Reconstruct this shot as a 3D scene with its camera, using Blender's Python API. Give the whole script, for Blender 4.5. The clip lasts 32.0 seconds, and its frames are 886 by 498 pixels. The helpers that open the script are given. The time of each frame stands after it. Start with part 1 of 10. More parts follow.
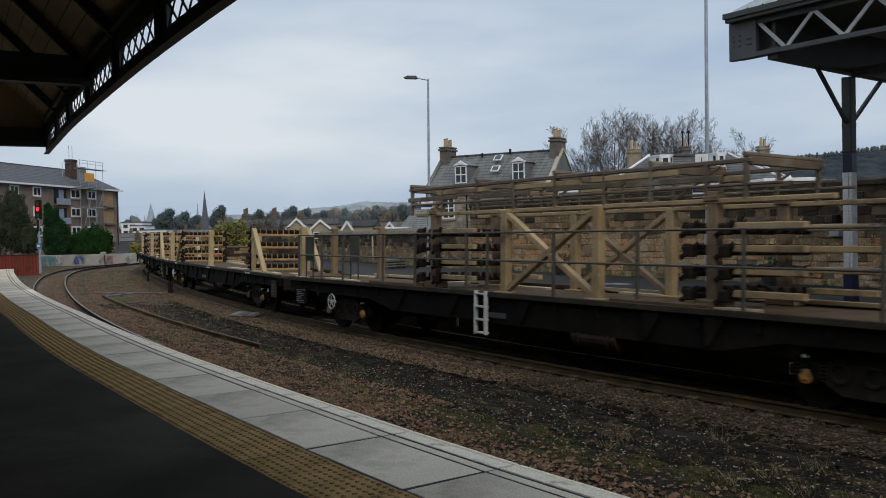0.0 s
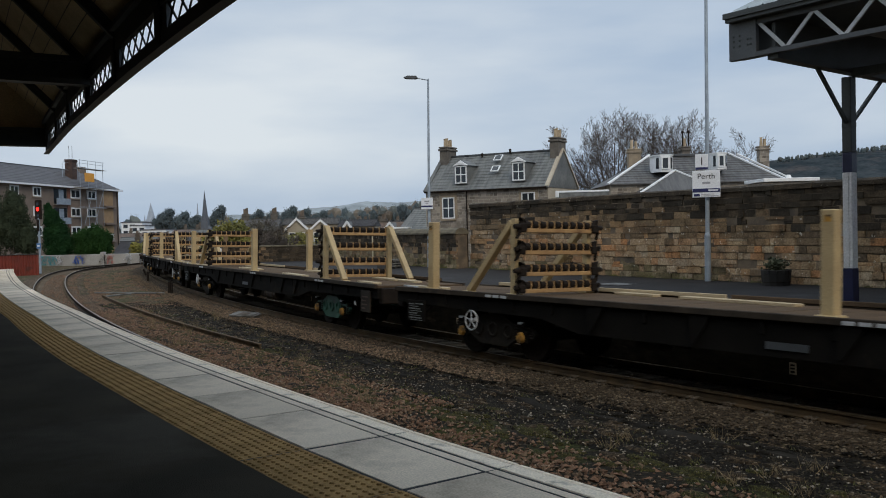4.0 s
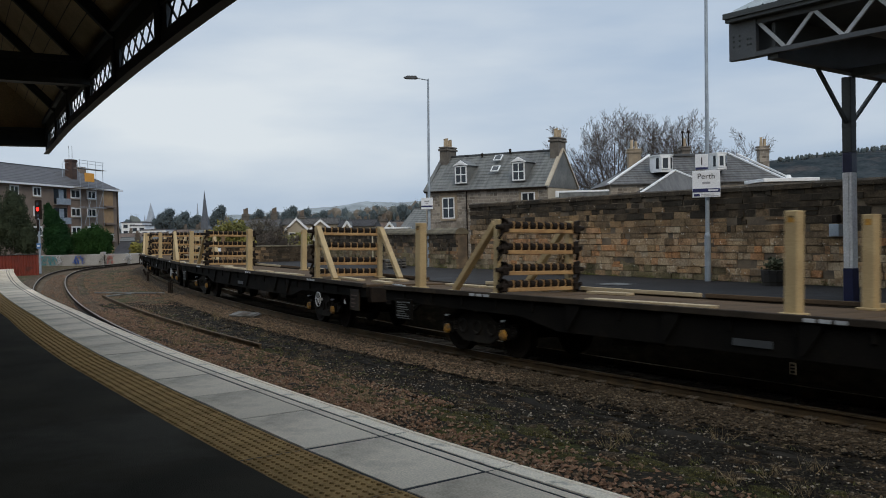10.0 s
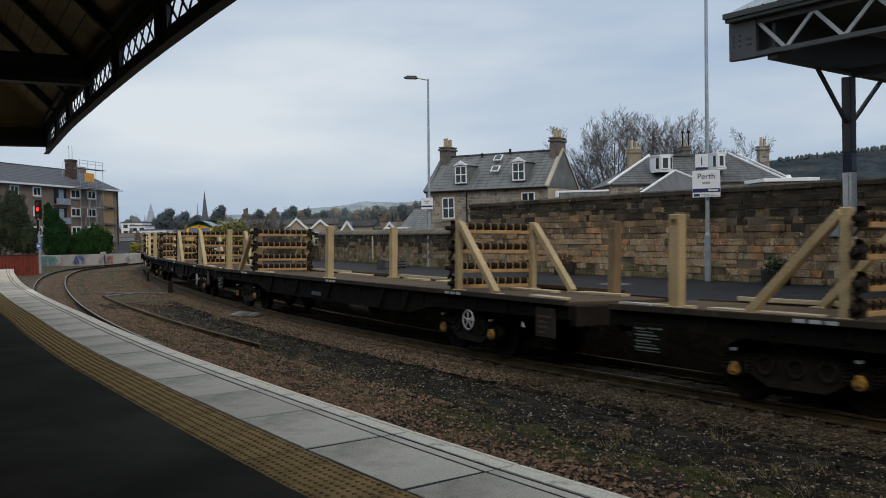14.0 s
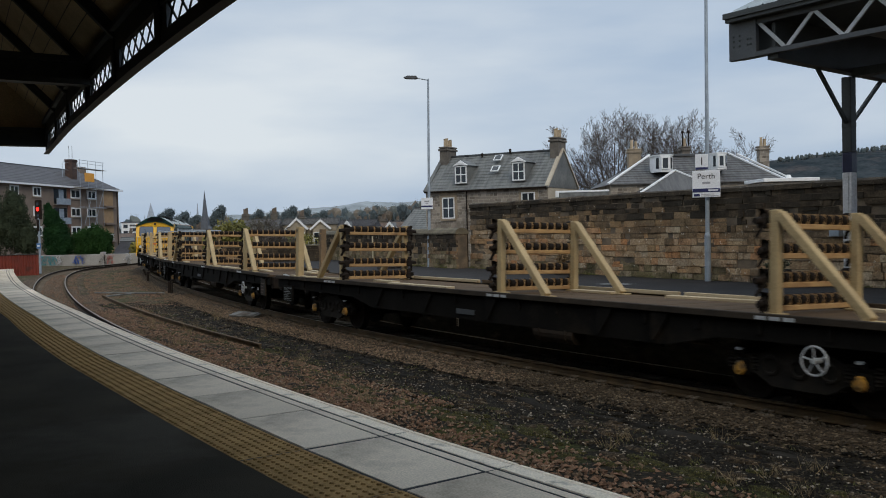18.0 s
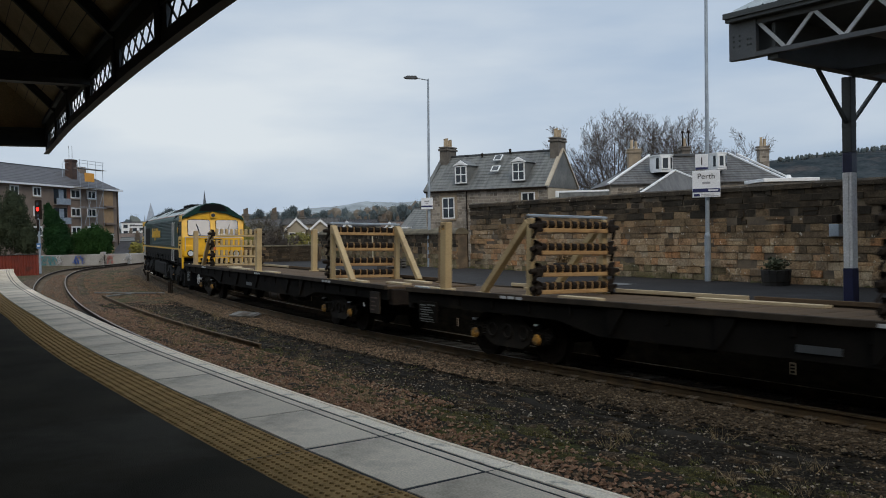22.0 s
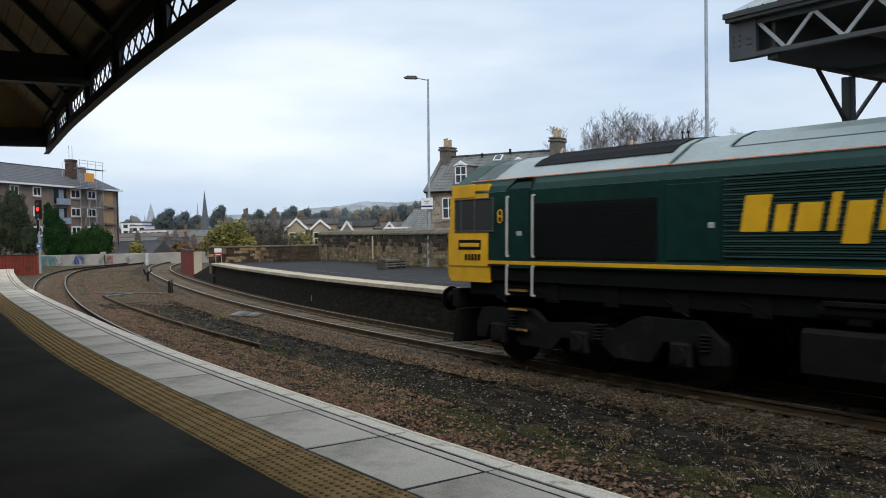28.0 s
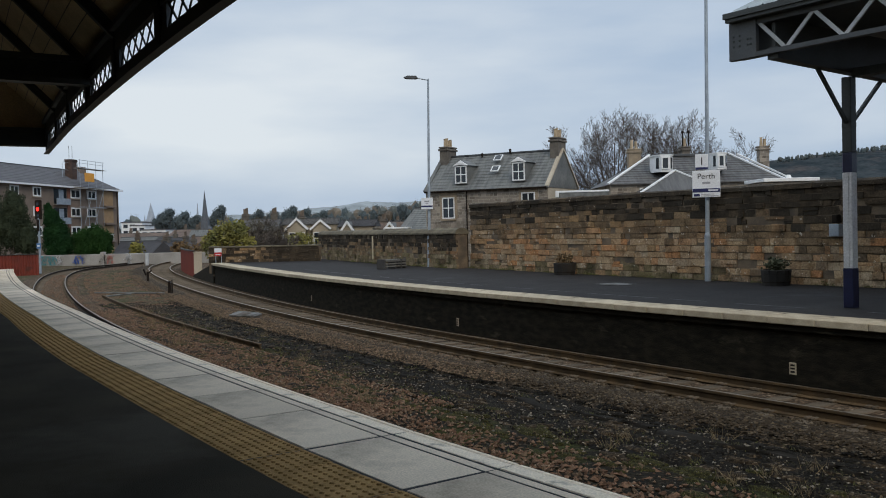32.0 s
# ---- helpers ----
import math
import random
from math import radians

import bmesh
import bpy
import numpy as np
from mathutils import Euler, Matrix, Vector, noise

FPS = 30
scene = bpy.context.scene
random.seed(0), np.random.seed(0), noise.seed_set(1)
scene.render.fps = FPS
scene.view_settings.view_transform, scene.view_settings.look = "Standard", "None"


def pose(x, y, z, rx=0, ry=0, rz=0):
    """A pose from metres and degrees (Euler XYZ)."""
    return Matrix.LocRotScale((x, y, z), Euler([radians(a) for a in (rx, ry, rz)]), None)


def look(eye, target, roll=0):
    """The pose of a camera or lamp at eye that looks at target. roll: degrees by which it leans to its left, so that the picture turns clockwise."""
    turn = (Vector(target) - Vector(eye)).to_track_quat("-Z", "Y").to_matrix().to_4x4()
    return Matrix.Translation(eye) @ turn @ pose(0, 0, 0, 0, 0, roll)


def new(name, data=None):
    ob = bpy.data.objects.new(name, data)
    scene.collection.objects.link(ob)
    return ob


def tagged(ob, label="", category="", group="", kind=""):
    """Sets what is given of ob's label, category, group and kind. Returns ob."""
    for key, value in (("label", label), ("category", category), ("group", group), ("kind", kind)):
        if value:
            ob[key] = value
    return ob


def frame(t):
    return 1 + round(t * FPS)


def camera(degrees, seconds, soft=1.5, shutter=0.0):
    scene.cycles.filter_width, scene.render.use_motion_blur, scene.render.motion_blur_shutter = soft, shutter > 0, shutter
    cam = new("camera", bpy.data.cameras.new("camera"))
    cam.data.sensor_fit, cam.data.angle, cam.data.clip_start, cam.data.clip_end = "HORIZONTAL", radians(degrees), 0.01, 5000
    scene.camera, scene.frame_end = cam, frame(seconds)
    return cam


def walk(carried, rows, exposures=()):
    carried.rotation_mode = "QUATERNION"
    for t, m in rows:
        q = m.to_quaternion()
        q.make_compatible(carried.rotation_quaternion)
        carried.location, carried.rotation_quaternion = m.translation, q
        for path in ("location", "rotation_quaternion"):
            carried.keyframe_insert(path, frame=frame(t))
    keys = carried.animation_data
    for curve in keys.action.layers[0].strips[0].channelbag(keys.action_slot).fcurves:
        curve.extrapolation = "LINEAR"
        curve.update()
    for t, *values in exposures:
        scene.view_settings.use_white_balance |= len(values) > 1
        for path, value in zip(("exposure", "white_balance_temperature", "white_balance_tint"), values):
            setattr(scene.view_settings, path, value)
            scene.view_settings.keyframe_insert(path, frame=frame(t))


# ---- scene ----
cam = camera(52.34, 32.0, soft=1.0, shutter=0.25)
EYE = (0.0, 0.0, 2.529)
AIM = (0.0, 10.0, 2.529 - 10.0 * math.tan(radians(1.316)))
walk(cam, [(0.0, look(EYE, AIM, -1.32)), (32.0, look(EYE, AIM, -1.32))], exposures=[(0.0, -0.02), (25.6, -0.02), (27.0, 0.40), (28.2, 0.40), (29.2, 0.02), (32.0, 0.02)])

# ---- daylight: thin bright overcast ----
SUN_ELEVATION, SUN_AZIMUTH = 36.0, 158.0
world = bpy.data.worlds.new("overcast_sky")
scene.world = world
world.use_nodes = True
wn, wl = world.node_tree.nodes, world.node_tree.links
wn.clear()
w_out = wn.new("ShaderNodeOutputWorld")
w_bg = wn.new("ShaderNodeBackground")
w_sky = wn.new("ShaderNodeTexSky")
w_sky.sky_type = "NISHITA"
w_sky.sun_disc = False
w_sky.sun_elevation = radians(SUN_ELEVATION)
w_sky.sun_rotation = radians(SUN_AZIMUTH)
w_sky.air_density, w_sky.dust_density, w_sky.ozone_density = 1.0, 2.0, 1.0
w_dim = wn.new("ShaderNodeVectorMath")
w_dim.operation = "SCALE"
w_dim.inputs["Scale"].default_value = 0.055
w_co = wn.new("ShaderNodeTexCoord")
w_map = wn.new("ShaderNodeMapping")
w_map.inputs["Scale"].default_value = (1.6, 1.6, 7.0)
w_noise = wn.new("ShaderNodeTexNoise")
w_noise.inputs["Scale"].default_value = 1.15
w_noise.inputs["Detail"].default_value = 6.0
w_noise.inputs["Roughness"].default_value = 0.48
w_ramp = wn.new("ShaderNodeValToRGB")
w_ramp.color_ramp.elements[0].position = 0.32
w_ramp.color_ramp.elements[0].color = (0.40, 0.52, 0.69, 1)
w_ramp.color_ramp.elements[1].position = 0.66
w_ramp.color_ramp.elements[1].color = (0.775, 0.835, 0.885, 1)
w_mix = wn.new("ShaderNodeMix")
w_mix.data_type = "RGBA"
w_mix.inputs[0].default_value = 0.88
wl.new(w_sky.outputs[0], w_dim.inputs[0])
wl.new(w_co.outputs["Generated"], w_map.inputs[0])
wl.new(w_map.outputs[0], w_noise.inputs["Vector"])
w_sep, w_east, w_thin = wn.new("ShaderNodeSeparateXYZ"), wn.new("ShaderNodeMapRange"), wn.new("ShaderNodeMath")
w_east.inputs[1].default_value, w_east.inputs[2].default_value = -0.05, 0.5
w_east.inputs[3].default_value, w_east.inputs[4].default_value = 0.0, 0.17
w_thin.operation = "SUBTRACT"
wl.new(w_co.outputs["Generated"], w_sep.inputs[0])
wl.new(w_sep.outputs["X"], w_east.inputs[0])
wl.new(w_noise.outputs["Fac"], w_thin.inputs[0])
wl.new(w_east.outputs[0], w_thin.inputs[1])
# the cloud base greys towards the horizon
w_low, w_grey = wn.new("ShaderNodeMapRange"), wn.new("ShaderNodeMath")
w_low.inputs[1].default_value, w_low.inputs[2].default_value = 0.0, 0.2
w_low.inputs[3].default_value, w_low.inputs[4].default_value = 0.075, -0.02
w_grey.operation = "SUBTRACT"
wl.new(w_sep.outputs["Z"], w_low.inputs[0])
wl.new(w_thin.outputs[0], w_grey.inputs[0])
wl.new(w_low.outputs[0], w_grey.inputs[1])
wl.new(w_grey.outputs[0], w_ramp.inputs[0])
wl.new(w_dim.outputs[0], w_mix.inputs[6])
wl.new(w_ramp.outputs[0], w_mix.inputs[7])
wl.new(w_mix.outputs[2], w_bg.inputs[0])
# an overcast sky is brightest overhead
w_up = wn.new("ShaderNodeMapRange")
w_up.inputs[1].default_value, w_up.inputs[2].default_value = 0.26, 0.85
w_up.inputs[3].default_value, w_up.inputs[4].default_value = 1.0, 1.75
wl.new(w_sep.outputs["Z"], w_up.inputs[0])
wl.new(w_up.outputs[0], w_bg.inputs[1])
wl.new(w_bg.outputs[0], w_out.inputs[0])

sun_data = bpy.data.lights.new("sun", "SUN")
sun_data.energy, sun_data.angle, sun_data.color = 1.2, radians(26), (1.0, 0.86, 0.68)
sun = new("sun", sun_data)
az, el = radians(SUN_AZIMUTH), radians(SUN_ELEVATION)
sun.matrix_world = look((math.sin(az) * math.cos(el) * 50, math.cos(az) * math.cos(el) * 50, math.sin(el) * 50), (0, 0, 0))
scene.view_settings.exposure = 0.0
# ---- materials ----
def material(name, a, b=None, rough=0.8, metal=0.0, scale=6.0, fine=60.0, bump=0.25, depth=0.01, spread=0.0, coat=0.0, stain=None, stain_at=0.58, stretch=(1, 1, 1), spec=None):
    """Two colours mixed by broad noise, a fine grain, an optional stain colour and relief; spread: how far single pieces differ."""
    m = bpy.data.materials.new(name)
    m.use_nodes = True
    n, l = m.node_tree.nodes, m.node_tree.links
    p = n["Principled BSDF"]
    p.inputs["Roughness"].default_value, p.inputs["Metallic"].default_value = rough, metal
    p.inputs["Coat Weight"].default_value = coat
    if spec is not None:
        p.inputs["Specular IOR Level"].default_value = spec
    b = b or tuple(min(1, c * 0.72) for c in a)
    co = n.new("ShaderNodeTexCoord")
    mp = n.new("ShaderNodeMapping")
    mp.inputs["Scale"].default_value = stretch
    l.new(co.outputs["Object"], mp.inputs[0])
    broad, grain = n.new("ShaderNodeTexNoise"), n.new("ShaderNodeTexNoise")
    broad.inputs["Scale"].default_value, broad.inputs["Detail"].default_value = scale, 5
    grain.inputs["Scale"].default_value, grain.inputs["Detail"].default_value = fine, 3
    l.new(mp.outputs[0], broad.inputs["Vector"])
    l.new(mp.outputs[0], grain.inputs["Vector"])
    ramp = n.new("ShaderNodeMapRange")
    ramp.inputs[1].default_value, ramp.inputs[2].default_value = 0.35, 0.65
    l.new(broad.outputs["Fac"], ramp.inputs[0])
    mix = n.new("ShaderNodeMix")
    mix.data_type = "RGBA"
    mix.inputs[6].default_value, mix.inputs[7].default_value = (*a, 1), (*b, 1)
    l.new(ramp.outputs[0], mix.inputs[0])
    last = mix.outputs[2]
    if stain:
        sn = n.new("ShaderNodeTexNoise")
        sn.inputs["Scale"].default_value, sn.inputs["Detail"].default_value = scale * 0.37, 7
        sn.inputs["Roughness"].default_value = 0.65
        l.new(mp.outputs[0], sn.inputs["Vector"])
        sr = n.new("ShaderNodeMapRange")
        sr.inputs[1].default_value, sr.inputs[2].default_value = stain_at, stain_at + 0.12
        l.new(sn.outputs["Fac"], sr.inputs[0])
        sm = n.new("ShaderNodeMix")
        sm.data_type = "RGBA"
        sm.inputs[7].default_value = (*stain, 1)
        l.new(sr.outputs[0], sm.inputs[0])
        l.new(last, sm.inputs[6])
        last = sm.outputs[2]
    hsv = n.new("ShaderNodeHueSaturation")
    gr = n.new("ShaderNodeMapRange")
    gr.inputs[1].default_value, gr.inputs[2].default_value = 0.3, 0.7
    gr.inputs[3].default_value, gr.inputs[4].default_value = 0.82, 1.18
    l.new(grain.outputs["Fac"], gr.inputs[0])
    value = gr.outputs[0]
    if spread:
        info, geo = n.new("ShaderNodeObjectInfo"), n.new("ShaderNodeNewGeometry")
        add = n.new("ShaderNodeMath")
        add.operation = "ADD"
        l.new(info.outputs["Random"], add.inputs[0])
        l.new(geo.outputs["Random Per Island"], add.inputs[1])
        fr = n.new("ShaderNodeMath")
        fr.operation = "FRACT"
        l.new(add.outputs[0], fr.inputs[0])
        sp = n.new("ShaderNodeMapRange")
        sp.inputs[3].default_value, sp.inputs[4].default_value = 1 - spread, 1 + spread
        l.new(fr.outputs[0], sp.inputs[0])
        mul = n.new("ShaderNodeMath")
        mul.operation = "MULTIPLY"
        l.new(value, mul.inputs[0])
        l.new(sp.outputs[0], mul.inputs[1])
        value = mul.outputs[0]
    l.new(value, hsv.inputs["Value"])
    l.new(last, hsv.inputs["Color"])
    l.new(hsv.outputs[0], p.inputs["Base Color"])
    if bump:
        bp = n.new("ShaderNodeBump")
        bp.inputs["Strength"].default_value, bp.inputs["Distance"].default_value = bump, depth
        l.new(grain.outputs["Fac"], bp.inputs["Height"])
        l.new(bp.outputs[0], p.inputs["Normal"])
    return m


def gravel(name, tones, cell=24.0, depth=0.02, patch=None, patch_at=0.55, spec=0.12):
    """Loose stones: cells of differing tone and height, broad patches between them, fine grit."""
    m = bpy.data.materials.new(name)
    m.use_nodes = True
    n, l = m.node_tree.nodes, m.node_tree.links
    p = n["Principled BSDF"]
    p.inputs["Roughness"].default_value, p.inputs["Specular IOR Level"].default_value = 0.95, spec
    geo = n.new("ShaderNodeNewGeometry")
    warp, vor, grit, broad = (n.new(k) for k in ("ShaderNodeTexNoise", "ShaderNodeTexVoronoi", "ShaderNodeTexNoise", "ShaderNodeTexNoise"))
    warp.inputs["Scale"].default_value = cell * 0.6
    vor.inputs["Scale"].default_value = cell
    grit.inputs["Scale"].default_value, grit.inputs["Detail"].default_value = cell * 3, 3
    broad.inputs["Scale"].default_value, broad.inputs["Detail"].default_value = 0.8, 8
    broad.inputs["Roughness"].default_value = 0.68
    for x in (warp, grit, broad):
        l.new(geo.outputs["Position"], x.inputs["Vector"])
    add = n.new("ShaderNodeMix")
    add.data_type = "RGBA"
    add.blend_type = "LINEAR_LIGHT"
    add.inputs[0].default_value = 0.03
    l.new(geo.outputs["Position"], add.inputs[6])
    l.new(warp.outputs["Color"], add.inputs[7])
    l.new(add.outputs[2], vor.inputs["Vector"])
    sep = n.new("ShaderNodeSeparateColor")
    l.new(vor.outputs["Color"], sep.inputs[0])
    ramp = n.new("ShaderNodeValToRGB")
    ramp.color_ramp.interpolation = "CONSTANT"
    els = ramp.color_ramp.elements
    while len(els) < len(tones):
        els.new(0.5)
    for e, (at, c) in zip(els, tones):
        e.position, e.color = at, (*c, 1)
    l.new(sep.outputs[0], ramp.inputs[0])
    last = ramp.outputs[0]
    if patch:
        pr = n.new("ShaderNodeMapRange")
        pr.inputs[1].default_value, pr.inputs[2].default_value = patch_at, patch_at + 0.1
        pr.inputs[4].default_value = 0.85
        l.new(broad.outputs["Fac"], pr.inputs[0])
        pm = n.new("ShaderNodeMix")
        pm.data_type = "RGBA"
        pm.inputs[7].default_value = (*patch, 1)
        l.new(pr.outputs[0], pm.inputs[0])
        l.new(last, pm.inputs[6])
        last = pm.outputs[2]
    # colour falls from cell middle to edge, painting shade between the stones
    gap = n.new("ShaderNodeMapRange")
    gap.inputs[1].default_value, gap.inputs[2].default_value = 0.0, 0.55
    gap.inputs[3].default_value, gap.inputs[4].default_value = 1.25, 0.45
    l.new(vor.outputs["Distance"], gap.inputs[0])
    gr = n.new("ShaderNodeMapRange")
    gr.inputs[1].default_value, gr.inputs[2].default_value = 0.3, 0.7
    gr.inputs[3].default_value, gr.inputs[4].default_value = 0.7, 1.3
    l.new(grit.outputs["Fac"], gr.inputs[0])
    mul = n.new("ShaderNodeMath")
    mul.operation = "MULTIPLY"
    l.new(gap.outputs[0], mul.inputs[0])
    l.new(gr.outputs[0], mul.inputs[1])
    hsv = n.new("ShaderNodeHueSaturation")
    l.new(mul.outputs[0], hsv.inputs["Value"])
    l.new(last, hsv.inputs["Color"])
    l.new(hsv.outputs[0], p.inputs["Base Color"])
    bp = n.new("ShaderNodeBump")
    bp.inputs["Strength"].default_value, bp.inputs["Distance"].default_value = 0.9, depth
    bp.invert = True
    l.new(vor.outputs["Distance"], bp.inputs["Height"])
    l.new(bp.outputs[0], p.inputs["Normal"])
    return m


def walling(name, tones, soot=(0.03, 0.026, 0.02), soot_at=0.55, lime=None, lime_at=0.66, iron=None):
    """Weathered rubble: each stone its own tone, with mottling, soot and lime running over them."""
    m = bpy.data.materials.new(name)
    m.use_nodes = True
    n, l = m.node_tree.nodes, m.node_tree.links
    p = n["Principled BSDF"]
    p.inputs["Roughness"].default_value, p.inputs["Specular IOR Level"].default_value = 0.95, 0.15
    geo, info = n.new("ShaderNodeNewGeometry"), n.new("ShaderNodeObjectInfo")
    add, fr = n.new("ShaderNodeMath"), n.new("ShaderNodeMath")
    add.operation, fr.operation = "ADD", "FRACT"
    l.new(info.outputs["Random"], add.inputs[0])
    l.new(geo.outputs["Random Per Island"], add.inputs[1])
    l.new(add.outputs[0], fr.inputs[0])
    ramp = n.new("ShaderNodeValToRGB")
    els = ramp.color_ramp.elements
    while len(els) < len(tones):
        els.new(0.5)
    for k, (e, c) in enumerate(zip(els, tones)):
        e.position, e.color = k / (len(tones) - 1), (*c, 1)
    l.new(fr.outputs[0], ramp.inputs[0])
    last = ramp.outputs[0]
    def layer(last, colour, scale, at, soft, detail=8, rough=0.7, most=1.0):
        t = n.new("ShaderNodeTexNoise")
        t.inputs["Scale"].default_value, t.inputs["Detail"].default_value, t.inputs["Roughness"].default_value = scale, detail, rough
        l.new(geo.outputs["Position"], t.inputs["Vector"])
        r = n.new("ShaderNodeMapRange")
        r.inputs[1].default_value, r.inputs[2].default_value, r.inputs[4].default_value = at, at + soft, most
        l.new(t.outputs["Fac"], r.inputs[0])
        x = n.new("ShaderNodeMix")
        x.data_type = "RGBA"
        x.inputs[7].default_value = (*colour, 1)
        l.new(r.outputs[0], x.inputs[0])
        l.new(last, x.inputs[6])
        return x.outputs[2], t
    last, _ = layer(last, tuple(c * 0.4 for c in tones[0]), 3.4, 0.44, 0.22, most=0.8)
    if iron:
        last, _ = layer(last, iron, 0.8, 0.54, 0.16, most=0.4)
    last, _ = layer(last, soot, 1.3, soot_at, 0.14, most=0.85)
    if lime:
        last, _ = layer(last, lime, 6.5, lime_at, 0.05, most=0.8)
    grit = n.new("ShaderNodeTexNoise")
    grit.inputs["Scale"].default_value, grit.inputs["Detail"].default_value = 26, 5
    l.new(geo.outputs["Position"], grit.inputs["Vector"])
    gr = n.new("ShaderNodeMapRange")
    gr.inputs[1].default_value, gr.inputs[2].default_value, gr.inputs[3].default_value, gr.inputs[4].default_value = 0.3, 0.7, 0.65, 1.35
    l.new(grit.outputs["Fac"], gr.inputs[0])
    hsv = n.new("ShaderNodeHueSaturation")
    l.new(gr.outputs[0], hsv.inputs["Value"])
    l.new(last, hsv.inputs["Color"])
    l.new(hsv.outputs[0], p.inputs["Base Color"])
    bp = n.new("ShaderNodeBump")
    bp.inputs["Strength"].default_value, bp.inputs["Distance"].default_value = 0.8, 0.02
    l.new(grit.outputs["Fac"], bp.inputs["Height"])
    l.new(bp.outputs[0], p.inputs["Normal"])
    return m


def coursed(name, tones, mortar, wide=0.42, high=0.2):
    """Squared rubble in uneven courses on upright walls: blocks of differing tone, pale joints, weather stains."""
    m = bpy.data.materials.new(name)
    m.use_nodes = True
    n, l = m.node_tree.nodes, m.node_tree.links
    p = n["Principled BSDF"]
    p.inputs["Roughness"].default_value, p.inputs["Specular IOR Level"].default_value = 0.95, 0.15
    co, sep, add, com = n.new("ShaderNodeTexCoord"), n.new("ShaderNodeSeparateXYZ"), n.new("ShaderNodeMath"), n.new("ShaderNodeCombineXYZ")
    l.new(co.outputs["Object"], sep.inputs[0])
    l.new(sep.outputs["X"], add.inputs[0])
    l.new(sep.outputs["Y"], add.inputs[1])
    l.new(add.outputs[0], com.inputs["X"])
    l.new(sep.outputs["Z"], com.inputs["Y"])
    warp, mix = n.new("ShaderNodeTexNoise"), n.new("ShaderNodeMix")
    warp.inputs["Scale"].default_value = 2.2
    l.new(com.outputs[0], warp.inputs["Vector"])
    mix.data_type, mix.blend_type = "RGBA", "LINEAR_LIGHT"
    mix.inputs[0].default_value = 0.07
    l.new(com.outputs[0], mix.inputs[6])
    l.new(warp.outputs["Color"], mix.inputs[7])
    br = n.new("ShaderNodeTexBrick")
    br.inputs["Scale"].default_value = 1.0
    br.inputs["Brick Width"].default_value, br.inputs["Row Height"].default_value = wide, high
    br.inputs["Mortar Size"].default_value, br.inputs["Mortar Smooth"].default_value = 0.014, 0.4
    br.inputs["Color1"].default_value, br.inputs["Color2"].default_value, br.inputs["Mortar"].default_value = (*tones[0], 1), (*tones[1], 1), (*mortar, 1)
    br.squash, br.squash_frequency, br.offset = 0.7, 3, 0.42
    l.new(mix.outputs[2], br.inputs["Vector"])
    last = br.outputs["Color"]
    for colour, scale, at, most in ((tones[2], 5.0, 0.52, 0.75), (tones[3], 0.9, 0.52, 0.7)):
        t, r, x = n.new("ShaderNodeTexNoise"), n.new("ShaderNodeMapRange"), n.new("ShaderNodeMix")
        t.inputs["Scale"].default_value, t.inputs["Detail"].default_value = scale, 5
        r.inputs[1].default_value, r.inputs[2].default_value, r.inputs[4].default_value = at, at + 0.15, most
        x.data_type = "RGBA"
        x.inputs[7].default_value = (*colour, 1)
        l.new(co.outputs["Object"], t.inputs["Vector"])
        l.new(t.outputs["Fac"], r.inputs[0])
        l.new(r.outputs[0], x.inputs[0])
        l.new(last, x.inputs[6])
        last = x.outputs[2]
    l.new(last, p.inputs["Base Color"])
    bp = n.new("ShaderNodeBump")
    bp.inputs["Strength"].default_value, bp.inputs["Distance"].default_value = 0.6, 0.02
    bp.invert = True
    l.new(br.outputs["Fac"], bp.inputs["Height"])
    l.new(bp.outputs[0], p.inputs["Normal"])
    return m


def glow(name, colour, strength):
    m = bpy.data.materials.new(name)
    m.use_nodes = True
    p = m.node_tree.nodes["Principled BSDF"]
    p.inputs["Base Color"].default_value = (*colour, 1)
    p.inputs["Emission Color"].default_value, p.inputs["Emission Strength"].default_value = (*colour, 1), strength
    return m


def glass(name, colour=(0.02, 0.025, 0.03)):
    m = bpy.data.materials.new(name)
    m.use_nodes = True
    p = m.node_tree.nodes["Principled BSDF"]
    p.inputs["Base Color"].default_value = (*colour, 1)
    p.inputs["Roughness"].default_value = 0.06
    p.inputs["Specular IOR Level"].default_value = 0.55
    return m


BALLAST = gravel("ballast_earth", ((0, (0.131, 0.09072, 0.05712)), (0.35, (0.06754, 0.04738, 0.0299)), (0.7, (0.1915, 0.131, 0.08165)), (0.93, (0.327, 0.252, 0.1814))), 20, 0.02, (0.0261, 0.02117, 0.01456), 0.54)
TRACKBED = gravel("track_ballast", ((0, (0.06216, 0.04403, 0.02624)), (0.35, (0.03083, 0.0228, 0.0141)), (0.68, (0.09758, 0.06945, 0.04125)), (0.9, (0.1894, 0.1509, 0.1009))), 26, 0.02, (0.01779, 0.01394, 0.00902), 0.58)
RAIL_SIDE = material("rusty_rail_steel", (0.105, 0.068, 0.034), (0.06, 0.042, 0.024), 0.8, 0.1, spec=0.2, scale=3, fine=80)
RAIL_DARK = material("dark_rusty_rail_web", (0.03, 0.021, 0.014), (0.018, 0.013, 0.009), 0.85, 0.1, spec=0.15, scale=3, fine=80)
RAIL_DULL = material("dull_rail_head", (0.17, 0.135, 0.10), (0.10, 0.08, 0.06), 0.5, 0.3, spec=0.3, scale=2, fine=40, bump=0.05)
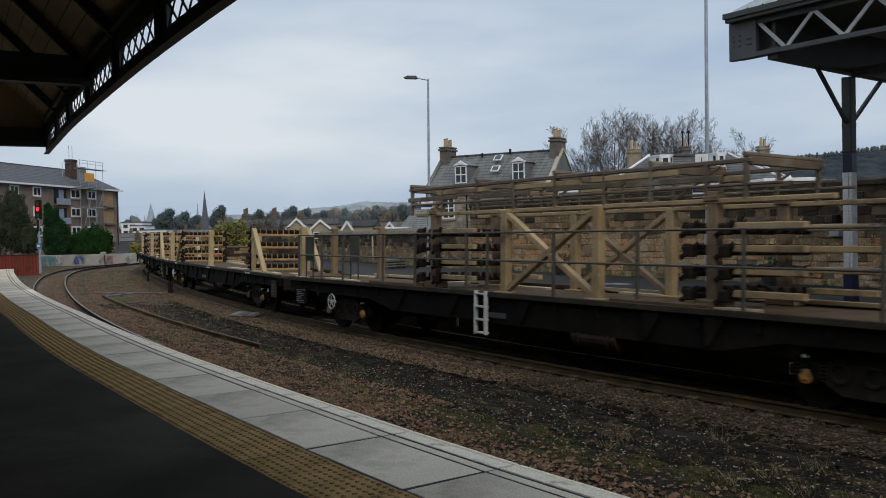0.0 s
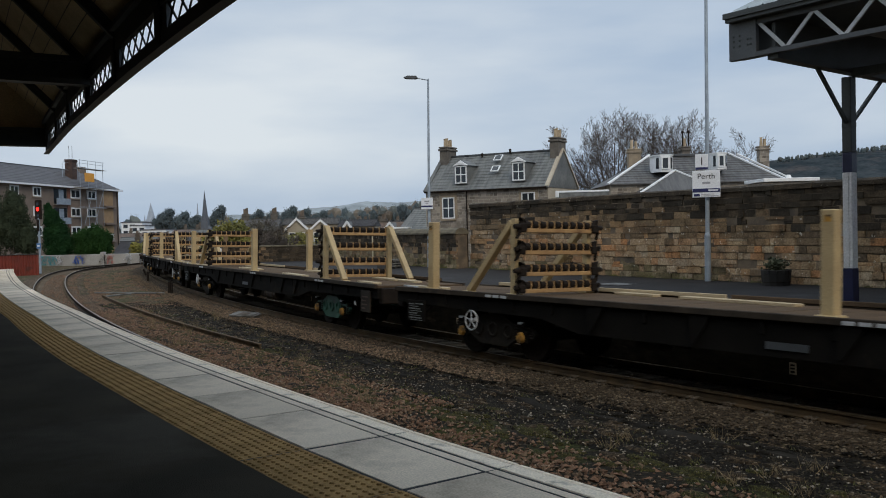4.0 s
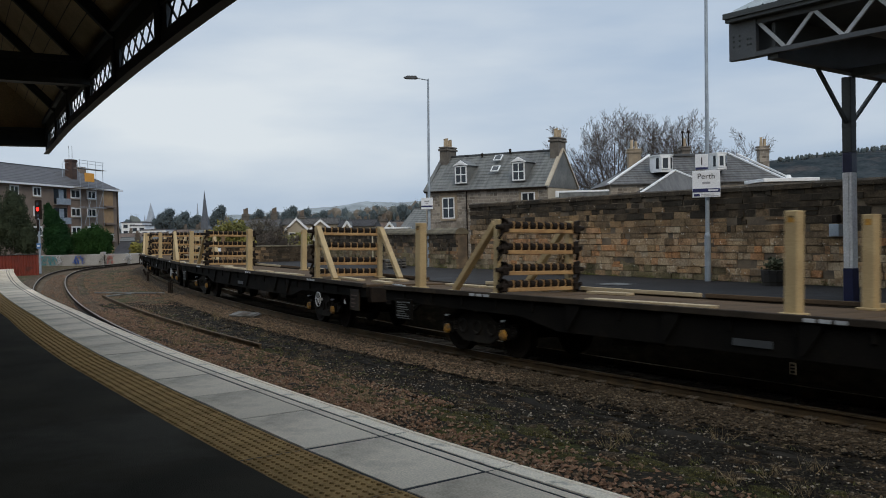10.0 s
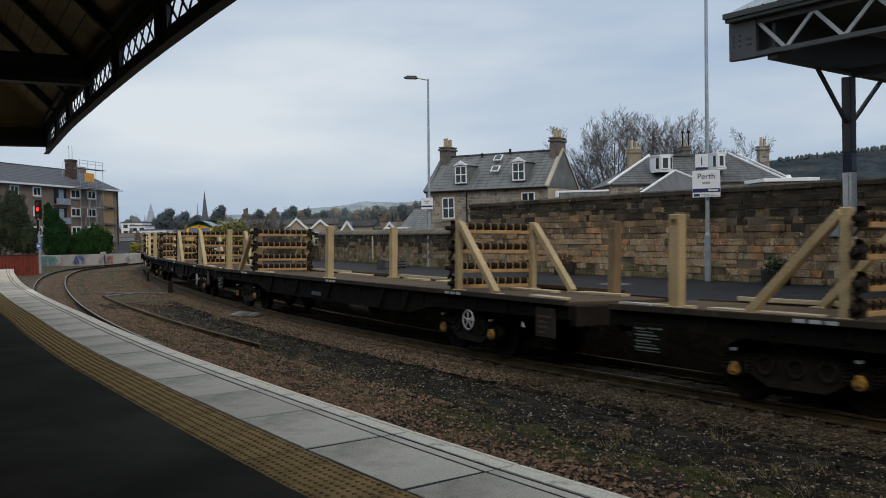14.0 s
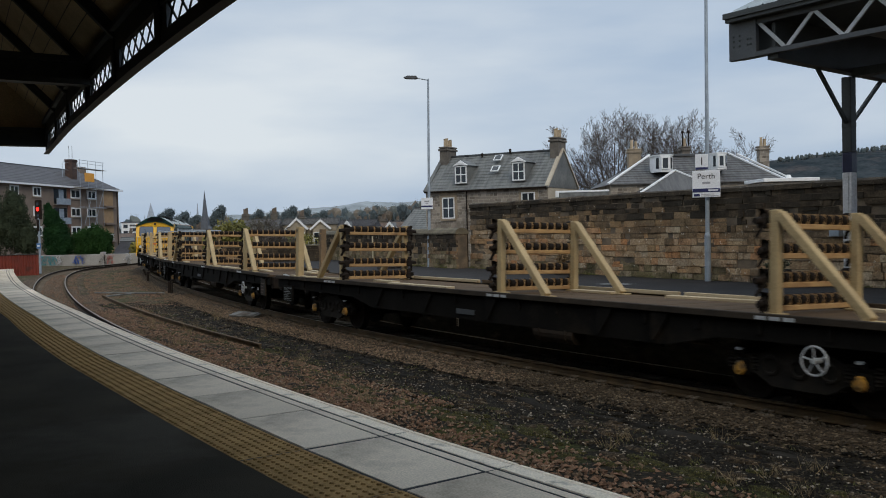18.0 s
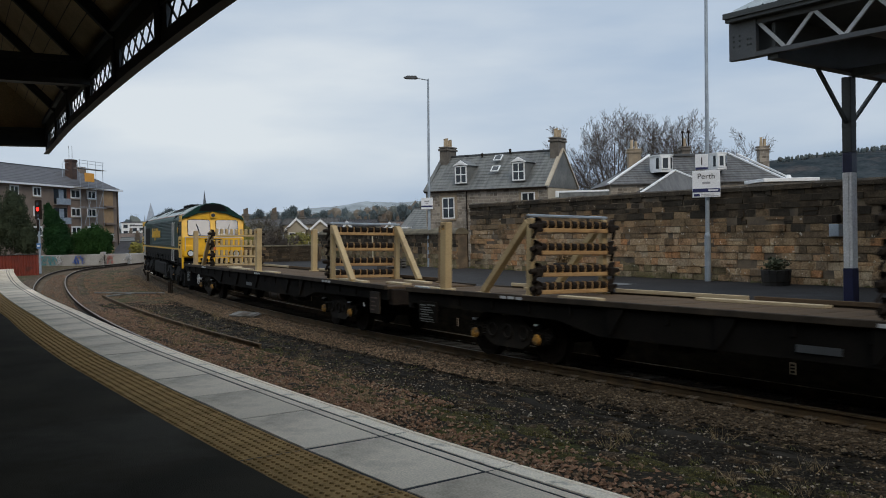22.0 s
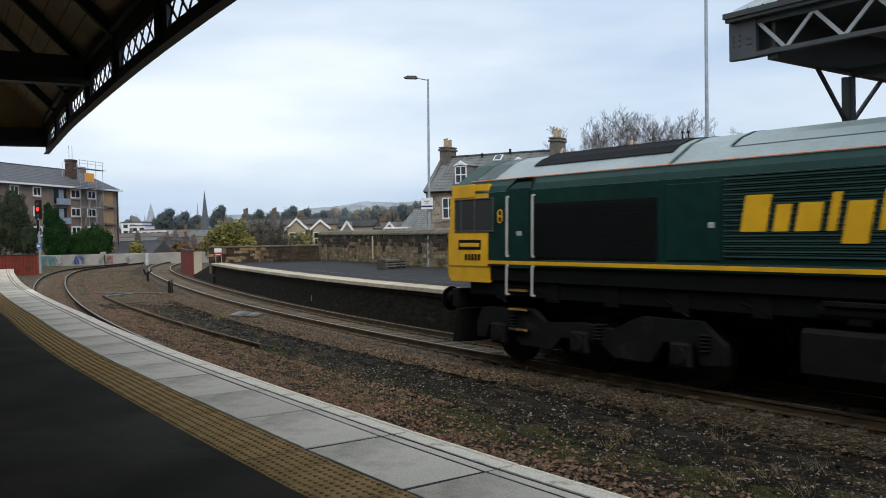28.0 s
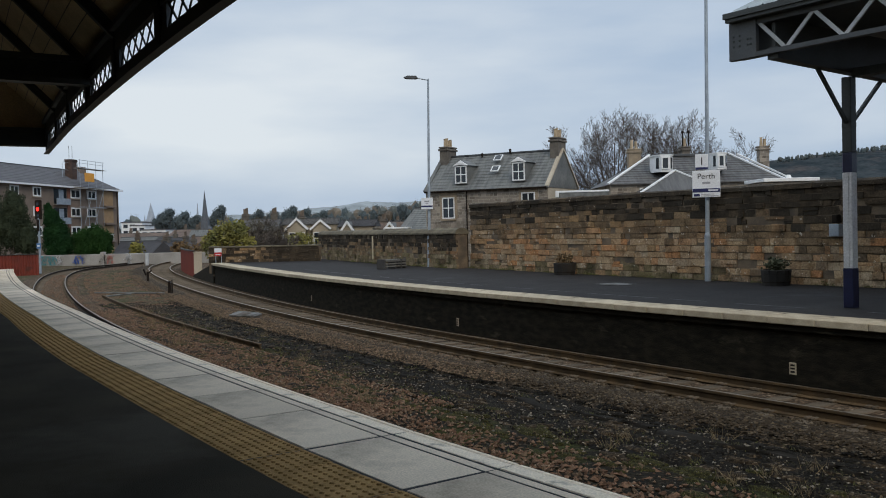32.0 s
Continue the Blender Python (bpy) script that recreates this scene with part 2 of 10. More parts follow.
RAIL_HEAD = material("worn_rail_head", (0.30, 0.235, 0.165), (0.2, 0.15, 0.10), 0.35, 0.8, scale=2, fine=40, bump=0.05)
SLEEPER = material("concrete_sleeper", (0.1148, 0.09187, 0.06682), (0.07826, 0.06264, 0.04489), 0.95, spec=0.12, scale=4, fine=50, spread=0.25)
# the tarmac's lighter stain stands in for streaks of sheen
TARMAC = material("platform_tarmac", (0.0416, 0.03507, 0.02304), (0.0227, 0.01942, 0.01283), 0.9, spec=0.06, scale=1.1, fine=110, bump=0.8, depth=0.006, stain=(0.05381, 0.0478, 0.0361), stain_at=0.56)
TARMAC_FAR = material("weathered_tarmac", (0.0285, 0.0265, 0.0262), (0.0195, 0.0185, 0.0182), 0.85, spec=0.14, scale=1.1, fine=120, bump=0.4, depth=0.004, stain=(0.0446, 0.0446, 0.0475), stain_at=0.6)
CONCRETE = material("coping_concrete", (0.80, 0.675, 0.515), (0.68, 0.575, 0.445), 0.9, spec=0.06, scale=1.3, fine=75, bump=0.03, spread=0.09, stain=(0.40, 0.335, 0.255), stain_at=0.55)
WHITE_LINE = material("worn_white_paint", (0.97, 0.83, 0.645), (0.88, 0.75, 0.58), 0.85, spec=0.05, scale=9, fine=70, stain=(0.46, 0.39, 0.30), stain_at=0.6, bump=0.15)
JOINT = material("dark_joint", (0.02, 0.02, 0.02), rough=0.95)
TACTILE = material("buff_tactile_paving", (0.385, 0.24, 0.095), (0.27, 0.168, 0.066), 0.9, spec=0.06, scale=3, fine=90, spread=0.08, stain=(0.10, 0.085, 0.06), stain_at=0.6)
COPING_FAR = material("pale_coping_stone", (0.459, 0.391, 0.281), (0.34, 0.285, 0.20), 0.85, spec=0.2, scale=3.5, fine=60, spread=0.13, stain=(0.09, 0.078, 0.06), stain_at=0.53)
PLATFORM_FACE = material("sooty_platform_brick", (0.0336, 0.028, 0.0192), (0.0144, 0.0132, 0.0096), 0.95, spec=0.1, scale=3.5, fine=30, bump=0.6, depth=0.012, spread=0.3, stain=(0.08, 0.068, 0.0464), stain_at=0.61, stretch=(1, 1, 3))
STONE_DARK = material("soot_blackened_stone", (0.075, 0.06, 0.046), (0.045, 0.037, 0.03), 0.95, scale=2.6, fine=30, bump=0.7, depth=0.015, spread=0.35, stain=(0.15, 0.11, 0.075), stain_at=0.62)
MORTAR = material("recessed_mortar", (0.17, 0.125, 0.08), (0.075, 0.06, 0.045), 0.95, scale=2, fine=40, bump=0.5)
CANOPY_DARK = material("dark_green_painted_iron", (0.03978, 0.04641, 0.04641), (0.02652, 0.03094, 0.03094), 0.55, scale=3, fine=40, stain=(0.0663, 0.05746, 0.04862), stain_at=0.63)
CANOPY_BOARD = material("dark_canopy_boards", (0.5824, 0.468, 0.2808), (0.416, 0.3328, 0.1976), 0.8, scale=1.2, fine=30)
GREY_STEEL = material("grey_painted_steel", (0.055, 0.061, 0.066), (0.042, 0.046, 0.05), 0.55, scale=2, fine=40)
WHITE_STEEL = material("off_white_steel", (0.44, 0.46, 0.47), (0.34, 0.35, 0.36), 0.5, scale=3, fine=40)
BLUE_STEEL = material("navy_painted_column", (0.0108, 0.0144, 0.051), (0.0084, 0.0108, 0.036), 0.4, scale=3, fine=30)
PALE_BLUE = material("pale_blue_painted_column", (0.62, 0.61, 0.60), (0.5, 0.5, 0.5), 0.45, scale=3, fine=30)
GALV = material("galvanised_steel", (0.34, 0.39, 0.44), (0.25, 0.29, 0.33), 0.5, 0.4, scale=3, fine=50, bump=0.05)
WAGON_BLACK = material("grimy_black_wagon_paint", (0.01066, 0.009477, 0.008055), (0.007108, 0.006525, 0.005686), 0.9, spec=0.06, scale=1.5, fine=40, stain=(0.02607, 0.02024, 0.01422), stain_at=0.6)
DECK_EDGE = material("grimy_brown_deck_edge", (0.0425, 0.0323, 0.0221), (0.0204, 0.0161, 0.0119), 0.85, spec=0.2, scale=1.6, fine=40, stain=(0.102, 0.0723, 0.0442), stain_at=0.6)
DECK = material("brown_wagon_deck", (0.101, 0.0687, 0.0419), (0.0615, 0.0433, 0.0289), 0.9, spec=0.1, scale=1.1, fine=40, stain=(0.173, 0.13, 0.0795), stain_at=0.6)
YELLOW_FADED = material("faded_cream_yellow_steel", (0.42, 0.315, 0.16), (0.33, 0.24, 0.12), 0.7, scale=1.8, fine=40, stain=(0.19, 0.125, 0.07), stain_at=0.6)
RACK_BEAM = material("rusty_yellow_rack_beam", (0.40, 0.25, 0.105), (0.27, 0.155, 0.065), 0.75, scale=3, fine=40, stain=(0.09, 0.05, 0.026), stain_at=0.58)
RUST_DARK = material("dark_rusty_iron", (0.02, 0.0145, 0.0105), (0.012, 0.009, 0.007), 0.85, 0.0, spec=0.15, scale=6, fine=50)
YELLOW_BRIGHT = material("yellow_axlebox_paint", (0.44, 0.22, 0.02), (0.24, 0.12, 0.02), 0.6, scale=9, fine=40, stain=(0.05, 0.035, 0.015), stain_at=0.47)
LOCO_GREEN = material("dark_green_loco_paint", (0.004705, 0.03137, 0.02431), (0.003921, 0.02509, 0.02039), 0.48, spec=0.14, scale=0.8, fine=4, bump=0.0, stain=(0.009408, 0.03372, 0.02823), stain_at=0.6)
LOCO_PALE_LINE = material("pale_green_line", (0.0336, 0.06, 0.056), (0.024, 0.0464, 0.0432), 0.5, spec=0.2, scale=1.2, fine=30, bump=0.03)
# the sky's sheen on the roof slopes is put into this pale green
LOCO_ROOF = material("sheen_pale_green_roof", (0.21, 0.255, 0.25), (0.145, 0.19, 0.185), 0.34, scale=0.9, fine=30, bump=0.05, stain=(0.21, 0.247, 0.24), stain_at=0.57)
LOCO_YELLOW = material("loco_warning_yellow", (0.78, 0.435, 0.012), (0.66, 0.36, 0.012), 0.4, scale=1.5, fine=3, bump=0.0, stain=(0.5, 0.29, 0.03), stain_at=0.66)
LOCO_ORANGE = material("orange_roof_line", (0.62, 0.16, 0.03), rough=0.5, bump=0)
LOCO_BLACK = material("black_loco_underframe", (0.004687, 0.004687, 0.004687), (0.003348, 0.003348, 0.003348), 0.75, spec=0.12, scale=2, fine=40, stain=(0.01339, 0.01205, 0.01071), stain_at=0.6)
LOCO_GREY = material("grey_bogie_steel", (0.009248, 0.00903, 0.008704), (0.00544, 0.00544, 0.00544), 0.8, spec=0.12, scale=3, fine=40, stain=(0.03242, 0.02687, 0.02122), stain_at=0.6)
GLASS = glass("dark_window_glass")
CAB_GLASS = glass("grey_cab_glass", (0.04, 0.044, 0.044))
SLATE = material("grey_slate", (0.1385, 0.1428, 0.135), (0.08024, 0.08385, 0.08204), 0.7, scale=1.6, fine=14, stretch=(2.675, 0.4455, 0.4455), stain=(0.1522, 0.1565, 0.1428), stain_at=0.6, spread=0.16, bump=0.4)
RENDER_TAN = material("tan_harling", (0.42, 0.365, 0.28), (0.33, 0.285, 0.215), 0.9, scale=0.8, fine=25)
RUBBLE = coursed("brown_coursed_rubble", ((0.125, 0.108, 0.09), (0.33, 0.29, 0.24), (0.24, 0.22, 0.195), (0.13, 0.112, 0.092)), (0.38, 0.345, 0.295))
WHITE_PAINT = material("white_window_paint", (0.74, 0.75, 0.75), (0.66, 0.67, 0.67), 0.5, scale=4, bump=0.05)
BRICK_BROWN = material("brown_roughcast", (0.196, 0.149, 0.115), (0.157, 0.119, 0.0935), 0.9, scale=0.7, fine=16)
ROOF_GREY = material("grey_roof_tiles", (0.0936, 0.0936, 0.102), (0.0729, 0.0729, 0.0794), 0.8, scale=0.8, fine=9, bump=0.4)
RED_FENCE = material("red_painted_steel", (0.1983, 0.03819, 0.02203), (0.1395, 0.03084, 0.02056), 0.6, scale=1.5, fine=30, stain=(0.08078, 0.02938, 0.02056), stain_at=0.62)
HEDGE = material("conifer_leaves", (0.0245, 0.0595, 0.0154), (0.014, 0.035, 0.0105), 0.85, scale=0.8, fine=10, spread=0.2, bump=0, spec=0.04)
LEAF_YELLOW = material("yellowing_leaves", (0.19, 0.165, 0.028), (0.095, 0.10, 0.028), 0.85, scale=0.8, spread=0.35, bump=0)
LEAF_BROWN = material("autumn_brown_leaves", (0.13, 0.075, 0.028), (0.075, 0.055, 0.025), 0.85, scale=0.8, spread=0.4, bump=0)
LEAF_OLIVE = material("dull_olive_leaves", (0.06, 0.065, 0.028), (0.038, 0.045, 0.022), 0.85, scale=0.8, spread=0.35, bump=0)
BARK = material("grey_brown_bark", (0.093, 0.07564, 0.062), (0.062, 0.05146, 0.0434), 0.95, scale=3, fine=20)
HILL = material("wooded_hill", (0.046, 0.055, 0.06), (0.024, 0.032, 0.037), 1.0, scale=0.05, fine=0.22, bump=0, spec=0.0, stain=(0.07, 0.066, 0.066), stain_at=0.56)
# haze is mixed into the colours of the far hill and stone
HILL_FAR = material("haze_tinted_far_hill", (0.25, 0.28, 0.29), (0.19, 0.215, 0.225), 1.0, scale=0.012, fine=0.05, bump=0)
HAZE_STONE = material("haze_tinted_grey_stone", (0.33, 0.37, 0.42), (0.28, 0.32, 0.37), 1.0, scale=0.1, fine=1, bump=0)
TIMBER = material("weathered_timber", (0.045, 0.042, 0.039), (0.03, 0.0276, 0.0252), 0.85, scale=4, fine=40, spread=0.15)
GRAFFITI = material("pale_concrete_wall", (0.30, 0.285, 0.26), (0.22, 0.21, 0.19), 0.9, scale=0.7, fine=12, stain=(0.15, 0.14, 0.12), stain_at=0.58)
SIGN_NAVY = material("navy_sign_band", (0.02, 0.025, 0.10), rough=0.4, bump=0)
RED_LAMP = glow("red_signal_light", (1.0, 0.015, 0.01), 4.0)
HEADLIGHT = material("headlight_glass", (0.55, 0.58, 0.6), (0.45, 0.48, 0.5), 0.15, bump=0)
CHIMNEY_POT = material("buff_chimney_pot", (0.44, 0.35, 0.23), (0.30, 0.23, 0.15), 0.85, scale=4)
CHIMNEY_BRICK = material("dark_brown_chimney_brick", (0.075, 0.045, 0.035), (0.045, 0.03, 0.025), 0.9, scale=2.5, fine=18, bump=0.5)
CHIMNEY_STONE = material("dark_chimney_stone", (0.13, 0.115, 0.095), (0.085, 0.075, 0.064), 0.9, scale=2.5, fine=18, bump=0.5)
STONE_TRIM = material("dressed_sandstone", (0.30, 0.24, 0.165), (0.22, 0.18, 0.13), 0.9, scale=3, fine=30)


# ---- mesh tools ----
def link(name, bm, mat, smooth=False):
    me = bpy.data.meshes.new(name)
    bm.to_mesh(me)
    bm.free()
    for m in (mat if isinstance(mat, (list, tuple)) else [mat]):
        me.materials.append(m)
    if smooth:
        me.polygons.foreach_set("use_smooth", [True] * len(me.polygons))
    return new(name, me)


def part(name, bm, mat, parent, label="", smooth=False):
    ob = link(name, bm, mat, smooth)
    ob.parent = parent
    if label:
        tagged(ob, label)
    return ob


def thing(name, m, label, category, group="", kind=""):
    ob = new(name)
    ob.empty_display_size = 0.2
    ob.matrix_world = m
    return tagged(ob, label, category, group, kind)


def box(bm, x0, x1, y0, y1, z0, z1, bev=0.0, m=None):
    """An upright block between two corners, its edges bevelled, optionally moved by m."""
    vs = [bm.verts.new((x, y, z)) for x in (x0, x1) for y in (y0, y1) for z in (z0, z1)]
    fs = [bm.faces.new([vs[i] for i in f]) for f in ((0, 1, 3, 2), (4, 6, 7, 5), (0, 4, 5, 1), (2, 3, 7, 6), (0, 2, 6, 4), (1, 5, 7, 3))]
    if bev:
        es = list({e for f in fs for e in f.edges})
        r = bmesh.ops.bevel(bm, geom=es, offset=bev, segments=1, affect="EDGES", profile=0.5)
        vs = list({v for f in r["faces"] for v in f.verts} | {v for v in vs if v.is_valid})
    if m is not None:
        for v in vs:
            v.co = m @ v.co
    return vs


def beam(bm, a, b, w, d, up=(0, 0, 1), bev=0.0):
    """A square bar from a to b, w wide and d deep."""
    a, b = Vector(a), Vector(b)
    z = (b - a).normalized()
    x = Vector(up).cross(z)
    if x.length < 1e-4:
        x = Vector((1, 0, 0))
    x.normalize()
    y = z.cross(x)
    m = Matrix((x, y, z)).transposed().to_4x4()
    m.translation = a
    box(bm, -w / 2, w / 2, -d / 2, d / 2, 0, (b - a).length, bev, m)


def tube(bm, a, b, r0, r1=None, n=10, caps=True):
    a, b = Vector(a), Vector(b)
    r1 = r0 if r1 is None else r1
    z = (b - a).normalized()
    x = z.orthogonal().normalized()
    y = z.cross(x)
    rings = []
    for p, r in ((a, r0), (b, r1)):
        rings.append([bm.verts.new(p + (x * math.cos(t) + y * math.sin(t)) * r) for t in [2 * math.pi * i / n for i in range(n)]])
    for i in range(n):
        j = (i + 1) % n
        bm.faces.new((rings[0][i], rings[0][j], rings[1][j], rings[1][i]))
    if caps:
        bm.faces.new(rings[0][::-1])
        bm.faces.new(rings[1])


def ring(bm, centre, axis, R, r, n=20, k=6):
    """A torus round axis."""
    c, z = Vector(centre), Vector(axis).normalized()
    x = z.orthogonal().normalized()
    y = z.cross(x)
    rows = []
    for i in range(n):
        t = 2 * math.pi * i / n
        o = x * math.cos(t) + y * math.sin(t)
        rows.append([bm.verts.new(c + o * (R + r * math.cos(u)) + z * (r * math.sin(u))) for u in [2 * math.pi * j / k for j in range(k)]])
    for i in range(n):
        for j in range(k):
            bm.faces.new((rows[i][j], rows[(i + 1) % n][j], rows[(i + 1) % n][(j + 1) % k], rows[i][(j + 1) % k]))


def prism(bm, outline, a, b, axis="x"):
    """An outline in the plane across axis, drawn out from a to b."""
    def at(p, t):
        return {"x": (t, p[0], p[1]), "y": (p[0], t, p[1]), "z": (p[0], p[1], t)}[axis]
    lo = [bm.verts.new(at(p, a)) for p in outline]
    hi = [bm.verts.new(at(p, b)) for p in outline]
    n = len(outline)
    for i in range(n):
        j = (i + 1) % n
        bm.faces.new((lo[i], lo[j], hi[j], hi[i]))
    f0, f1 = bm.faces.new(lo[::-1]), bm.faces.new(hi)
    bmesh.ops.recalc_face_normals(bm, faces=bm.faces[:] if len(bm.faces) < 400 else [f0, f1])
    return lo, hi


# ---- the line of the far track: s metres along it, to the right ----
TRACK_X, TRACK_Y, TRACK_HEADING = -5.0176, 29.4003, -1.08109
STEP = 0.25
S_MIN, S_MAX = -240.0, 290.0


def curvature(s):
    u = min(max(s, -45.0), 22.0) / 30
    return (0.59963 + 0.49983 * u - 0.42063 * u * u - 0.69125 * u ** 3) / 100 * (1.0 if s > -60 else 0.25) * (1.0 if s < 70 else 0.0)


def lay_track():
    n0, n1 = int(-S_MIN / STEP), int(S_MAX / STEP)
    rows = {0: (TRACK_X, TRACK_Y, TRACK_HEADING)}
    for sign, count in ((1, n1), (-1, n0)):
        x, y, a = rows[0]
        for i in range(1, count + 1):
            s = sign * (i - 0.5) * STEP
            a2 = a + sign * curvature(s) * STEP
            x += sign * math.cos((a + a2) / 2) * STEP
            y += sign * math.sin((a + a2) / 2) * STEP
            a = a2
            rows[sign * i] = (x, y, a)
    return rows


TRACK = lay_track()


def line(s, lat=0.0):
    """Plan position and heading s along the track, lat metres to its far side."""
    k = s / STEP
    i = math.floor(k)
    f = k - i
    x0, y0, a0 = TRACK[i]
    x1, y1, a1 = TRACK[i + 1]
    x, y, a = x0 + (x1 - x0) * f, y0 + (y1 - y0) * f, a0 + (a1 - a0) * f
    return x - lat * math.sin(a), y + lat * math.cos(a), a


CANT = 0.0347


def along(s, lat=0.0, z=0.0, turn=0.0):
    """A pose on the line: its x along the track, its y to the far side."""
    x, y, a = line(s, lat)
    return Matrix.Translation((x, y, z)) @ Matrix.Rotation(a + radians(turn), 4, "Z")


def sweep(bm, outline, s0, s1, ds=1.0, shift=None, closed=True, cant=0.0):
    """An outline of (lat, z) drawn along the line from s0 to s1."""
    n = max(1, int(round((s1 - s0) / ds)))
    rows = []
    for i in range(n + 1):
        s = s0 + (s1 - s0) * i / n
        o = shift(s) if shift else 0.0
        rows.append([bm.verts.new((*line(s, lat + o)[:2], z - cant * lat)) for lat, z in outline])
    m = len(outline)
    for i in range(n):
        for j in range(m if closed else m - 1):
            k = (j + 1) % m
            bm.faces.new((rows[i][j], rows[i + 1][j], rows[i + 1][k], rows[i][k]))
    if closed:
        bm.faces.new(rows[0])
        bm.faces.new(rows[-1][::-1])
# ---- ground, tracks and platforms ----
P_FAR, P_NEAR = 0.923, 1.10
EDGE_FAR, EDGE_NEAR, WALL_LAT = 1.47, -8.0, 8.3
GROUND_Z = -0.20


def near_track(s):
    """How far the platform-side track lies from the far one."""
    table = ((-120, -3.85), (-60, -3.85), (-56, -4.3), (-52, -5.25), (-48, -6.15), (-45, -6.5), (-40, -6.64), (-33, -6.70), (-22, -6.62), (-14, -6.54), (-7, -6.48), (0, -6.4), (6, -6.35), (120, -6.35))
    for (a, ya), (b, yb) in zip(table, table[1:]):
        if a <= s <= b:
            return ya + (yb - ya) * (s - a) / (b - a)


def near_edge(s):
    """How far the near platform's edge bows from its mean line."""
    table = ((-20, -0.2), (-15, -0.08), (-8, 0.12), (2, 0.25), (6.5, 0.25), (10, 0.21), (12.8, 0.085), (14.8, 0.0), (16.3, -0.07), (17.5, -0.10), (18.5, -0.135), (20, -0.195), (21, -0.23), (22, -0.27), (24, -0.28), (90, -0.28))
    for (a, ya), (b, yb) in zip(table, table[1:]):
        if a <= s <= b:
            return ya + (yb - ya) * (s - a) / (b - a)
    return table[0][1] if s < 0 else table[-1][1]


def make_ground():
    """One sheet out to the horizon, dense and uneven round the station."""
    radii = [0, 4, 8, 12, 16, 20, 25, 30, 36, 44, 55, 70, 90, 130, 200, 350, 700, 1400, 2600, 4500]
    bm = bmesh.new()
    rows = []
    n = 72
    for r in radii:
        rows.append([bm.verts.new((r * math.sin(2 * math.pi * i / n), r * math.cos(2 * math.pi * i / n) + 15, GROUND_Z)) for i in range(n)] if r else [bm.verts.new((0, 15, GROUND_Z))])
    for a, b in zip(rows, rows[1:]):
        for i in range(n):
            j = (i + 1) % n
            bm.faces.new((a[0], b[j], b[i]) if len(a) == 1 else (a[i], a[j], b[j], b[i]))
    for v in bm.verts:
        if v.co.length < 80:
            v.co.z += 0.03 * noise.noise(v.co * 0.5)
    ob = link("ground", bm, BALLAST, True)
    tagged(ob, "brown ballast and black cinders spread between the tracks", "ground", kind="structure")


make_ground()


def rail_outline(lat):
    h = [(-0.07, -0.159), (0.07, -0.159), (0.07, -0.147), (0.012, -0.125), (0.012, -0.045), (0.035, -0.035), (0.035, -0.004), (0.028, -0.001), (-0.028, -0.001), (-0.035, -0.004), (-0.035, -0.035), (-0.012, -0.045), (-0.012, -0.125), (-0.07, -0.147)]
    return [(lat + x, z) for x, z in h]


def make_track(name, label, shift, s0, s1, cant, sleeper_from, sleeper_to, head=None, side=None, bed=None):
    root = thing(name, Matrix(), label, "railway track", kind="structure")
    for lat in (-0.752, 0.752):
        bm = bmesh.new()
        sweep(bm, rail_outline(lat), s0, s1, 1.0, shift, cant=cant)
        rail = part("rail", bm, side or RAIL_SIDE, root)
        bm = bmesh.new()
        sweep(bm, [(lat - 0.027, 0.0), (lat + 0.027, 0.0), (lat + 0.027, 0.003), (lat - 0.027, 0.003)], s0, s1, 1.0, shift, cant=cant)
        part("rail_head", bm, head or RAIL_HEAD, rail, "rusty running surface" if head else "running surface worn bright by wheels")
    bm = bmesh.new()
    box(bm, -0.13, 0.13, -1.25, 1.25, -0.36, -0.166, 0.02)
    for y in (-0.752, 0.752):
        for x in (-0.05, 0.05):
            box(bm, x - 0.03, x + 0.03, y - 0.13, y + 0.13, -0.16, -0.12, 0.01)
    mesh = bpy.data.meshes.new("sleeper")
    bm.to_mesh(mesh)
    bm.free()
    mesh.materials.append(SLEEPER)
    s = sleeper_from
    while s < sleeper_to:
        ob = new("sleeper", mesh)
        ob.matrix_world = along(s, shift(s) if shift else 0.0, 0.0, random.uniform(-0.6, 0.6)) @ Matrix.Rotation(-math.atan(cant), 4, "X")
        ob.parent = root
        s += 0.65
    bm = bmesh.new()
    sweep(bm, [(-2.9, -0.36), (-1.75, -0.19), (-1.25, -0.158), (-0.95, -0.175), (-0.6, -0.235), (0.6, -0.235), (0.95, -0.175), (1.6, -0.19), (2.4, -0.36)], s0, s1, 2.0, shift, closed=False, cant=cant)
    tagged(part("ballast_bed", bm, bed or TRACKBED, root), kind="stuff")
    return root


make_track("track_far", "rusty steel rails on concrete sleepers beside the far platform", None, -95, 60, CANT, -58, 42)
make_track("track_near", "rusty curving rails beside the near platform", near_track, -90, 45, 0.0, -60, -10, RAIL_DULL, RAIL_DARK, BALLAST)


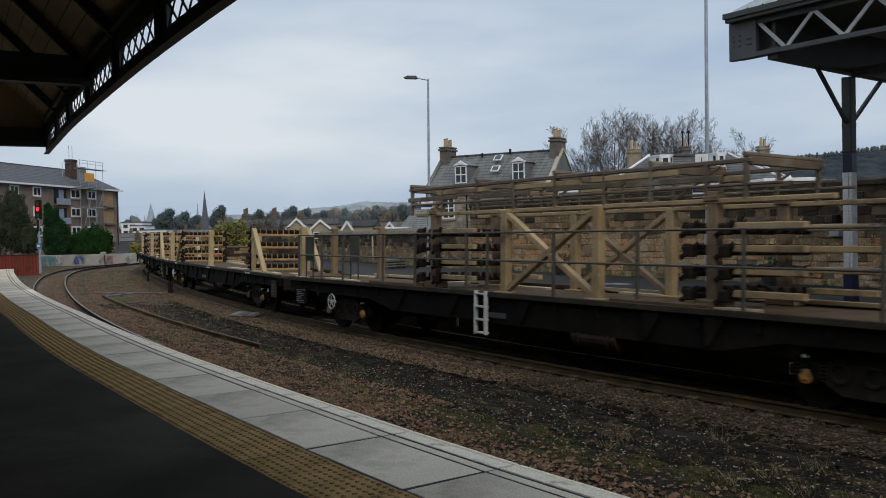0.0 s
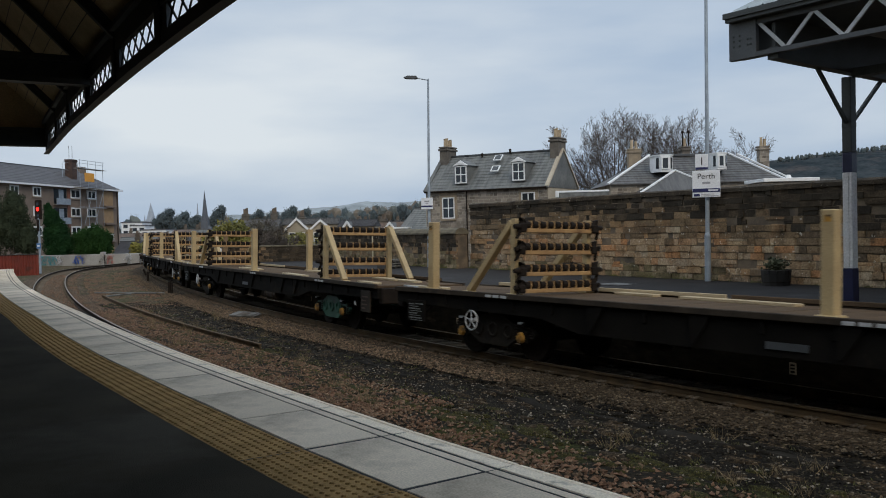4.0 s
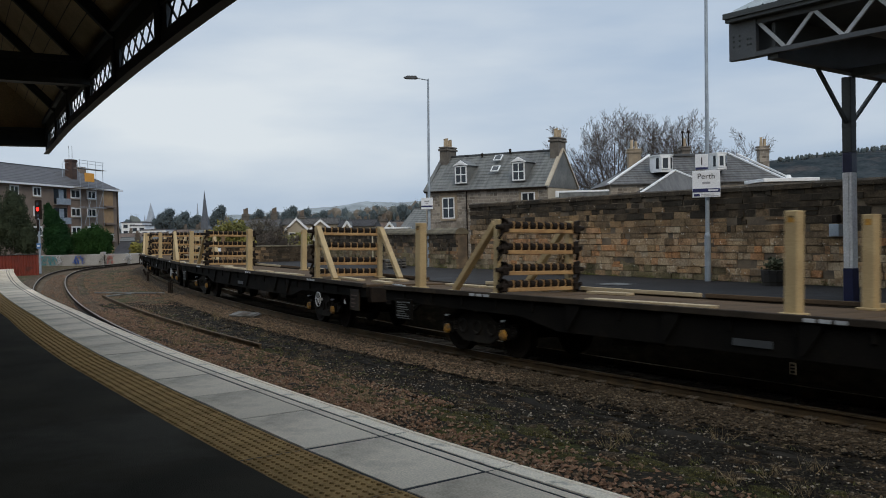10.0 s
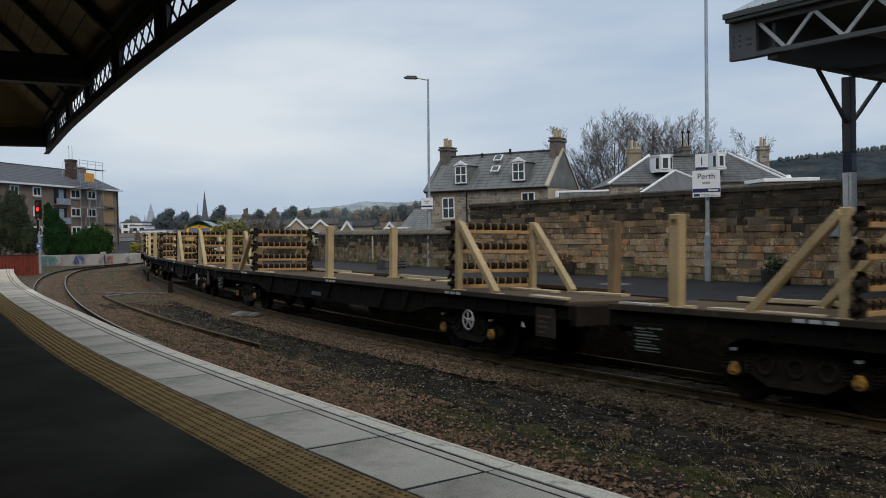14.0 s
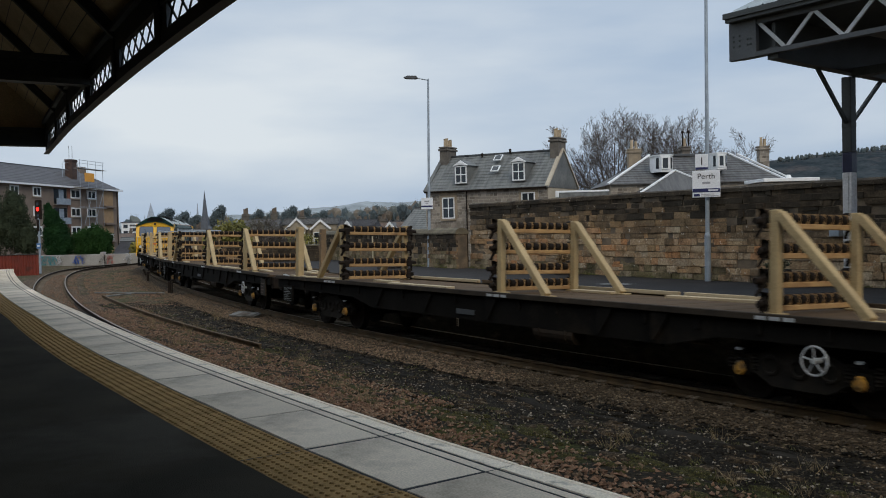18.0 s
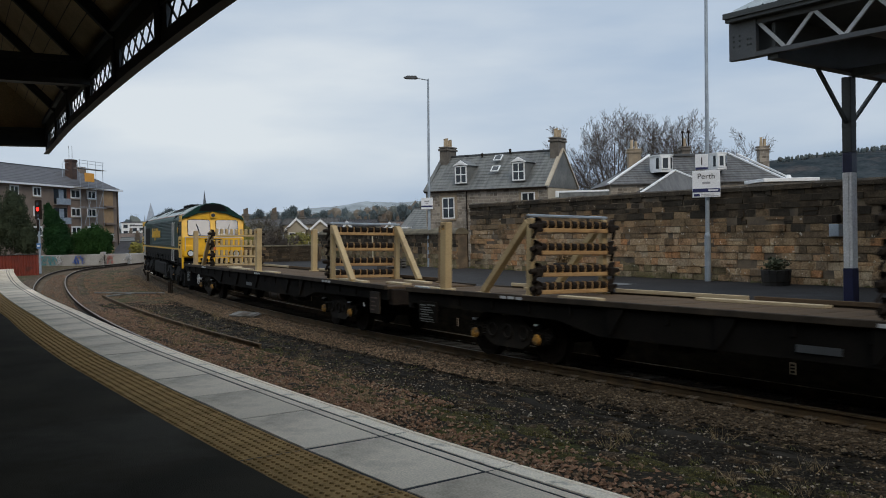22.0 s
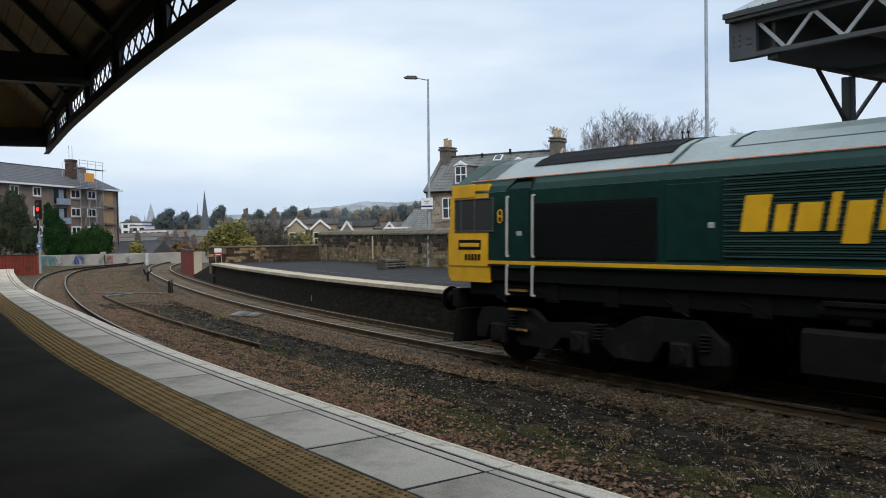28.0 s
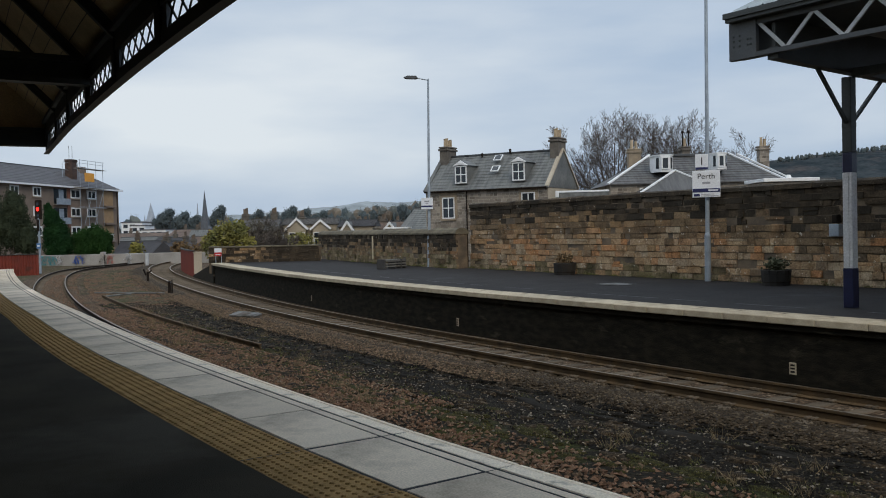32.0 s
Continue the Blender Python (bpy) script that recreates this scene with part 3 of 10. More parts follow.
def make_platform_far():
    """The open platform with its wall-side edge, pale coping and dark face."""
    root = thing("platform_far", Matrix(), "tarmac platform with pale coping and a sooty face", "platform", kind="structure")
    bm = bmesh.new()
    sweep(bm, [(EDGE_FAR + 0.7, P_FAR - 0.3), (EDGE_FAR + 0.7, P_FAR), (WALL_LAT + 0.3, P_FAR + 0.01), (WALL_LAT + 0.3, -0.5)], -21, 60, 1.0)
    part("platform_surface", bm, TARMAC_FAR, root, "worn dark tarmac")
    bm = bmesh.new()
    sweep(bm, [(EDGE_FAR + 0.16, -0.6), (EDGE_FAR + 0.16, P_FAR - 0.22), (EDGE_FAR + 0.75, P_FAR - 0.22), (EDGE_FAR + 0.75, -0.6)], -21, 60, 1.0)
    part("platform_face", bm, PLATFORM_FACE, root, "soot-blackened brick face")
    bm = bmesh.new()
    sweep(bm, [(EDGE_FAR + 0.08, P_FAR - 0.22), (EDGE_FAR + 0.08, P_FAR - 0.115), (EDGE_FAR + 0.6, P_FAR - 0.115), (EDGE_FAR + 0.6, P_FAR - 0.22)], -21, 60, 1.0)
    part("corbel_course", bm, PLATFORM_FACE, root)
    # the ramp down at the end
    bm = bmesh.new()
    rows = []
    for s, z in ((-21.0, P_FAR), (-30.0, -0.1)):
        rows.append([bm.verts.new((*line(s, lat)[:2], zz)) for lat, zz in ((EDGE_FAR + 0.1, -0.5), (EDGE_FAR + 0.1, z), (EDGE_FAR + 3.0, z), (EDGE_FAR + 3.0, -0.5))])
    for j in range(3):
        bm.faces.new((rows[0][j], rows[1][j], rows[1][j + 1], rows[0][j + 1]))
    part("ramp", bm, PLATFORM_FACE, root)
    s = -21.0
    meshes = {}
    while s < 45:
        length = 0.9
        key = 0
        if key not in meshes:
            bm = bmesh.new()
            box(bm, 0.006, length - 0.006, 0.0, 0.72, -0.115, 0.006, 0.012)
            meshes[key] = bpy.data.meshes.new("coping_slab")
            bm.to_mesh(meshes[key])
            bm.free()
            meshes[key].materials.append(COPING_FAR)
        ob = new("coping_slab", meshes[key])
        ob.matrix_world = along(s, EDGE_FAR + random.uniform(-0.006, 0.006), P_FAR + random.uniform(-0.003, 0.003), math.degrees(curvature(s)) * 0.45)
        ob.parent = root
        s += length
    return root


PLATFORM_FAR = make_platform_far()


def make_platform_near():
    root = thing("platform_near", Matrix(), "dark tarmac platform with concrete coping and buff tactile strip", "platform", kind="structure")
    e = EDGE_NEAR
    bm = bmesh.new()
    sweep(bm, [(e - 1.275, P_NEAR - 0.02), (e - 1.275, P_NEAR), (e - 14.0, P_NEAR), (e - 14.0, -0.5), (e - 1.21, -0.5)], -17.6, 75, 1.0, near_edge)
    part("platform_surface", bm, TARMAC, root, "dark smooth tarmac")
    bm = bmesh.new()
    sweep(bm, [(e - 0.12, -0.6), (e - 0.12, P_NEAR - 0.12), (e - 1.3, P_NEAR - 0.12), (e - 1.3, -0.6)], -17.6, 75, 1.0, near_edge)
    part("platform_face", bm, PLATFORM_FACE, root)
    bm = bmesh.new()
    sweep(bm, [(e - 0.02, P_NEAR - 0.12), (e - 0.02, P_NEAR - 0.0045), (e - 1.28, P_NEAR - 0.0045), (e - 1.28, P_NEAR - 0.12)], -17.6, 75, 1.0, near_edge)
    part("bedding", bm, JOINT, root)
    return root


PLATFORM_NEAR = make_platform_near()


def make_wall_back():
    """A plain unseen wall added behind the near platform to cut light from there."""
    bm = bmesh.new()
    sweep(bm, [(-21.9, -0.5), (-21.9, 7.6), (-22.4, 7.6), (-22.4, -0.5)], -17.6, 66, 2.0)
    tagged(link("unseen_wall_back", bm, BRICK_BROWN), "plain brown wall added unseen behind the near platform", "wall", kind="structure")


make_wall_back()


# ---- strips of different ground between the platforms ----
def ground_strip(name, label, lat0, lat1, s0, s1, z, mat, seed):
    """A flat strip with ragged edges lying on the ground."""
    bm = bmesh.new()
    rows = []
    n = int((s1 - s0) / 0.16)
    for i in range(n + 1):
        s = s0 + (s1 - s0) * i / n
        a = lat0 + 0.28 * noise.noise(Vector((s * 0.8, seed, 0))) + 0.17 * noise.noise(Vector((s * 2.3, seed, 5))) + 0.13 * noise.noise(Vector((s * 7.0, seed, 6)))
        b = lat1 + 0.30 * noise.noise(Vector((s * 0.7, seed, 9))) + 0.17 * noise.noise(Vector((s * 2.1, seed, 14))) + 0.13 * noise.noise(Vector((s * 6.4, seed, 15)))
        rows.append([bm.verts.new((*line(s, a + (b - a) * f)[:2], z + 0.03 * noise.noise(Vector((s * 1.3, f * 4, seed))) - (0.05 if f in (0.0, 1.0) else 0))) for f in (0.0, 0.12, 0.3, 0.5, 0.7, 0.88, 1.0)])
    for a, b in zip(rows, rows[1:]):
        for j in range(6):
            bm.faces.new((a[j], b[j], b[j + 1], a[j + 1]))
    tagged(link(name, bm, mat, True), label, "ground", kind="stuff")


CINDER = gravel("black_cinders", ((0, (0.007625, 0.006192, 0.003936)), (0.45, (0.01424, 0.01129, 0.007213)), (0.78, (0.03047, 0.02364, 0.01472)), (0.93, (0.08646, 0.07279, 0.0499))), 38, 0.012, (0.01885, 0.02099, 0.006826), 0.60)
LITTER = gravel("red_brown_ballast", ((0, (0.1428, 0.08826, 0.05204)), (0.35, (0.05829, 0.03894, 0.02395)), (0.7, (0.2277, 0.1381, 0.08012)), (0.92, (0.4142, 0.2867, 0.1876))), 24, 0.02, (0.05829, 0.05735, 0.01664), 0.58)
ground_strip("ground_leaf_litter", "red-brown ballast with dead leaves below the near platform", -6.3, -3.75, -16, 15.5, -0.165, LITTER, 3)
MOSSY = gravel("mossy_dark_ballast", ((0, (0.0237, 0.01954, 0.01185)), (0.4, (0.01303, 0.01125, 0.007083)), (0.75, (0.03672, 0.02779, 0.01662)), (0.93, (0.08864, 0.07082, 0.04738))), 28, 0.015, (0.04856, 0.05666, 0.01214), 0.49)
ground_strip("ground_moss", "dark mossy ballast below the near platform", -6.3, -3.7, 14.5, 33, -0.166, MOSSY, 23)
ground_strip("ground_cinders", "black cinder path between the tracks", -3.95, -2.15, -9, 33, -0.158, CINDER, 7)
ground_strip("ground_between", "brown ballast where a track was lifted", -4.9, -1.9, -52, -7, -0.17, LITTER, 12)


def ground_patches(name, label, count, s_range, l_mean, l_dev, sizes, z, mat, seed):
    """Low uneven cushions of soil or moss, too many to count."""
    rnd = random.Random(seed)
    bm = bmesh.new()
    for _ in range(count):
        s, l = rnd.uniform(*s_range), min(max(rnd.gauss(l_mean, l_dev), -5.6), -1.3)
        x, y, a = line(s, l)
        r = rnd.uniform(*sizes)
        c = bm.verts.new((x, y, z + 0.014 + 0.05 * r))
        k = 11
        rims = []
        for f, h in ((0.62, 0.006), (1.0, -0.045)):
            rims.append([bm.verts.new((x + math.cos(a) * u - math.sin(a) * v, y + math.sin(a) * u + math.cos(a) * v, z + h + rnd.uniform(-0.006, 0.006))) for u, v in ((2.0 * r * f * rnd.uniform(0.6, 1.3) * math.cos(6.2832 * i / k), r * f * rnd.uniform(0.6, 1.3) * math.sin(6.2832 * i / k)) for i in range(k))])
        for i in range(k):
            j = (i + 1) % k
            bm.faces.new((c, rims[0][i], rims[0][j]))
            bm.faces.new((rims[0][i], rims[1][i], rims[1][j], rims[0][j]))
    tagged(link(name, bm, mat, True), label, "ground", kind="stuff")


YARD = gravel("yard_earth", ((0, (0.115, 0.08, 0.046)), (0.35, (0.07, 0.056, 0.028)), (0.7, (0.16, 0.112, 0.07)), (0.93, (0.25, 0.2, 0.14))), 14, 0.02, (0.055, 0.07, 0.018), 0.5)
DARK_STONE = material("dark_cinder_lump", (0.016, 0.014, 0.011), rough=0.95, spec=0.12, scale=9, fine=60, spread=0.4)
MOSS_MAT = gravel("yellow_green_moss", ((0, (0.06, 0.053, 0.02)), (0.4, (0.0357, 0.0357, 0.01403)), (0.7, (0.09563, 0.0918, 0.0255)), (0.93, (0.1658, 0.1339, 0.06375))), 60, 0.012)
ground_strip("ground_yard", "brown earth and thin grass between the track and the yard wall", -16.5, -7.6, -64, -17.8, -0.172, YARD, 31)
ground_patches("moss_cushions", "yellow-green moss between the cinders and the ballast", 230, (4.0, 25.0), -4.15, 0.3, (0.03, 0.15), -0.15, MOSS_MAT, 41)
ground_patches("dark_soil", "dark cindery soil lying over the ballast", 420, (-9.0, 15.0), -4.3, 0.5, (0.04, 0.2), -0.152, MOSSY, 42)
ground_patches("dark_soil", "black cinders trodden into the track ballast", 380, (-9.0, 28.0), -2.0, 0.28, (0.04, 0.17), -0.15, CINDER, 43)
ground_patches("brown_grit", "brown grit washed over the cinders", 300, (-9.0, 24.0), -3.2, 0.55, (0.04, 0.16), -0.147, TRACKBED, 44)
ground_patches("brown_earth", "brown earth and moss where a track was lifted", 420, (-46.0, -8.0), -3.4, 0.9, (0.1, 0.55), -0.16, YARD, 45)
# dark raised strips stand for the shade in a shallow broken furrow
for a_, b_, k_ in ((10.6, 13.4, 51), (15.0, 18.9, 52), (19.1, 22.5, 53)):
    ground_strip("furrow", "dark raised strip standing for the shade in a cinder furrow", -2.78, -2.70, a_, b_, -0.134, DARK_STONE, k_)


def scatter_stones(name, label, spots, size, mats, seed):
    """Loose angular stones, far too many to count, in one mesh a tone."""
    rng = np.random.default_rng(seed)
    base = np.array([(1, 0, 0), (-1, 0, 0), (0, 1, 0), (0, -1, 0), (0, 0, 1), (0, 0, -1)], float)
    faces = np.array([(0, 2, 4), (2, 1, 4), (1, 3, 4), (3, 0, 4), (2, 0, 5), (1, 2, 5), (3, 1, 5), (0, 3, 5)])
    pts = []
    for s0, s1, l0, l1, count, z, cant in spots:
        s = rng.uniform(s0, s1, count)
        l = rng.uniform(l0, l1, count)
        for a, b in zip(s, l):
            x, y, _ = line(a, b)
            pts.append((x, y, z - cant * b))
    pts = np.array(pts)
    tone = rng.integers(0, len(mats), len(pts))
    root = thing(name, Matrix(), label, "stones", kind="stuff")
    for k, mat in enumerate(mats):
        p = pts[tone == k]
        n = len(p)
        r = rng.uniform(size[0], size[1], (n, 1, 3)) * np.array([1.25, 1.0, 0.75])
        v = base[None] * r * rng.uniform(0.7, 1.3, (n, 6, 1)) + rng.normal(0, 0.15, (n, 6, 3)) * r
        a = rng.uniform(0, 2 * np.pi, (n, 1))
        c, d = np.cos(a), np.sin(a)
        v = np.stack([v[..., 0] * c - v[..., 1] * d, v[..., 0] * d + v[..., 1] * c, v[..., 2]], -1) + p[:, None]
        f = faces[None] + 6 * np.arange(n)[:, None, None]
        me = bpy.data.meshes.new("loose_stones")
        me.from_pydata(v.reshape(-1, 3).tolist(), [], f.reshape(-1, 3).tolist())
        me.materials.append(mat)
        ob = new("loose_stones", me)
        ob.parent = root
        ob["kind"] = "stuff"


STONE_TONES = [material(n, c, rough=0.95, spec=0.12, scale=12, fine=90, spread=0.45, bump=0.3) for n, c in (("brown_ballast_stone", (0.15, 0.105, 0.07)), ("grey_ballast_stone", (0.0952, 0.0734, 0.0477)), ("red_ballast_stone", (0.165, 0.1, 0.066)))]
PALE_STONE = material("pale_stone_chip", (0.225, 0.199, 0.161), (0.128, 0.109, 0.0825), rough=0.9, scale=9, fine=60, spread=0.4)
SHADE_DARK_STONE = material("shade_darkened_ballast_stone", (0.05, 0.038, 0.025), rough=0.95, spec=0.12, scale=12, fine=90, spread=0.45, bump=0.3)
scatter_stones("track_ballast_stones", "brown ballast stones round the far rails", [(-12, 15, -2.3, -1.2, 6000, -0.165, 0.03), (-12, 13, -1.3, -0.85, 3000, -0.165, 0.03), (-34, -12, -2.2, -0.85, 2600, -0.175, 0.03), (4, 27, 0.85, 1.5, 1500, -0.17, 0.03)], (0.014, 0.034), STONE_TONES[:2] + STONE_TONES[:1], 1)
# dark ballast, made darker still by wagon shade kept in its colour
scatter_stones("dark_ballast_stones", "dark ballast stones round the rails, wagon shade put into their colour", [(13, 27, -2.2, -1.2, 2600, -0.165, 0.03), (13, 27, -1.3, -0.85, 1500, -0.165, 0.03), (-12, 27, -0.68, 0.68, 3500, -0.243, 0.03)], (0.014, 0.034), [SHADE_DARK_STONE, SHADE_DARK_STONE, STONE_TONES[1]], 6)
scatter_stones("platform_ballast_stones", "red-brown ballast stones below the near platform", [(-6, 16, -5.7, -3.7, 9500, -0.15, 0), (15, 27, -5.7, -4.75, 2600, -0.15, 0), (15, 27, -4.9, -4.2, 700, -0.15, 0), (-40, -6, -4.9, -2.2, 6500, -0.16, 0), (-40, -8, -7.0, -5.3, 2500, -0.16, 0)], (0.016, 0.038), [STONE_TONES[0], STONE_TONES[2], STONE_TONES[2]], 2)
scatter_stones("cinder_lumps", "dark lumps and pale chips on the cinders", [(-9, 30, -4.1, -2.1, 7000, -0.15, 0)], (0.008, 0.026), [DARK_STONE, DARK_STONE, DARK_STONE, STONE_TONES[1]], 3)
scatter_stones("stone_chips", "scattered pale stone chips", [(-6, 30, -5.6, -1.2, 1500, -0.14, 0), (12, 28, -4.2, -2.4, 1000, -0.14, 0)], (0.006, 0.021), [PALE_STONE], 4)


def litter_leaves(seed):
    rnd = random.Random(seed)
    root = thing("dead_leaves", Matrix(), "curled brown dead leaves caught on the ballast", "leaves", kind="stuff")
    for mat, count in ((LEAF_LITTER, 3000), (LEAF_LIGHT, 1500)):
        bm = bmesh.new()
        for _ in range(count):
            s = rnd.uniform(-6, 20) if rnd.random() < 0.9 else rnd.uniform(20, 27)
            l = -5.65 + (2.3 if s < 15 else 1.3) * rnd.random() ** 1.7
            x, y, _a = line(s, l)
            p = Vector((x, y, -0.125 + rnd.uniform(-0.02, 0.02)))
            a = Vector((rnd.gauss(0, 1), rnd.gauss(0, 1), rnd.gauss(0, 0.35))).normalized()
            b = a.orthogonal().normalized()
            k = rnd.uniform(0.009, 0.021)
            c = bm.verts.new(p + Vector((0, 0, 0.012)))
            vs = [bm.verts.new(p + a * k), bm.verts.new(p + b * k * 0.6), bm.verts.new(p - a * k), bm.verts.new(p - b * k * 0.6)]
            for i in range(4):
                bm.faces.new((vs[i], vs[(i + 1) % 4], c))
        part("leaves", bm, mat, root)["kind"] = "stuff"
    root2 = thing("grass_tufts", Matrix(), "sparse dry grass and weeds in the ballast", "grass", kind="stuff")
    bm = bmesh.new()
    bm2 = bmesh.new()
    for _ in range(620):
        s, l = rnd.uniform(-4, 28), rnd.choice((rnd.uniform(-4.4, -3.4), rnd.uniform(-5.4, -2.2)))
        x, y, _a = line(s, l)
        tall = rnd.random() < 0.04
        for _k in range(26 if tall else 14):
            d = Vector((rnd.gauss(0, 0.5), rnd.gauss(0, 0.5), 1)).normalized()
            h = rnd.uniform(0.05, 0.14) * (2.0 if tall else 0.45)
            p = Vector((x + rnd.gauss(0, 0.07), y + rnd.gauss(0, 0.07), -0.16))
            side = d.orthogonal().normalized() * 0.005
            (bm if tall else bm2).faces.new([(bm if tall else bm2).verts.new(q) for q in (p - side, p + side, p + d * h)])
    part("dry_blades", bm, STRAW, root2)["kind"] = "stuff"
    part("green_blades", bm2, MOSS, root2)["kind"] = "stuff"


LEAF_LIGHT = material("tan_dead_leaves", (0.34, 0.245, 0.17), (0.19, 0.135, 0.09), 0.9, scale=5, spread=0.4, bump=0)
LEAF_LITTER = material("dull_brown_leaf_litter", (0.12, 0.078, 0.055), (0.06, 0.042, 0.031), 0.95, spec=0.1, scale=5, spread=0.4, bump=0)
STRAW = material("dry_straw_grass", (0.16, 0.125, 0.065), (0.11, 0.085, 0.045), 0.9, scale=5, spread=0.4, bump=0)
MOSS = material("dull_green_weeds", (0.095, 0.10, 0.022), (0.06, 0.066, 0.016), 0.9, scale=5, spread=0.4, bump=0)
litter_leaves(17)
# ---- the train ----
VEHICLES, WHEELSETS = [], []
DECK_Z = 1.22


def wheelset(parent, x, radius, lat=0.752, mat=RUST_DARK, name="wheelset"):
    bm = bmesh.new()
    tube(bm, (0, -0.9, 0), (0, 0.9, 0), 0.07, n=10)
    for y in (-lat, lat):
        sgn = 1 if y > 0 else -1
        tube(bm, (0, y - 0.06, 0), (0, y + 0.06, 0), radius, n=28)
        tube(bm, (0, y - sgn * 0.09, 0), (0, y - sgn * 0.055, 0), radius + 0.03, n=28)
        tube(bm, (0, y + sgn * 0.06, 0), (0, y + sgn * 0.075, 0), radius * 0.8, radius * 0.72, n=24)
        for k in range(6):
            a = k * math.pi / 3
            tube(bm, (radius * 0.5 * math.cos(a), y + sgn * 0.07, radius * 0.5 * math.sin(a)), (radius * 0.5 * math.cos(a), y + sgn * 0.083, radius * 0.5 * math.sin(a)), 0.035, n=8)
    ob = part(name, bm, mat, parent)
    ob.matrix_local = pose(x, 0, radius)
    WHEELSETS.append((ob, pose(x, 0, radius), radius))
    return ob


def wagon_bogie(wagon, x, wheel_at=None, green=False):
    """A cast three-piece bogie: side frames, springs, axleboxes, wheelsets."""
    bm = bmesh.new()
    outline = [(-1.22, 0.52), (-1.1, 0.62), (-0.62, 0.66), (-0.35, 0.80), (0.35, 0.80), (0.62, 0.66), (1.1, 0.62), (1.22, 0.52), (1.12, 0.40), (0.70, 0.40), (0.42, 0.24), (-0.42, 0.24), (-0.70, 0.40), (-1.12, 0.40)]
    for y in (-1.06, 0.98):
        lo = [bm.verts.new((px, y, pz)) for px, pz in outline]
        hi = [bm.verts.new((px, y + 0.08, pz)) for px, pz in outline]
        for i in range(len(outline)):
            j = (i + 1) % len(outline)
            bm.faces.new((lo[i], lo[j], hi[j], hi[i]))
        bm.faces.new(lo)
        bm.faces.new(hi)
        for px in (-0.45, 0.0, 0.45):
            ring(bm, (px, y - 0.01, 0.53), (0, 1, 0), 0.12, 0.03, 14, 6)
    box(bm, -0.2, 0.2, -0.95, 0.95, 0.5, 0.86, 0.03)
    bogie = part("bogie", bm, GREEN_BOGIE if green else BOGIE_CAST, wagon, "green painted cast bogie" if green else "")
    bogie.location = (x, 0, 0)
    for dx in (-0.9, 0.9):
        bm = bmesh.new()
        box(bm, dx - 0.12, dx + 0.12, -1.12, -0.98, 0.34, 0.58, 0.03)
        box(bm, dx - 0.07, dx + 0.07, -1.16, -1.06, 0.64, 0.72, 0.01)
        ab = part("axlebox", bm, WAGON_BLACK, bogie)
        bm = bmesh.new()
        tube(bm, (dx, -1.18, 0.44), (dx, -1.11, 0.44), 0.08, 0.095, n=14)
        tube(bm, (dx, -1.15, 0.54), (dx, -1.12, 0.44), 0.05, 0.09, n=10)
        part("axle_cover", bm, YELLOW_BRIGHT, ab, "dirty yellow painted axle cover")
        for o in (-0.2, 0.2):
            bm = bmesh.new()
            rows = []
            for k in range(11):
                r = 0.07 if k % 2 else 0.04
                rows.append([bm.verts.new((dx + o + r * math.cos(a), -1.02 + r * math.sin(a), 0.42 + 0.025 * k)) for a in [j * math.pi / 5 for j in range(10)]])
            for ra, rb in zip(rows, rows[1:]):
                for j in range(10):
                    bm.faces.new((ra[j], ra[(j + 1) % 10], rb[(j + 1) % 10], rb[j]))
            part("spring", bm, RUST_DARK, bogie)
        bm = bmesh.new()
        tube(bm, (dx, -1.14, 0.70), (dx, -1.14, 0.735), 0.055, n=12)
        part("damper_cap", bm, WHITE_STEEL, bogie, "whitish metal cap")
    wheelset(wagon, x - 0.9, 0.42)
    wheelset(wagon, x + 0.9, 0.42)
    if wheel_at is not None:
        bm = bmesh.new()
        ring(bm, (0, 0, 0), (0, 1, 0), 0.185, 0.014, 28, 6)
        for k in range(5):
            a = 2 * math.pi * k / 5 + 0.4
            beam(bm, (0.03 * math.cos(a), 0, 0.03 * math.sin(a)), (0.19 * math.cos(a), 0, 0.19 * math.sin(a)), 0.018, 0.016, (0, 1, 0))
        tube(bm, (0, -0.03, 0), (0, 0.12, 0), 0.035, n=12)
        hw = part("handbrake_wheel", bm, WHITE_STEEL, wagon, "spoked white handbrake wheel")
        hw.location = (x + wheel_at, -1.36, 0.70)


GREEN_BOGIE = material("green_bogie_paint", (0.02, 0.10, 0.06), (0.014, 0.06, 0.04), 0.6, scale=3, fine=40, stain=(0.02, 0.03, 0.022), stain_at=0.58)
PALE_WOOD = material("pale_timber_packing", (0.442, 0.357, 0.23), (0.357, 0.281, 0.17), 0.85, scale=2, fine=40, stretch=(0.34, 3.4, 3.4))


# brown version of the cream stake steel, with far-side shade in its colour
STAKE_SHADED = material("shaded_brown_stake", (0.20, 0.13, 0.065), (0.13, 0.085, 0.045), 0.8, scale=2.5, fine=40, stain=(0.07, 0.048, 0.03), stain_at=0.56)
BOGIE_CAST = material("grimy_cast_steel", (0.026, 0.022, 0.017), (0.014, 0.012, 0.010), 0.85, spec=0.15, scale=4, fine=40, stain=(0.05, 0.04, 0.028), stain_at=0.6)
ROLLERS = {}


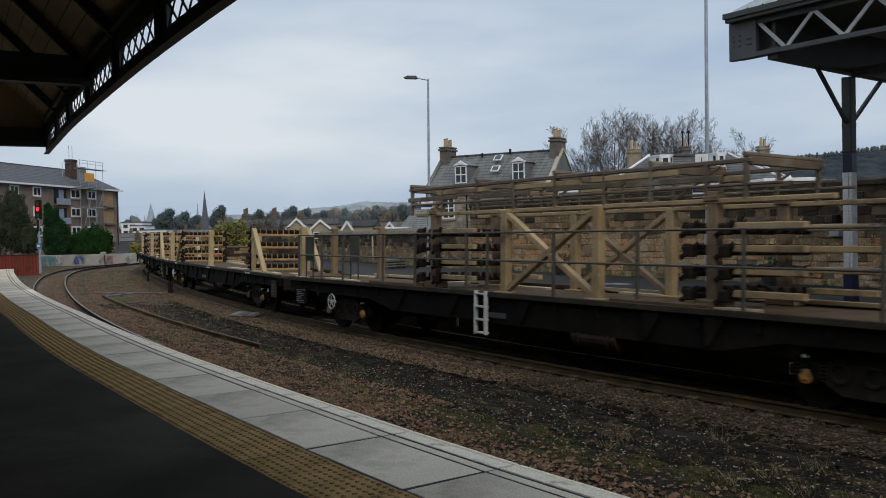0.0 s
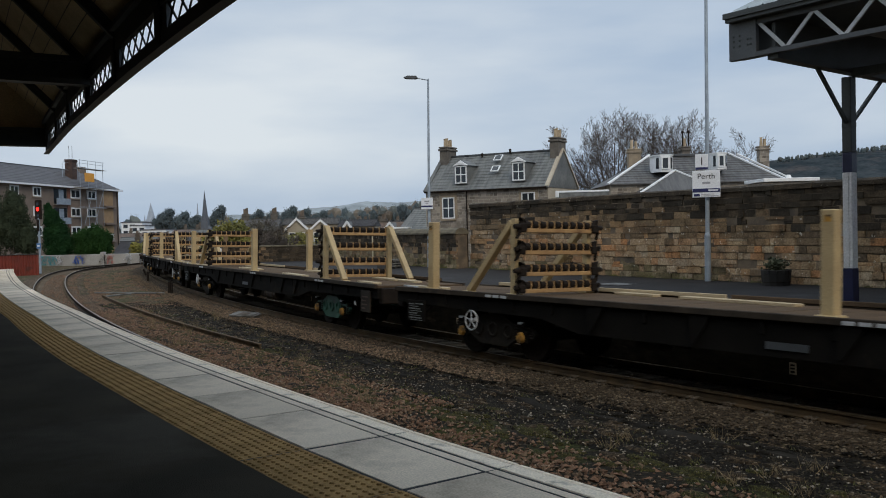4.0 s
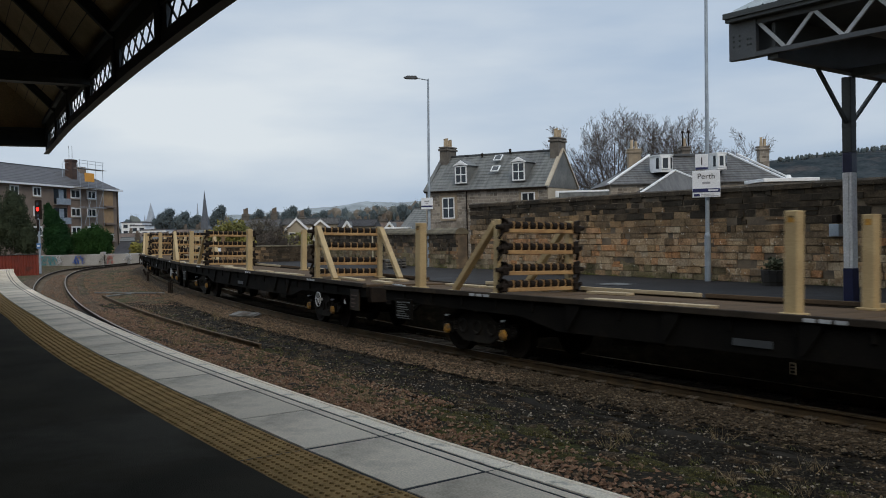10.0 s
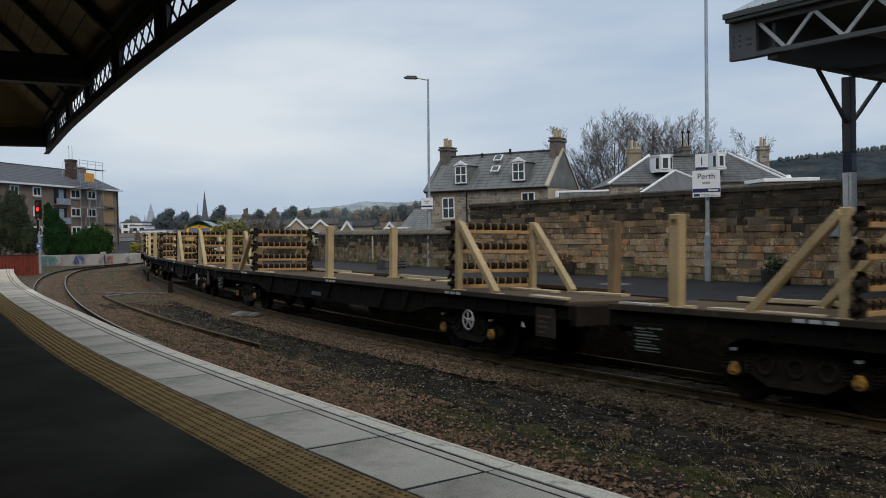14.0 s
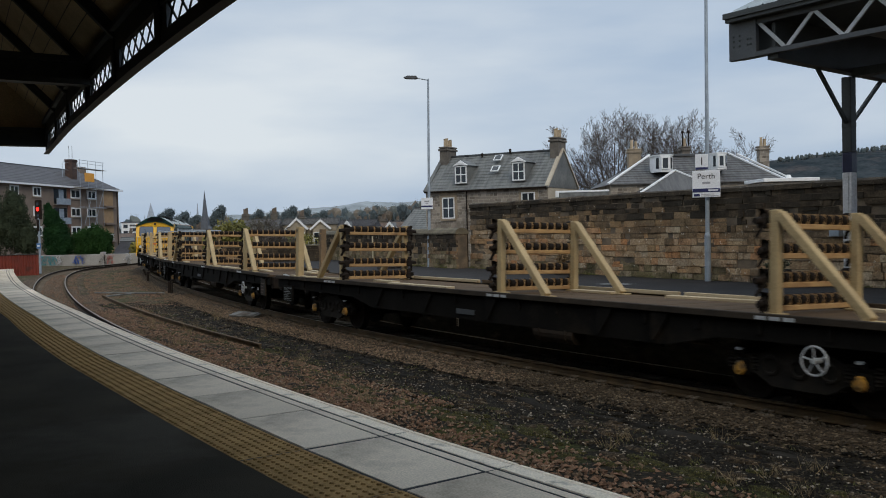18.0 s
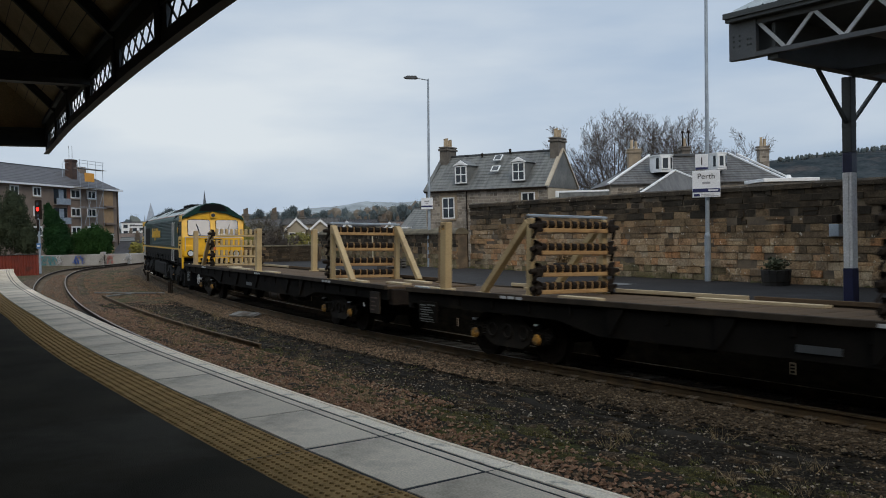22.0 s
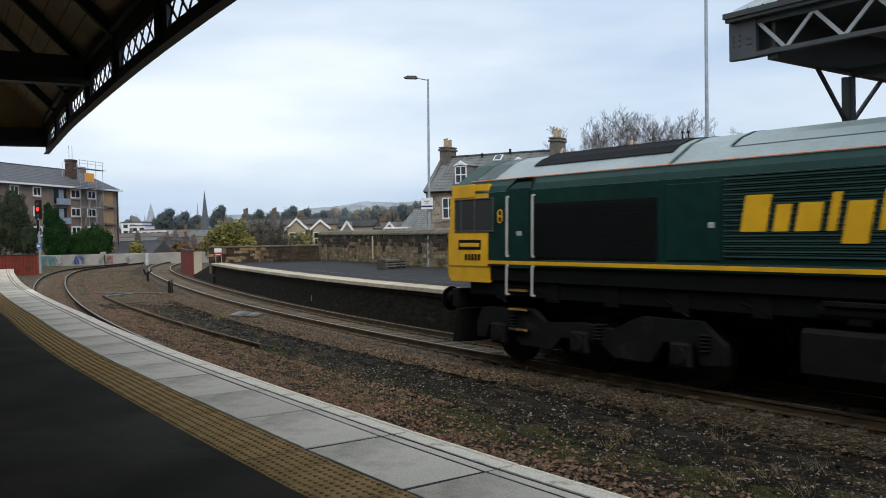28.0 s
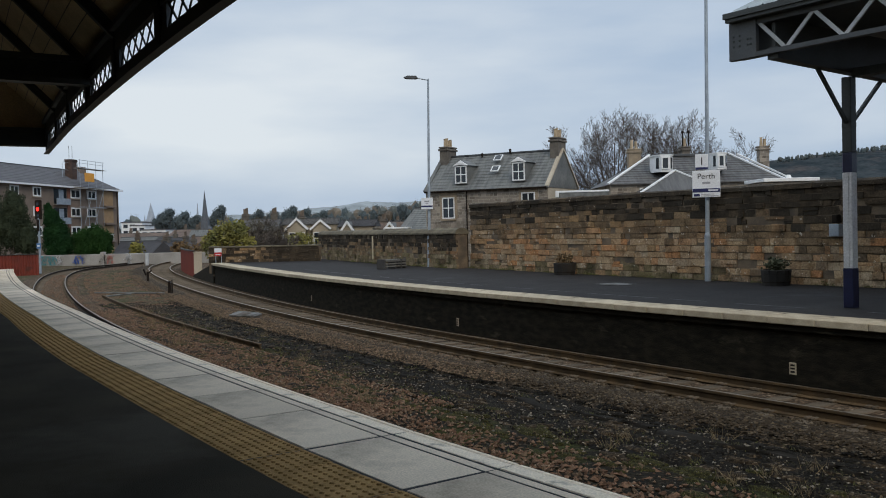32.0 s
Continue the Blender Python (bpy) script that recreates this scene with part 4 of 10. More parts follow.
def roller_mesh(cream):
    if cream not in ROLLERS:
        bm = bmesh.new()
        if cream:
            box(bm, -0.05, 0.05, -0.05, 0.05, 0.03, 0.235, 0.01)
        else:
            tube(bm, (0, -0.066, 0.09), (0, 0.066, 0.09), 0.066, n=10)
            tube(bm, (0, -0.07, 0.09), (0, -0.05, 0.09), 0.085, n=10)
            n0 = len(bm.faces)
            box(bm, -0.045, 0.045, 0.082, 0.104, 0.0, 0.165, 0.0)
            for f in list(bm.faces)[n0:]:
                f.material_index = 1
        me = bpy.data.meshes.new("roller")
        bm.to_mesh(me)
        bm.free()
        me.materials.append(YELLOW_FADED if cream else RUST_DARK)
        me.materials.append(RACK_BEAM)
        ROLLERS[cream] = me
    return ROLLERS[cream]


def rail_rack(wagon, x, brace, cream=False, post_mat=None, top_bar=False):
    """A four-tier rack for long rails across the deck: posts, braces, beams and rows of rollers."""
    post_mat = post_mat or YELLOW_FADED
    z0 = DECK_Z
    if top_bar:
        bm = bmesh.new()
        box(bm, x - 0.04, x + 0.04, -1.2, 0.8, 2.66, 2.71, 0.01)
        for y in (-1.12, 0.72):
            box(bm, x - 0.03, x + 0.03, y - 0.03, y + 0.03, 2.63, 2.665, 0.004)
        part("top_bar", bm, GALV, wagon, "pale grey bar across the rack top")
    for y in (-1.12, 0.72):
        bm = bmesh.new()
        box(bm, x - 0.07, x + 0.07, y - 0.06, y + 0.06, z0, 2.64, 0.012)
        box(bm, x - 0.13, x + 0.13, y - 0.11, y + 0.11, z0, z0 + 0.03, 0.006)
        p = part("rack_post", bm, post_mat, wagon)
        bm = bmesh.new()
        beam(bm, (x + brace * 0.06, y, 2.58), (x + brace * 1.37, y, z0 + 0.02), 0.12, 0.14, (0, 1, 0), 0.01)
        box(bm, x + brace * 1.4 - 0.12, x + brace * 1.4 + 0.12, y - 0.09, y + 0.09, z0, z0 + 0.025, 0.005)
        part("brace", bm, post_mat, wagon)
    for k, z in enumerate((1.315, 1.63, 2.03, 2.44)):
        bm = bmesh.new()
        box(bm, x - brace * 0.13 - 0.06, x - brace * 0.13 + 0.06, -1.14, 0.74, z - 0.055, z + 0.02, 0.01)
        tier = part("rack_beam", bm, YELLOW_FADED if cream else RACK_BEAM, wagon)
        for i in range(9):
            ob = new("slat" if cream else "roller", roller_mesh(cream))
            ob.parent = tier
            ob.location = (x - brace * 0.13, -0.96 + 0.19 * i, z)
        for y, out in ((-1.12, -1), (0.72, 1)):
            # clamp block, roller stub and hanging hook of differing shapes up the stack
            bm = bmesh.new()
            o = x - brace * (0.17 + 0.03 * (k % 2))
            box(bm, o - 0.075, o + 0.075, y - 0.07, y + 0.07, z - 0.05, z + 0.11, 0.02)
            tube(bm, (o, y + out * 0.04, z + 0.05), (o, y + out * (0.2 if k % 2 else 0.15), z + 0.05), 0.055, 0.042, 9)
            prism(bm, [(y - 0.06, z + 0.1), (y + 0.05, z + 0.1), (y + 0.07 * out, z + 0.21), (y - 0.02 * out, z + 0.19)], o - 0.03, o + 0.05)
            beam(bm, (o + 0.03, y + out * 0.06, z - 0.02), (o - 0.05, y + out * 0.1, z - 0.17), 0.05, 0.04)
            if k % 2 == 0:
                beam(bm, (o - 0.09, y + out * 0.05, z + 0.02), (o + 0.1, y + out * 0.09, z + 0.08), 0.05, 0.06)
            part("end_clamp", bm, RUST_DARK, tier, "black greasy end clamp")


def stakes(wagon, x, top=2.62, sides=(-1.14, 0.76), mat=None):
    for y in sides:
        bm = bmesh.new()
        box(bm, x - 0.10, x + 0.10, y - 0.085, y + 0.085, DECK_Z, top, 0.014)
        box(bm, x - 0.16, x + 0.16, y - 0.12, y + 0.12, DECK_Z, DECK_Z + 0.04, 0.008)
        st = part("stake", bm, mat or YELLOW_FADED, wagon)
        bm = bmesh.new()
        box(bm, x - 0.05, x + 0.05, y - 0.088, y + 0.088, top - 0.16, top - 0.07)
        part("tag", bm, YELLOW_BRIGHT, st, "small yellow tag plate")


TANK_BROWN = material("dull_brown_tank_paint", (0.03, 0.0204, 0.012), (0.018, 0.0126, 0.0084), 0.8, spec=0.15, scale=3, fine=30, stain=(0.048, 0.033, 0.018), stain_at=0.6)
MARK_DULL = material("dull_white_marking", (0.15, 0.16, 0.16), (0.08, 0.085, 0.085), 0.8, scale=9, bump=0)
PLATE_RED = material("faded_red_marking", (0.085, 0.045, 0.033), (0.05, 0.032, 0.025), 0.8, scale=9, bump=0)


def flat_wagon(place, index, middle="stakes", wheels=(0.0, None), plain=False, cream=False, green=None):
    w = thing("flat_wagon", Matrix(), "long black flat wagon with faded cream rail racks and stakes" if not plain else "black flat wagon with handrails and a tall cream gantry", "railway wagon", "wagons of the train")
    half = 10.2
    bm = bmesh.new()
    for y in (-1.28, 0.84):
        outline = [(-half, 0.92), (-half, 1.15), (half, 1.15), (half, 0.92), (5.6, 0.86), (4.6, 0.66), (-4.6, 0.66), (-5.6, 0.86)]
        lo = [bm.verts.new((px, y, pz)) for px, pz in outline]
        hi = [bm.verts.new((px, y + 0.12, pz)) for px, pz in outline]
        for i in range(8):
            j = (i + 1) % 8
            bm.faces.new((lo[i], lo[j], hi[j], hi[i]))
        bm.faces.new(lo)
        bm.faces.new(hi)
    for px in (-half + 0.1, -6.9, -3.4, 0, 3.4, 6.9, half - 0.1):
        box(bm, px - 0.12, px + 0.12, -1.16, 0.84, 0.84, 1.12)
    for k in range(-9, 10):
        box(bm, k * 1.05 - 0.035, k * 1.05 + 0.035, -1.31, -1.28, 0.95, 1.15, 0.006)
    part("underframe", bm, WAGON_BLACK, w)
    bm = bmesh.new()
    box(bm, -half, half, -1.33, 0.97, 1.15, 1.17, 0.004)
    box(bm, -half, half, -1.36, -1.28, 1.15, DECK_Z + 0.03, 0.01)
    box(bm, -half, half, 0.92, 1.0, 1.15, DECK_Z + 0.03, 0.01)
    part("deck_edge", bm, DECK_EDGE, w, "grimy brown deck edge rails")
    n = 34
    mesh = None
    for i in range(n):
        if mesh is None:
            bm = bmesh.new()
            box(bm, 0.006, 2 * half / n - 0.006, -1.28, 0.92, 1.17, DECK_Z, 0.006)
            mesh = bpy.data.meshes.new("deck_plank")
            bm.to_mesh(mesh)
            bm.free()
            mesh.materials.append(DECK)
        ob = new("deck_plank", mesh)
        ob.parent = w
        ob.location = (-half + 2 * half / n * i, 0, random.uniform(-0.004, 0.004))
    rnd = random.Random(index)
    for x, l in ((-9.3, 1.3), (-7.6, 1.8), (-5.2, 1.0), (-2.6, 2.4), (1.2, 1.1), (3.8, 2.2), (7.4, 1.6), (8.6, 1.2), (9.3, 1.0)):
        x += rnd.uniform(-0.3, 0.3)
        y = rnd.choice((-1.08, -1.0, -0.6, 0.6, 0.75, 0.2))
        bm = bmesh.new()
        box(bm, -l / 2, l / 2, -0.11, 0.11, 0, 0.05, 0.006)
        part("timber_packing", bm, PALE_WOOD, w, "pale loose timber packing").matrix_local = pose(x, y, DECK_Z, 0, 0, rnd.uniform(-6, 6))
    for k in range(6):
        bm = bmesh.new()
        box(bm, -1.5, 1.5, -0.03, 0.03, 0, 0.075, 0.008)
        part("side_board", bm, PALE_WOOD if k % 3 != 2 else DECK, w, "pale timber board along the deck edge").matrix_local = pose(-7.9 + 3.1 * k, 0.93 - 0.01 * (k % 2), DECK_Z + 0.03, 0, 0, rnd.uniform(-0.6, 0.6))
    # white deck-edge marks and the data panel
    bm = bmesh.new()
    for x in () if plain else (-7.02, 0.13, 6.28):
        for k in range(3):
            dash = bmesh.new()
            box(dash, x + k * 0.22, x + k * 0.22 + 0.17, -1.366, -1.36, 1.165, 1.215)
            part("edge_mark", dash, WHITE_STEEL, w, "white painted dash on the deck edge")
    bm.free()
    bm = bmesh.new()
    box(bm, -9.72, -9.1, -1.335, -1.285, 0.55, 0.98, 0.005)
    panel = part("data_panel", bm, WAGON_BLACK, w)
    bm = bmesh.new()
    for k, l in enumerate((0.2, 0.42, 0.3, 0.46)):
        box(bm, -9.66, -9.66 + l, -1.342, -1.336, 0.89 - k * 0.095, 0.915 - k * 0.095)
        box(bm, -9.62, -9.4 + 0.5 * l, -1.342, -1.336, 0.85 - k * 0.095, 0.862 - k * 0.095)
    box(bm, -9.42, -9.14, -1.342, -1.336, 0.9, 0.925)
    part("panel_marking", bm, MARK_DULL, panel, "rows of dull white painted marks")
    bm = bmesh.new()
    box(bm, -1.0, -0.36, -1.3, -1.29, 0.76, 0.86)
    part("plate", bm, GREY_STEEL, w)
    bm = bmesh.new()
    tube(bm, (1.45, -1.12, 0.60), (2.5, -1.12, 0.60), 0.17, n=16)
    for px in (1.62, 2.33):
        ring(bm, (px, -1.12, 0.60), (1, 0, 0), 0.175, 0.014, 16, 5)
    part("air_tank", bm, TANK_BROWN, w, "dull brown air tank slung under the frame")
    # hanging plate and marks by the leading end
    bm = bmesh.new()
    box(bm, 9.34, 9.88, -1.335, -1.295, 0.58, 1.08, 0.008)
    hang = part("end_plate", bm, DECK_EDGE, w, "grimy brown hanging plate")
    bm = bmesh.new()
    for k, l in enumerate((0.36, 0.24, 0.3, 0.2)):
        box(bm, 9.42, 9.42 + l, -1.342, -1.336, 0.92 - k * 0.09, 0.95 - k * 0.09)
    part("plate_mark", bm, PLATE_RED, hang, "faded reddish marks")
    bm = bmesh.new()
    prism(bm, [(8.9, 0.70), (9.0, 0.70), (8.92, 0.80)], -1.32, -1.30, "y")
    part("white_arrow", bm, WHITE_STEEL, w, "small white painted arrow")
    bm = bmesh.new()
    beam(bm, (-10.1, -1.16, DECK_Z + 0.045), (-9.36, -1.33, DECK_Z + 0.045), 0.05, 0.025)
    part("corner_line", bm, WHITE_STEEL, w, "whitened steel angle at the deck corner")
    # pipes, brake rigging and solebar brackets below the deck
    bm = bmesh.new()
    tube(bm, (-9.9, -1.2, 0.99), (9.9, -1.2, 0.99), 0.025, n=6)
    tube(bm, (-5.4, -1.05, 0.74), (5.3, -1.05, 0.72), 0.03, n=6)
    part("brake_pipe", bm, DECK_EDGE, w)
    for px in (-4.3, -2.2, 0.1, 3.2, 4.4):
        bm = bmesh.new()
        prism(bm, [(px - 0.05, 1.14), (px + 0.3, 1.14), (px + 0.22, 1.0), (px + 0.02, 0.72), (px - 0.05, 0.72)], -1.33, -1.285, "y")
        part("bracket", bm, WAGON_BLACK, w)
    for px in (-3.2, 3.6):
        bm = bmesh.new()
        box(bm, px - 0.28, px + 0.28, -1.16, -0.86, 0.52, 0.86, 0.04)
        tube(bm, (px + 0.3, -1.0, 0.66), (px + 0.7, -1.0, 0.62), 0.05, n=8)
        part("brake_cylinder", bm, BOGIE_CAST, w)
    # couplings and buffers
    for sgn in (-1, 1):
        bm = bmesh.new()
        tube(bm, (sgn * half, 0, 0.98), (sgn * (half + 0.38), 0, 0.98), 0.07, n=10)
        box(bm, sgn * half - 0.12, sgn * half + 0.12, -1.2, 1.2, 0.8, 1.16, 0.02)
        tube(bm, (sgn * half, -0.25, 0.85), (sgn * (half + 0.4), -0.25, 0.62), 0.03, n=8)
        part("coupling", bm, RUST_DARK, w)
    wagon_bogie(w, -7.15, wheels[0], green == 0)
    wagon_bogie(w, 6.76, wheels[1], green == 1)
    if not plain:
        stakes(w, -9.03, sides=(-1.14,))
        stakes(w, 8.98, sides=(0.76,), mat=STAKE_SHADED)
        rail_rack(w, -6.44, -1, cream, top_bar=index == 1)
        rail_rack(w, 6.43, 1, top_bar=index == 0)
        if middle == "stakes":
            stakes(w, -0.15)
        else:
            rail_rack(w, 0.28, 1)
    VEHICLES.append((w, place, 6.93))
    return w


ENDS = [-53.9, -32.76, -11.6, 9.55, 30.70, 51.9, 73.0, 94.15, 115.3]
for i, end in enumerate(ENDS):
    plain = i == len(ENDS) - 1
    wagon = flat_wagon(end + 10.56, i, "rack" if i in (1, 2) else "stakes", wheels=((-0.4, None), (None, 0.42), (None, 0.42), (None, 0.42), (None, 0.42), (None, 0.42), (-0.2, None), (-0.3, None), (-0.35, None))[i], plain=plain, cream=i == 0, green=1 if i == 6 else None)
    if plain:
        FIRST_WAGON = wagon
# ---- the leading wagon: handrails, gantry and clamping frames ----
YELLOW_DIRTY = material("grimy_cream_steel", (0.36, 0.26, 0.135), (0.25, 0.175, 0.09), 0.75, scale=2.2, fine=40, stain=(0.10, 0.07, 0.045), stain_at=0.54)
GANTRY = material("grey_brown_gantry_steel", (0.136, 0.1, 0.068), (0.08, 0.06, 0.044), 0.75, scale=3, fine=40, stain=(0.208, 0.176, 0.136), stain_at=0.6)


RAIL_GREY = material("grimy_handrail_steel", (0.07, 0.062, 0.05), (0.04, 0.036, 0.03), 0.6, scale=3, fine=40)
BOARD_GREY = material("dull_grey_brown_board", (0.045, 0.042, 0.033), (0.03, 0.028, 0.022), 0.85, scale=2, fine=30)


def fit_first_wagon(w):
    bm = bmesh.new()
    for z in (1.85, 2.38):
        tube(bm, (-9.6, -1.3, z), (9.9, -1.3, z), 0.018, n=8)
    part("handrail", bm, RAIL_GREY, w, "thin grey-brown handrails along the deck edge")
    for x in (-9.6, -8.2, -7.0, -5.0, -3.6, -1.65, -0.95, 1.0, 3.0, 5.0, 7.0, 8.6, 9.9):
        bm = bmesh.new()
        box(bm, x - 0.025, x + 0.025, -1.325, -1.275, DECK_Z, 2.40, 0.005)
        part("rail_post", bm, RAIL_GREY, w)
    stakes(w, -9.68, sides=(-1.14,))
    stakes(w, -8.72, sides=(0.76,), mat=STAKE_SHADED)
    for x in (-9.05, -7.9):
        bm = bmesh.new()
        y = -1.24 if x < -8.5 else -0.5
        box(bm, x - 0.25, x + 0.25, y - 0.02, y + 0.02, 1.7, 2.35, 0.01)
        for e in (-0.22, 0.2):
            box(bm, x + e, x + e + 0.03, y - 0.015, y + 0.015, DECK_Z, 1.72)
        part("board", bm, BOARD_GREY, w, "dull grey-brown upright board")
    for x in (-3.3, 4.21):
        for y in (-0.95, 0.7):
            bm = bmesh.new()
            box(bm, x - 0.1, x + 0.1, y - 0.08, y + 0.08, DECK_Z + 0.1, 2.95, 0.014)
            box(bm, x - 0.28, x + 0.28, y - 0.14, y + 0.14, DECK_Z, DECK_Z + 0.14, 0.02)
            box(bm, x - 0.14, x + 0.14, y - 0.11, y + 0.11, 2.8, 2.88, 0.01)
            part("clamp_post", bm, STAKE_BROWN, w, "brown grimy clamping post")
        for k, z in enumerate((1.42, 1.74, 2.06, 2.38)):
            bm = bmesh.new()
            for dx in (-0.32, 0.32):
                box(bm, x + dx - 0.08, x + dx + 0.08, -1.15, 0.8, z - 0.05, z + 0.03, 0.02)
                box(bm, x + dx - 0.06, x + dx + 0.09, -1.22, -1.04, z - 0.08, z + 0.09, 0.02)
                beam(bm, (x + dx - 0.14, -1.16, z - 0.1), (x + dx + 0.16, -1.12, z + 0.12), 0.05, 0.06)
                for i in range(7):
                    y = -1.05 + 0.29 * i
                    tube(bm, (x + dx * 1.3, y - 0.07, z + 0.05), (x + dx * 1.3, y + 0.07, z + 0.05), 0.07, n=8)
            tier = part("clamp_tier", bm, RUST_DARK, w, "black tier of rail clamps")
            for y in (-1.12, 0.6):
                bm = bmesh.new()
                box(bm, x + 0.45, x + 1.6, y, y + 0.12, z, z + 0.1, 0.012)
                part("side_bar", bm, YELLOW_DIRTY, tier)
    for y in (-1.05, 0.72):
        for x in (-0.68, 1.86):
            bm = bmesh.new()
            box(bm, x - 0.09, x + 0.09, y - 0.08, y + 0.08, DECK_Z, 2.82, 0.014)
            box(bm, x - 0.2, x + 0.2, y - 0.14, y + 0.14, DECK_Z, DECK_Z + 0.04, 0.01)
            part("frame_post", bm, YELLOW_DIRTY, w)
        for a, b in (((-0.6, 1.3), (1.78, 2.72)), ((-0.6, 2.72), (1.78, 1.3))):
            bm = bmesh.new()
            beam(bm, (a[0], y, a[1]), (b[0], y, b[1]), 0.1, 0.13, (0, 1, 0), 0.01)
            part("cross_brace", bm, YELLOW_DIRTY if b[1] > 2 or y < 0 else STAKE_BROWN, w)
    for y in (-1.0, 0.68):
        for z, h, a, b in ((2.80, 0.10, -4.0, 6.2), (3.02, 0.06, -4.2, 5.4), (3.36, 0.09, -4.3, 4.9)):
            bm = bmesh.new()
            box(bm, a, b, y - 0.035, y + 0.035, z - h / 2.6, z + h / 2.6, 0.012)
            part("gantry_beam", bm, GANTRY if z > 2.9 else YELLOW_DIRTY, w)
        for x in (-4.2, -2.95, -1.7, -0.5, 0.7, 1.95, 3.0, 4.1, 4.8):
            bm = bmesh.new()
            box(bm, x - 0.035, x + 0.035, y - 0.035, y + 0.035, 2.80, 3.36, 0.008)
            part("gantry_upright", bm, GANTRY, w)
        for x, z in ((-3.4, 3.14), (-1.0, 3.12), (1.4, 3.15), (3.4, 3.13), (-2.2, 3.25), (0.4, 3.24), (2.6, 3.26)):
            bm = bmesh.new()
            box(bm, x - 0.95, x + 0.95, y - 0.03, y + 0.03, z - 0.045, z + 0.045, 0.008)
            part("gantry_panel", bm, GANTRY if z < 3.2 else YELLOW_DIRTY, w)
        for x in (-3.0, 0.9, 3.9):
            bm = bmesh.new()
            beam(bm, (x - 0.4, y, 2.86), (x + 0.45, y, 3.3), 0.03, 0.04, (0, 1, 0))
            part("gantry_diagonal", bm, GANTRY, w)
    for x in (-4.2, -1.7, 0.7, 3.0, 4.8):
        bm = bmesh.new()
        box(bm, x - 0.05, x + 0.05, -1.0, 0.68, 3.30, 3.42, 0.01)
        tube(bm, (x, -1.05, 3.44), (x, 0.74, 3.44), 0.045, n=8)
        part("gantry_cross_beam", bm, GANTRY, w)
    bm = bmesh.new()
    for x in (-1.2, -0.88):
        box(bm, x - 0.025, x + 0.025, -1.42, -1.34, 0.42, 1.26, 0.006)
    for k in range(4):
        box(bm, -1.2, -0.88, -1.42, -1.3, 0.44 + 0.25 * k, 0.47 + 0.25 * k, 0.004)
    part("ladder", bm, WHITE_STEEL, w, "white steel side ladder")
    for x in (-5.6, 2.4):
        bm = bmesh.new()
        box(bm, x, x + 2.0, -1.34, -1.0, DECK_Z, DECK_Z + 0.09, 0.02)
        part("deck_plate", bm, DECK, w)


STAKE_BROWN = material("brown_grimy_yellow_steel", (0.20, 0.135, 0.075), (0.12, 0.08, 0.05), 0.75, scale=3, fine=40, stain=(0.06, 0.04, 0.028), stain_at=0.56)
fit_first_wagon(FIRST_WAGON)
# ---- the locomotive at the tail ----
def loco_outline():
    """Half the cross-section of body and roof, from sill to ridge, as (y, z) on the near side."""
    return [(-1.32, 1.77), (-1.32, 3.12), (-1.27, 3.24), (-1.16, 3.36), (-0.62, 3.72), (-0.3, 3.84), (0.0, 3.88)]


def full_outline(inset=0.0):
    half = [(y + inset, z - inset * 0.6) for y, z in loco_outline()]
    return half + [(-y, z) for y, z in half[-2::-1]]


def panel(bm, x0, x1, z0, z1, y, t=0.02, bev=0.006):
    box(bm, x0, x1, y - t, y, z0, z1, bev)


HATCH = [(-0.82, 3.587), (-0.62, 3.72), (-0.3, 3.84), (0.0, 3.88), (0.3, 3.84), (0.62, 3.72), (0.82, 3.587)]


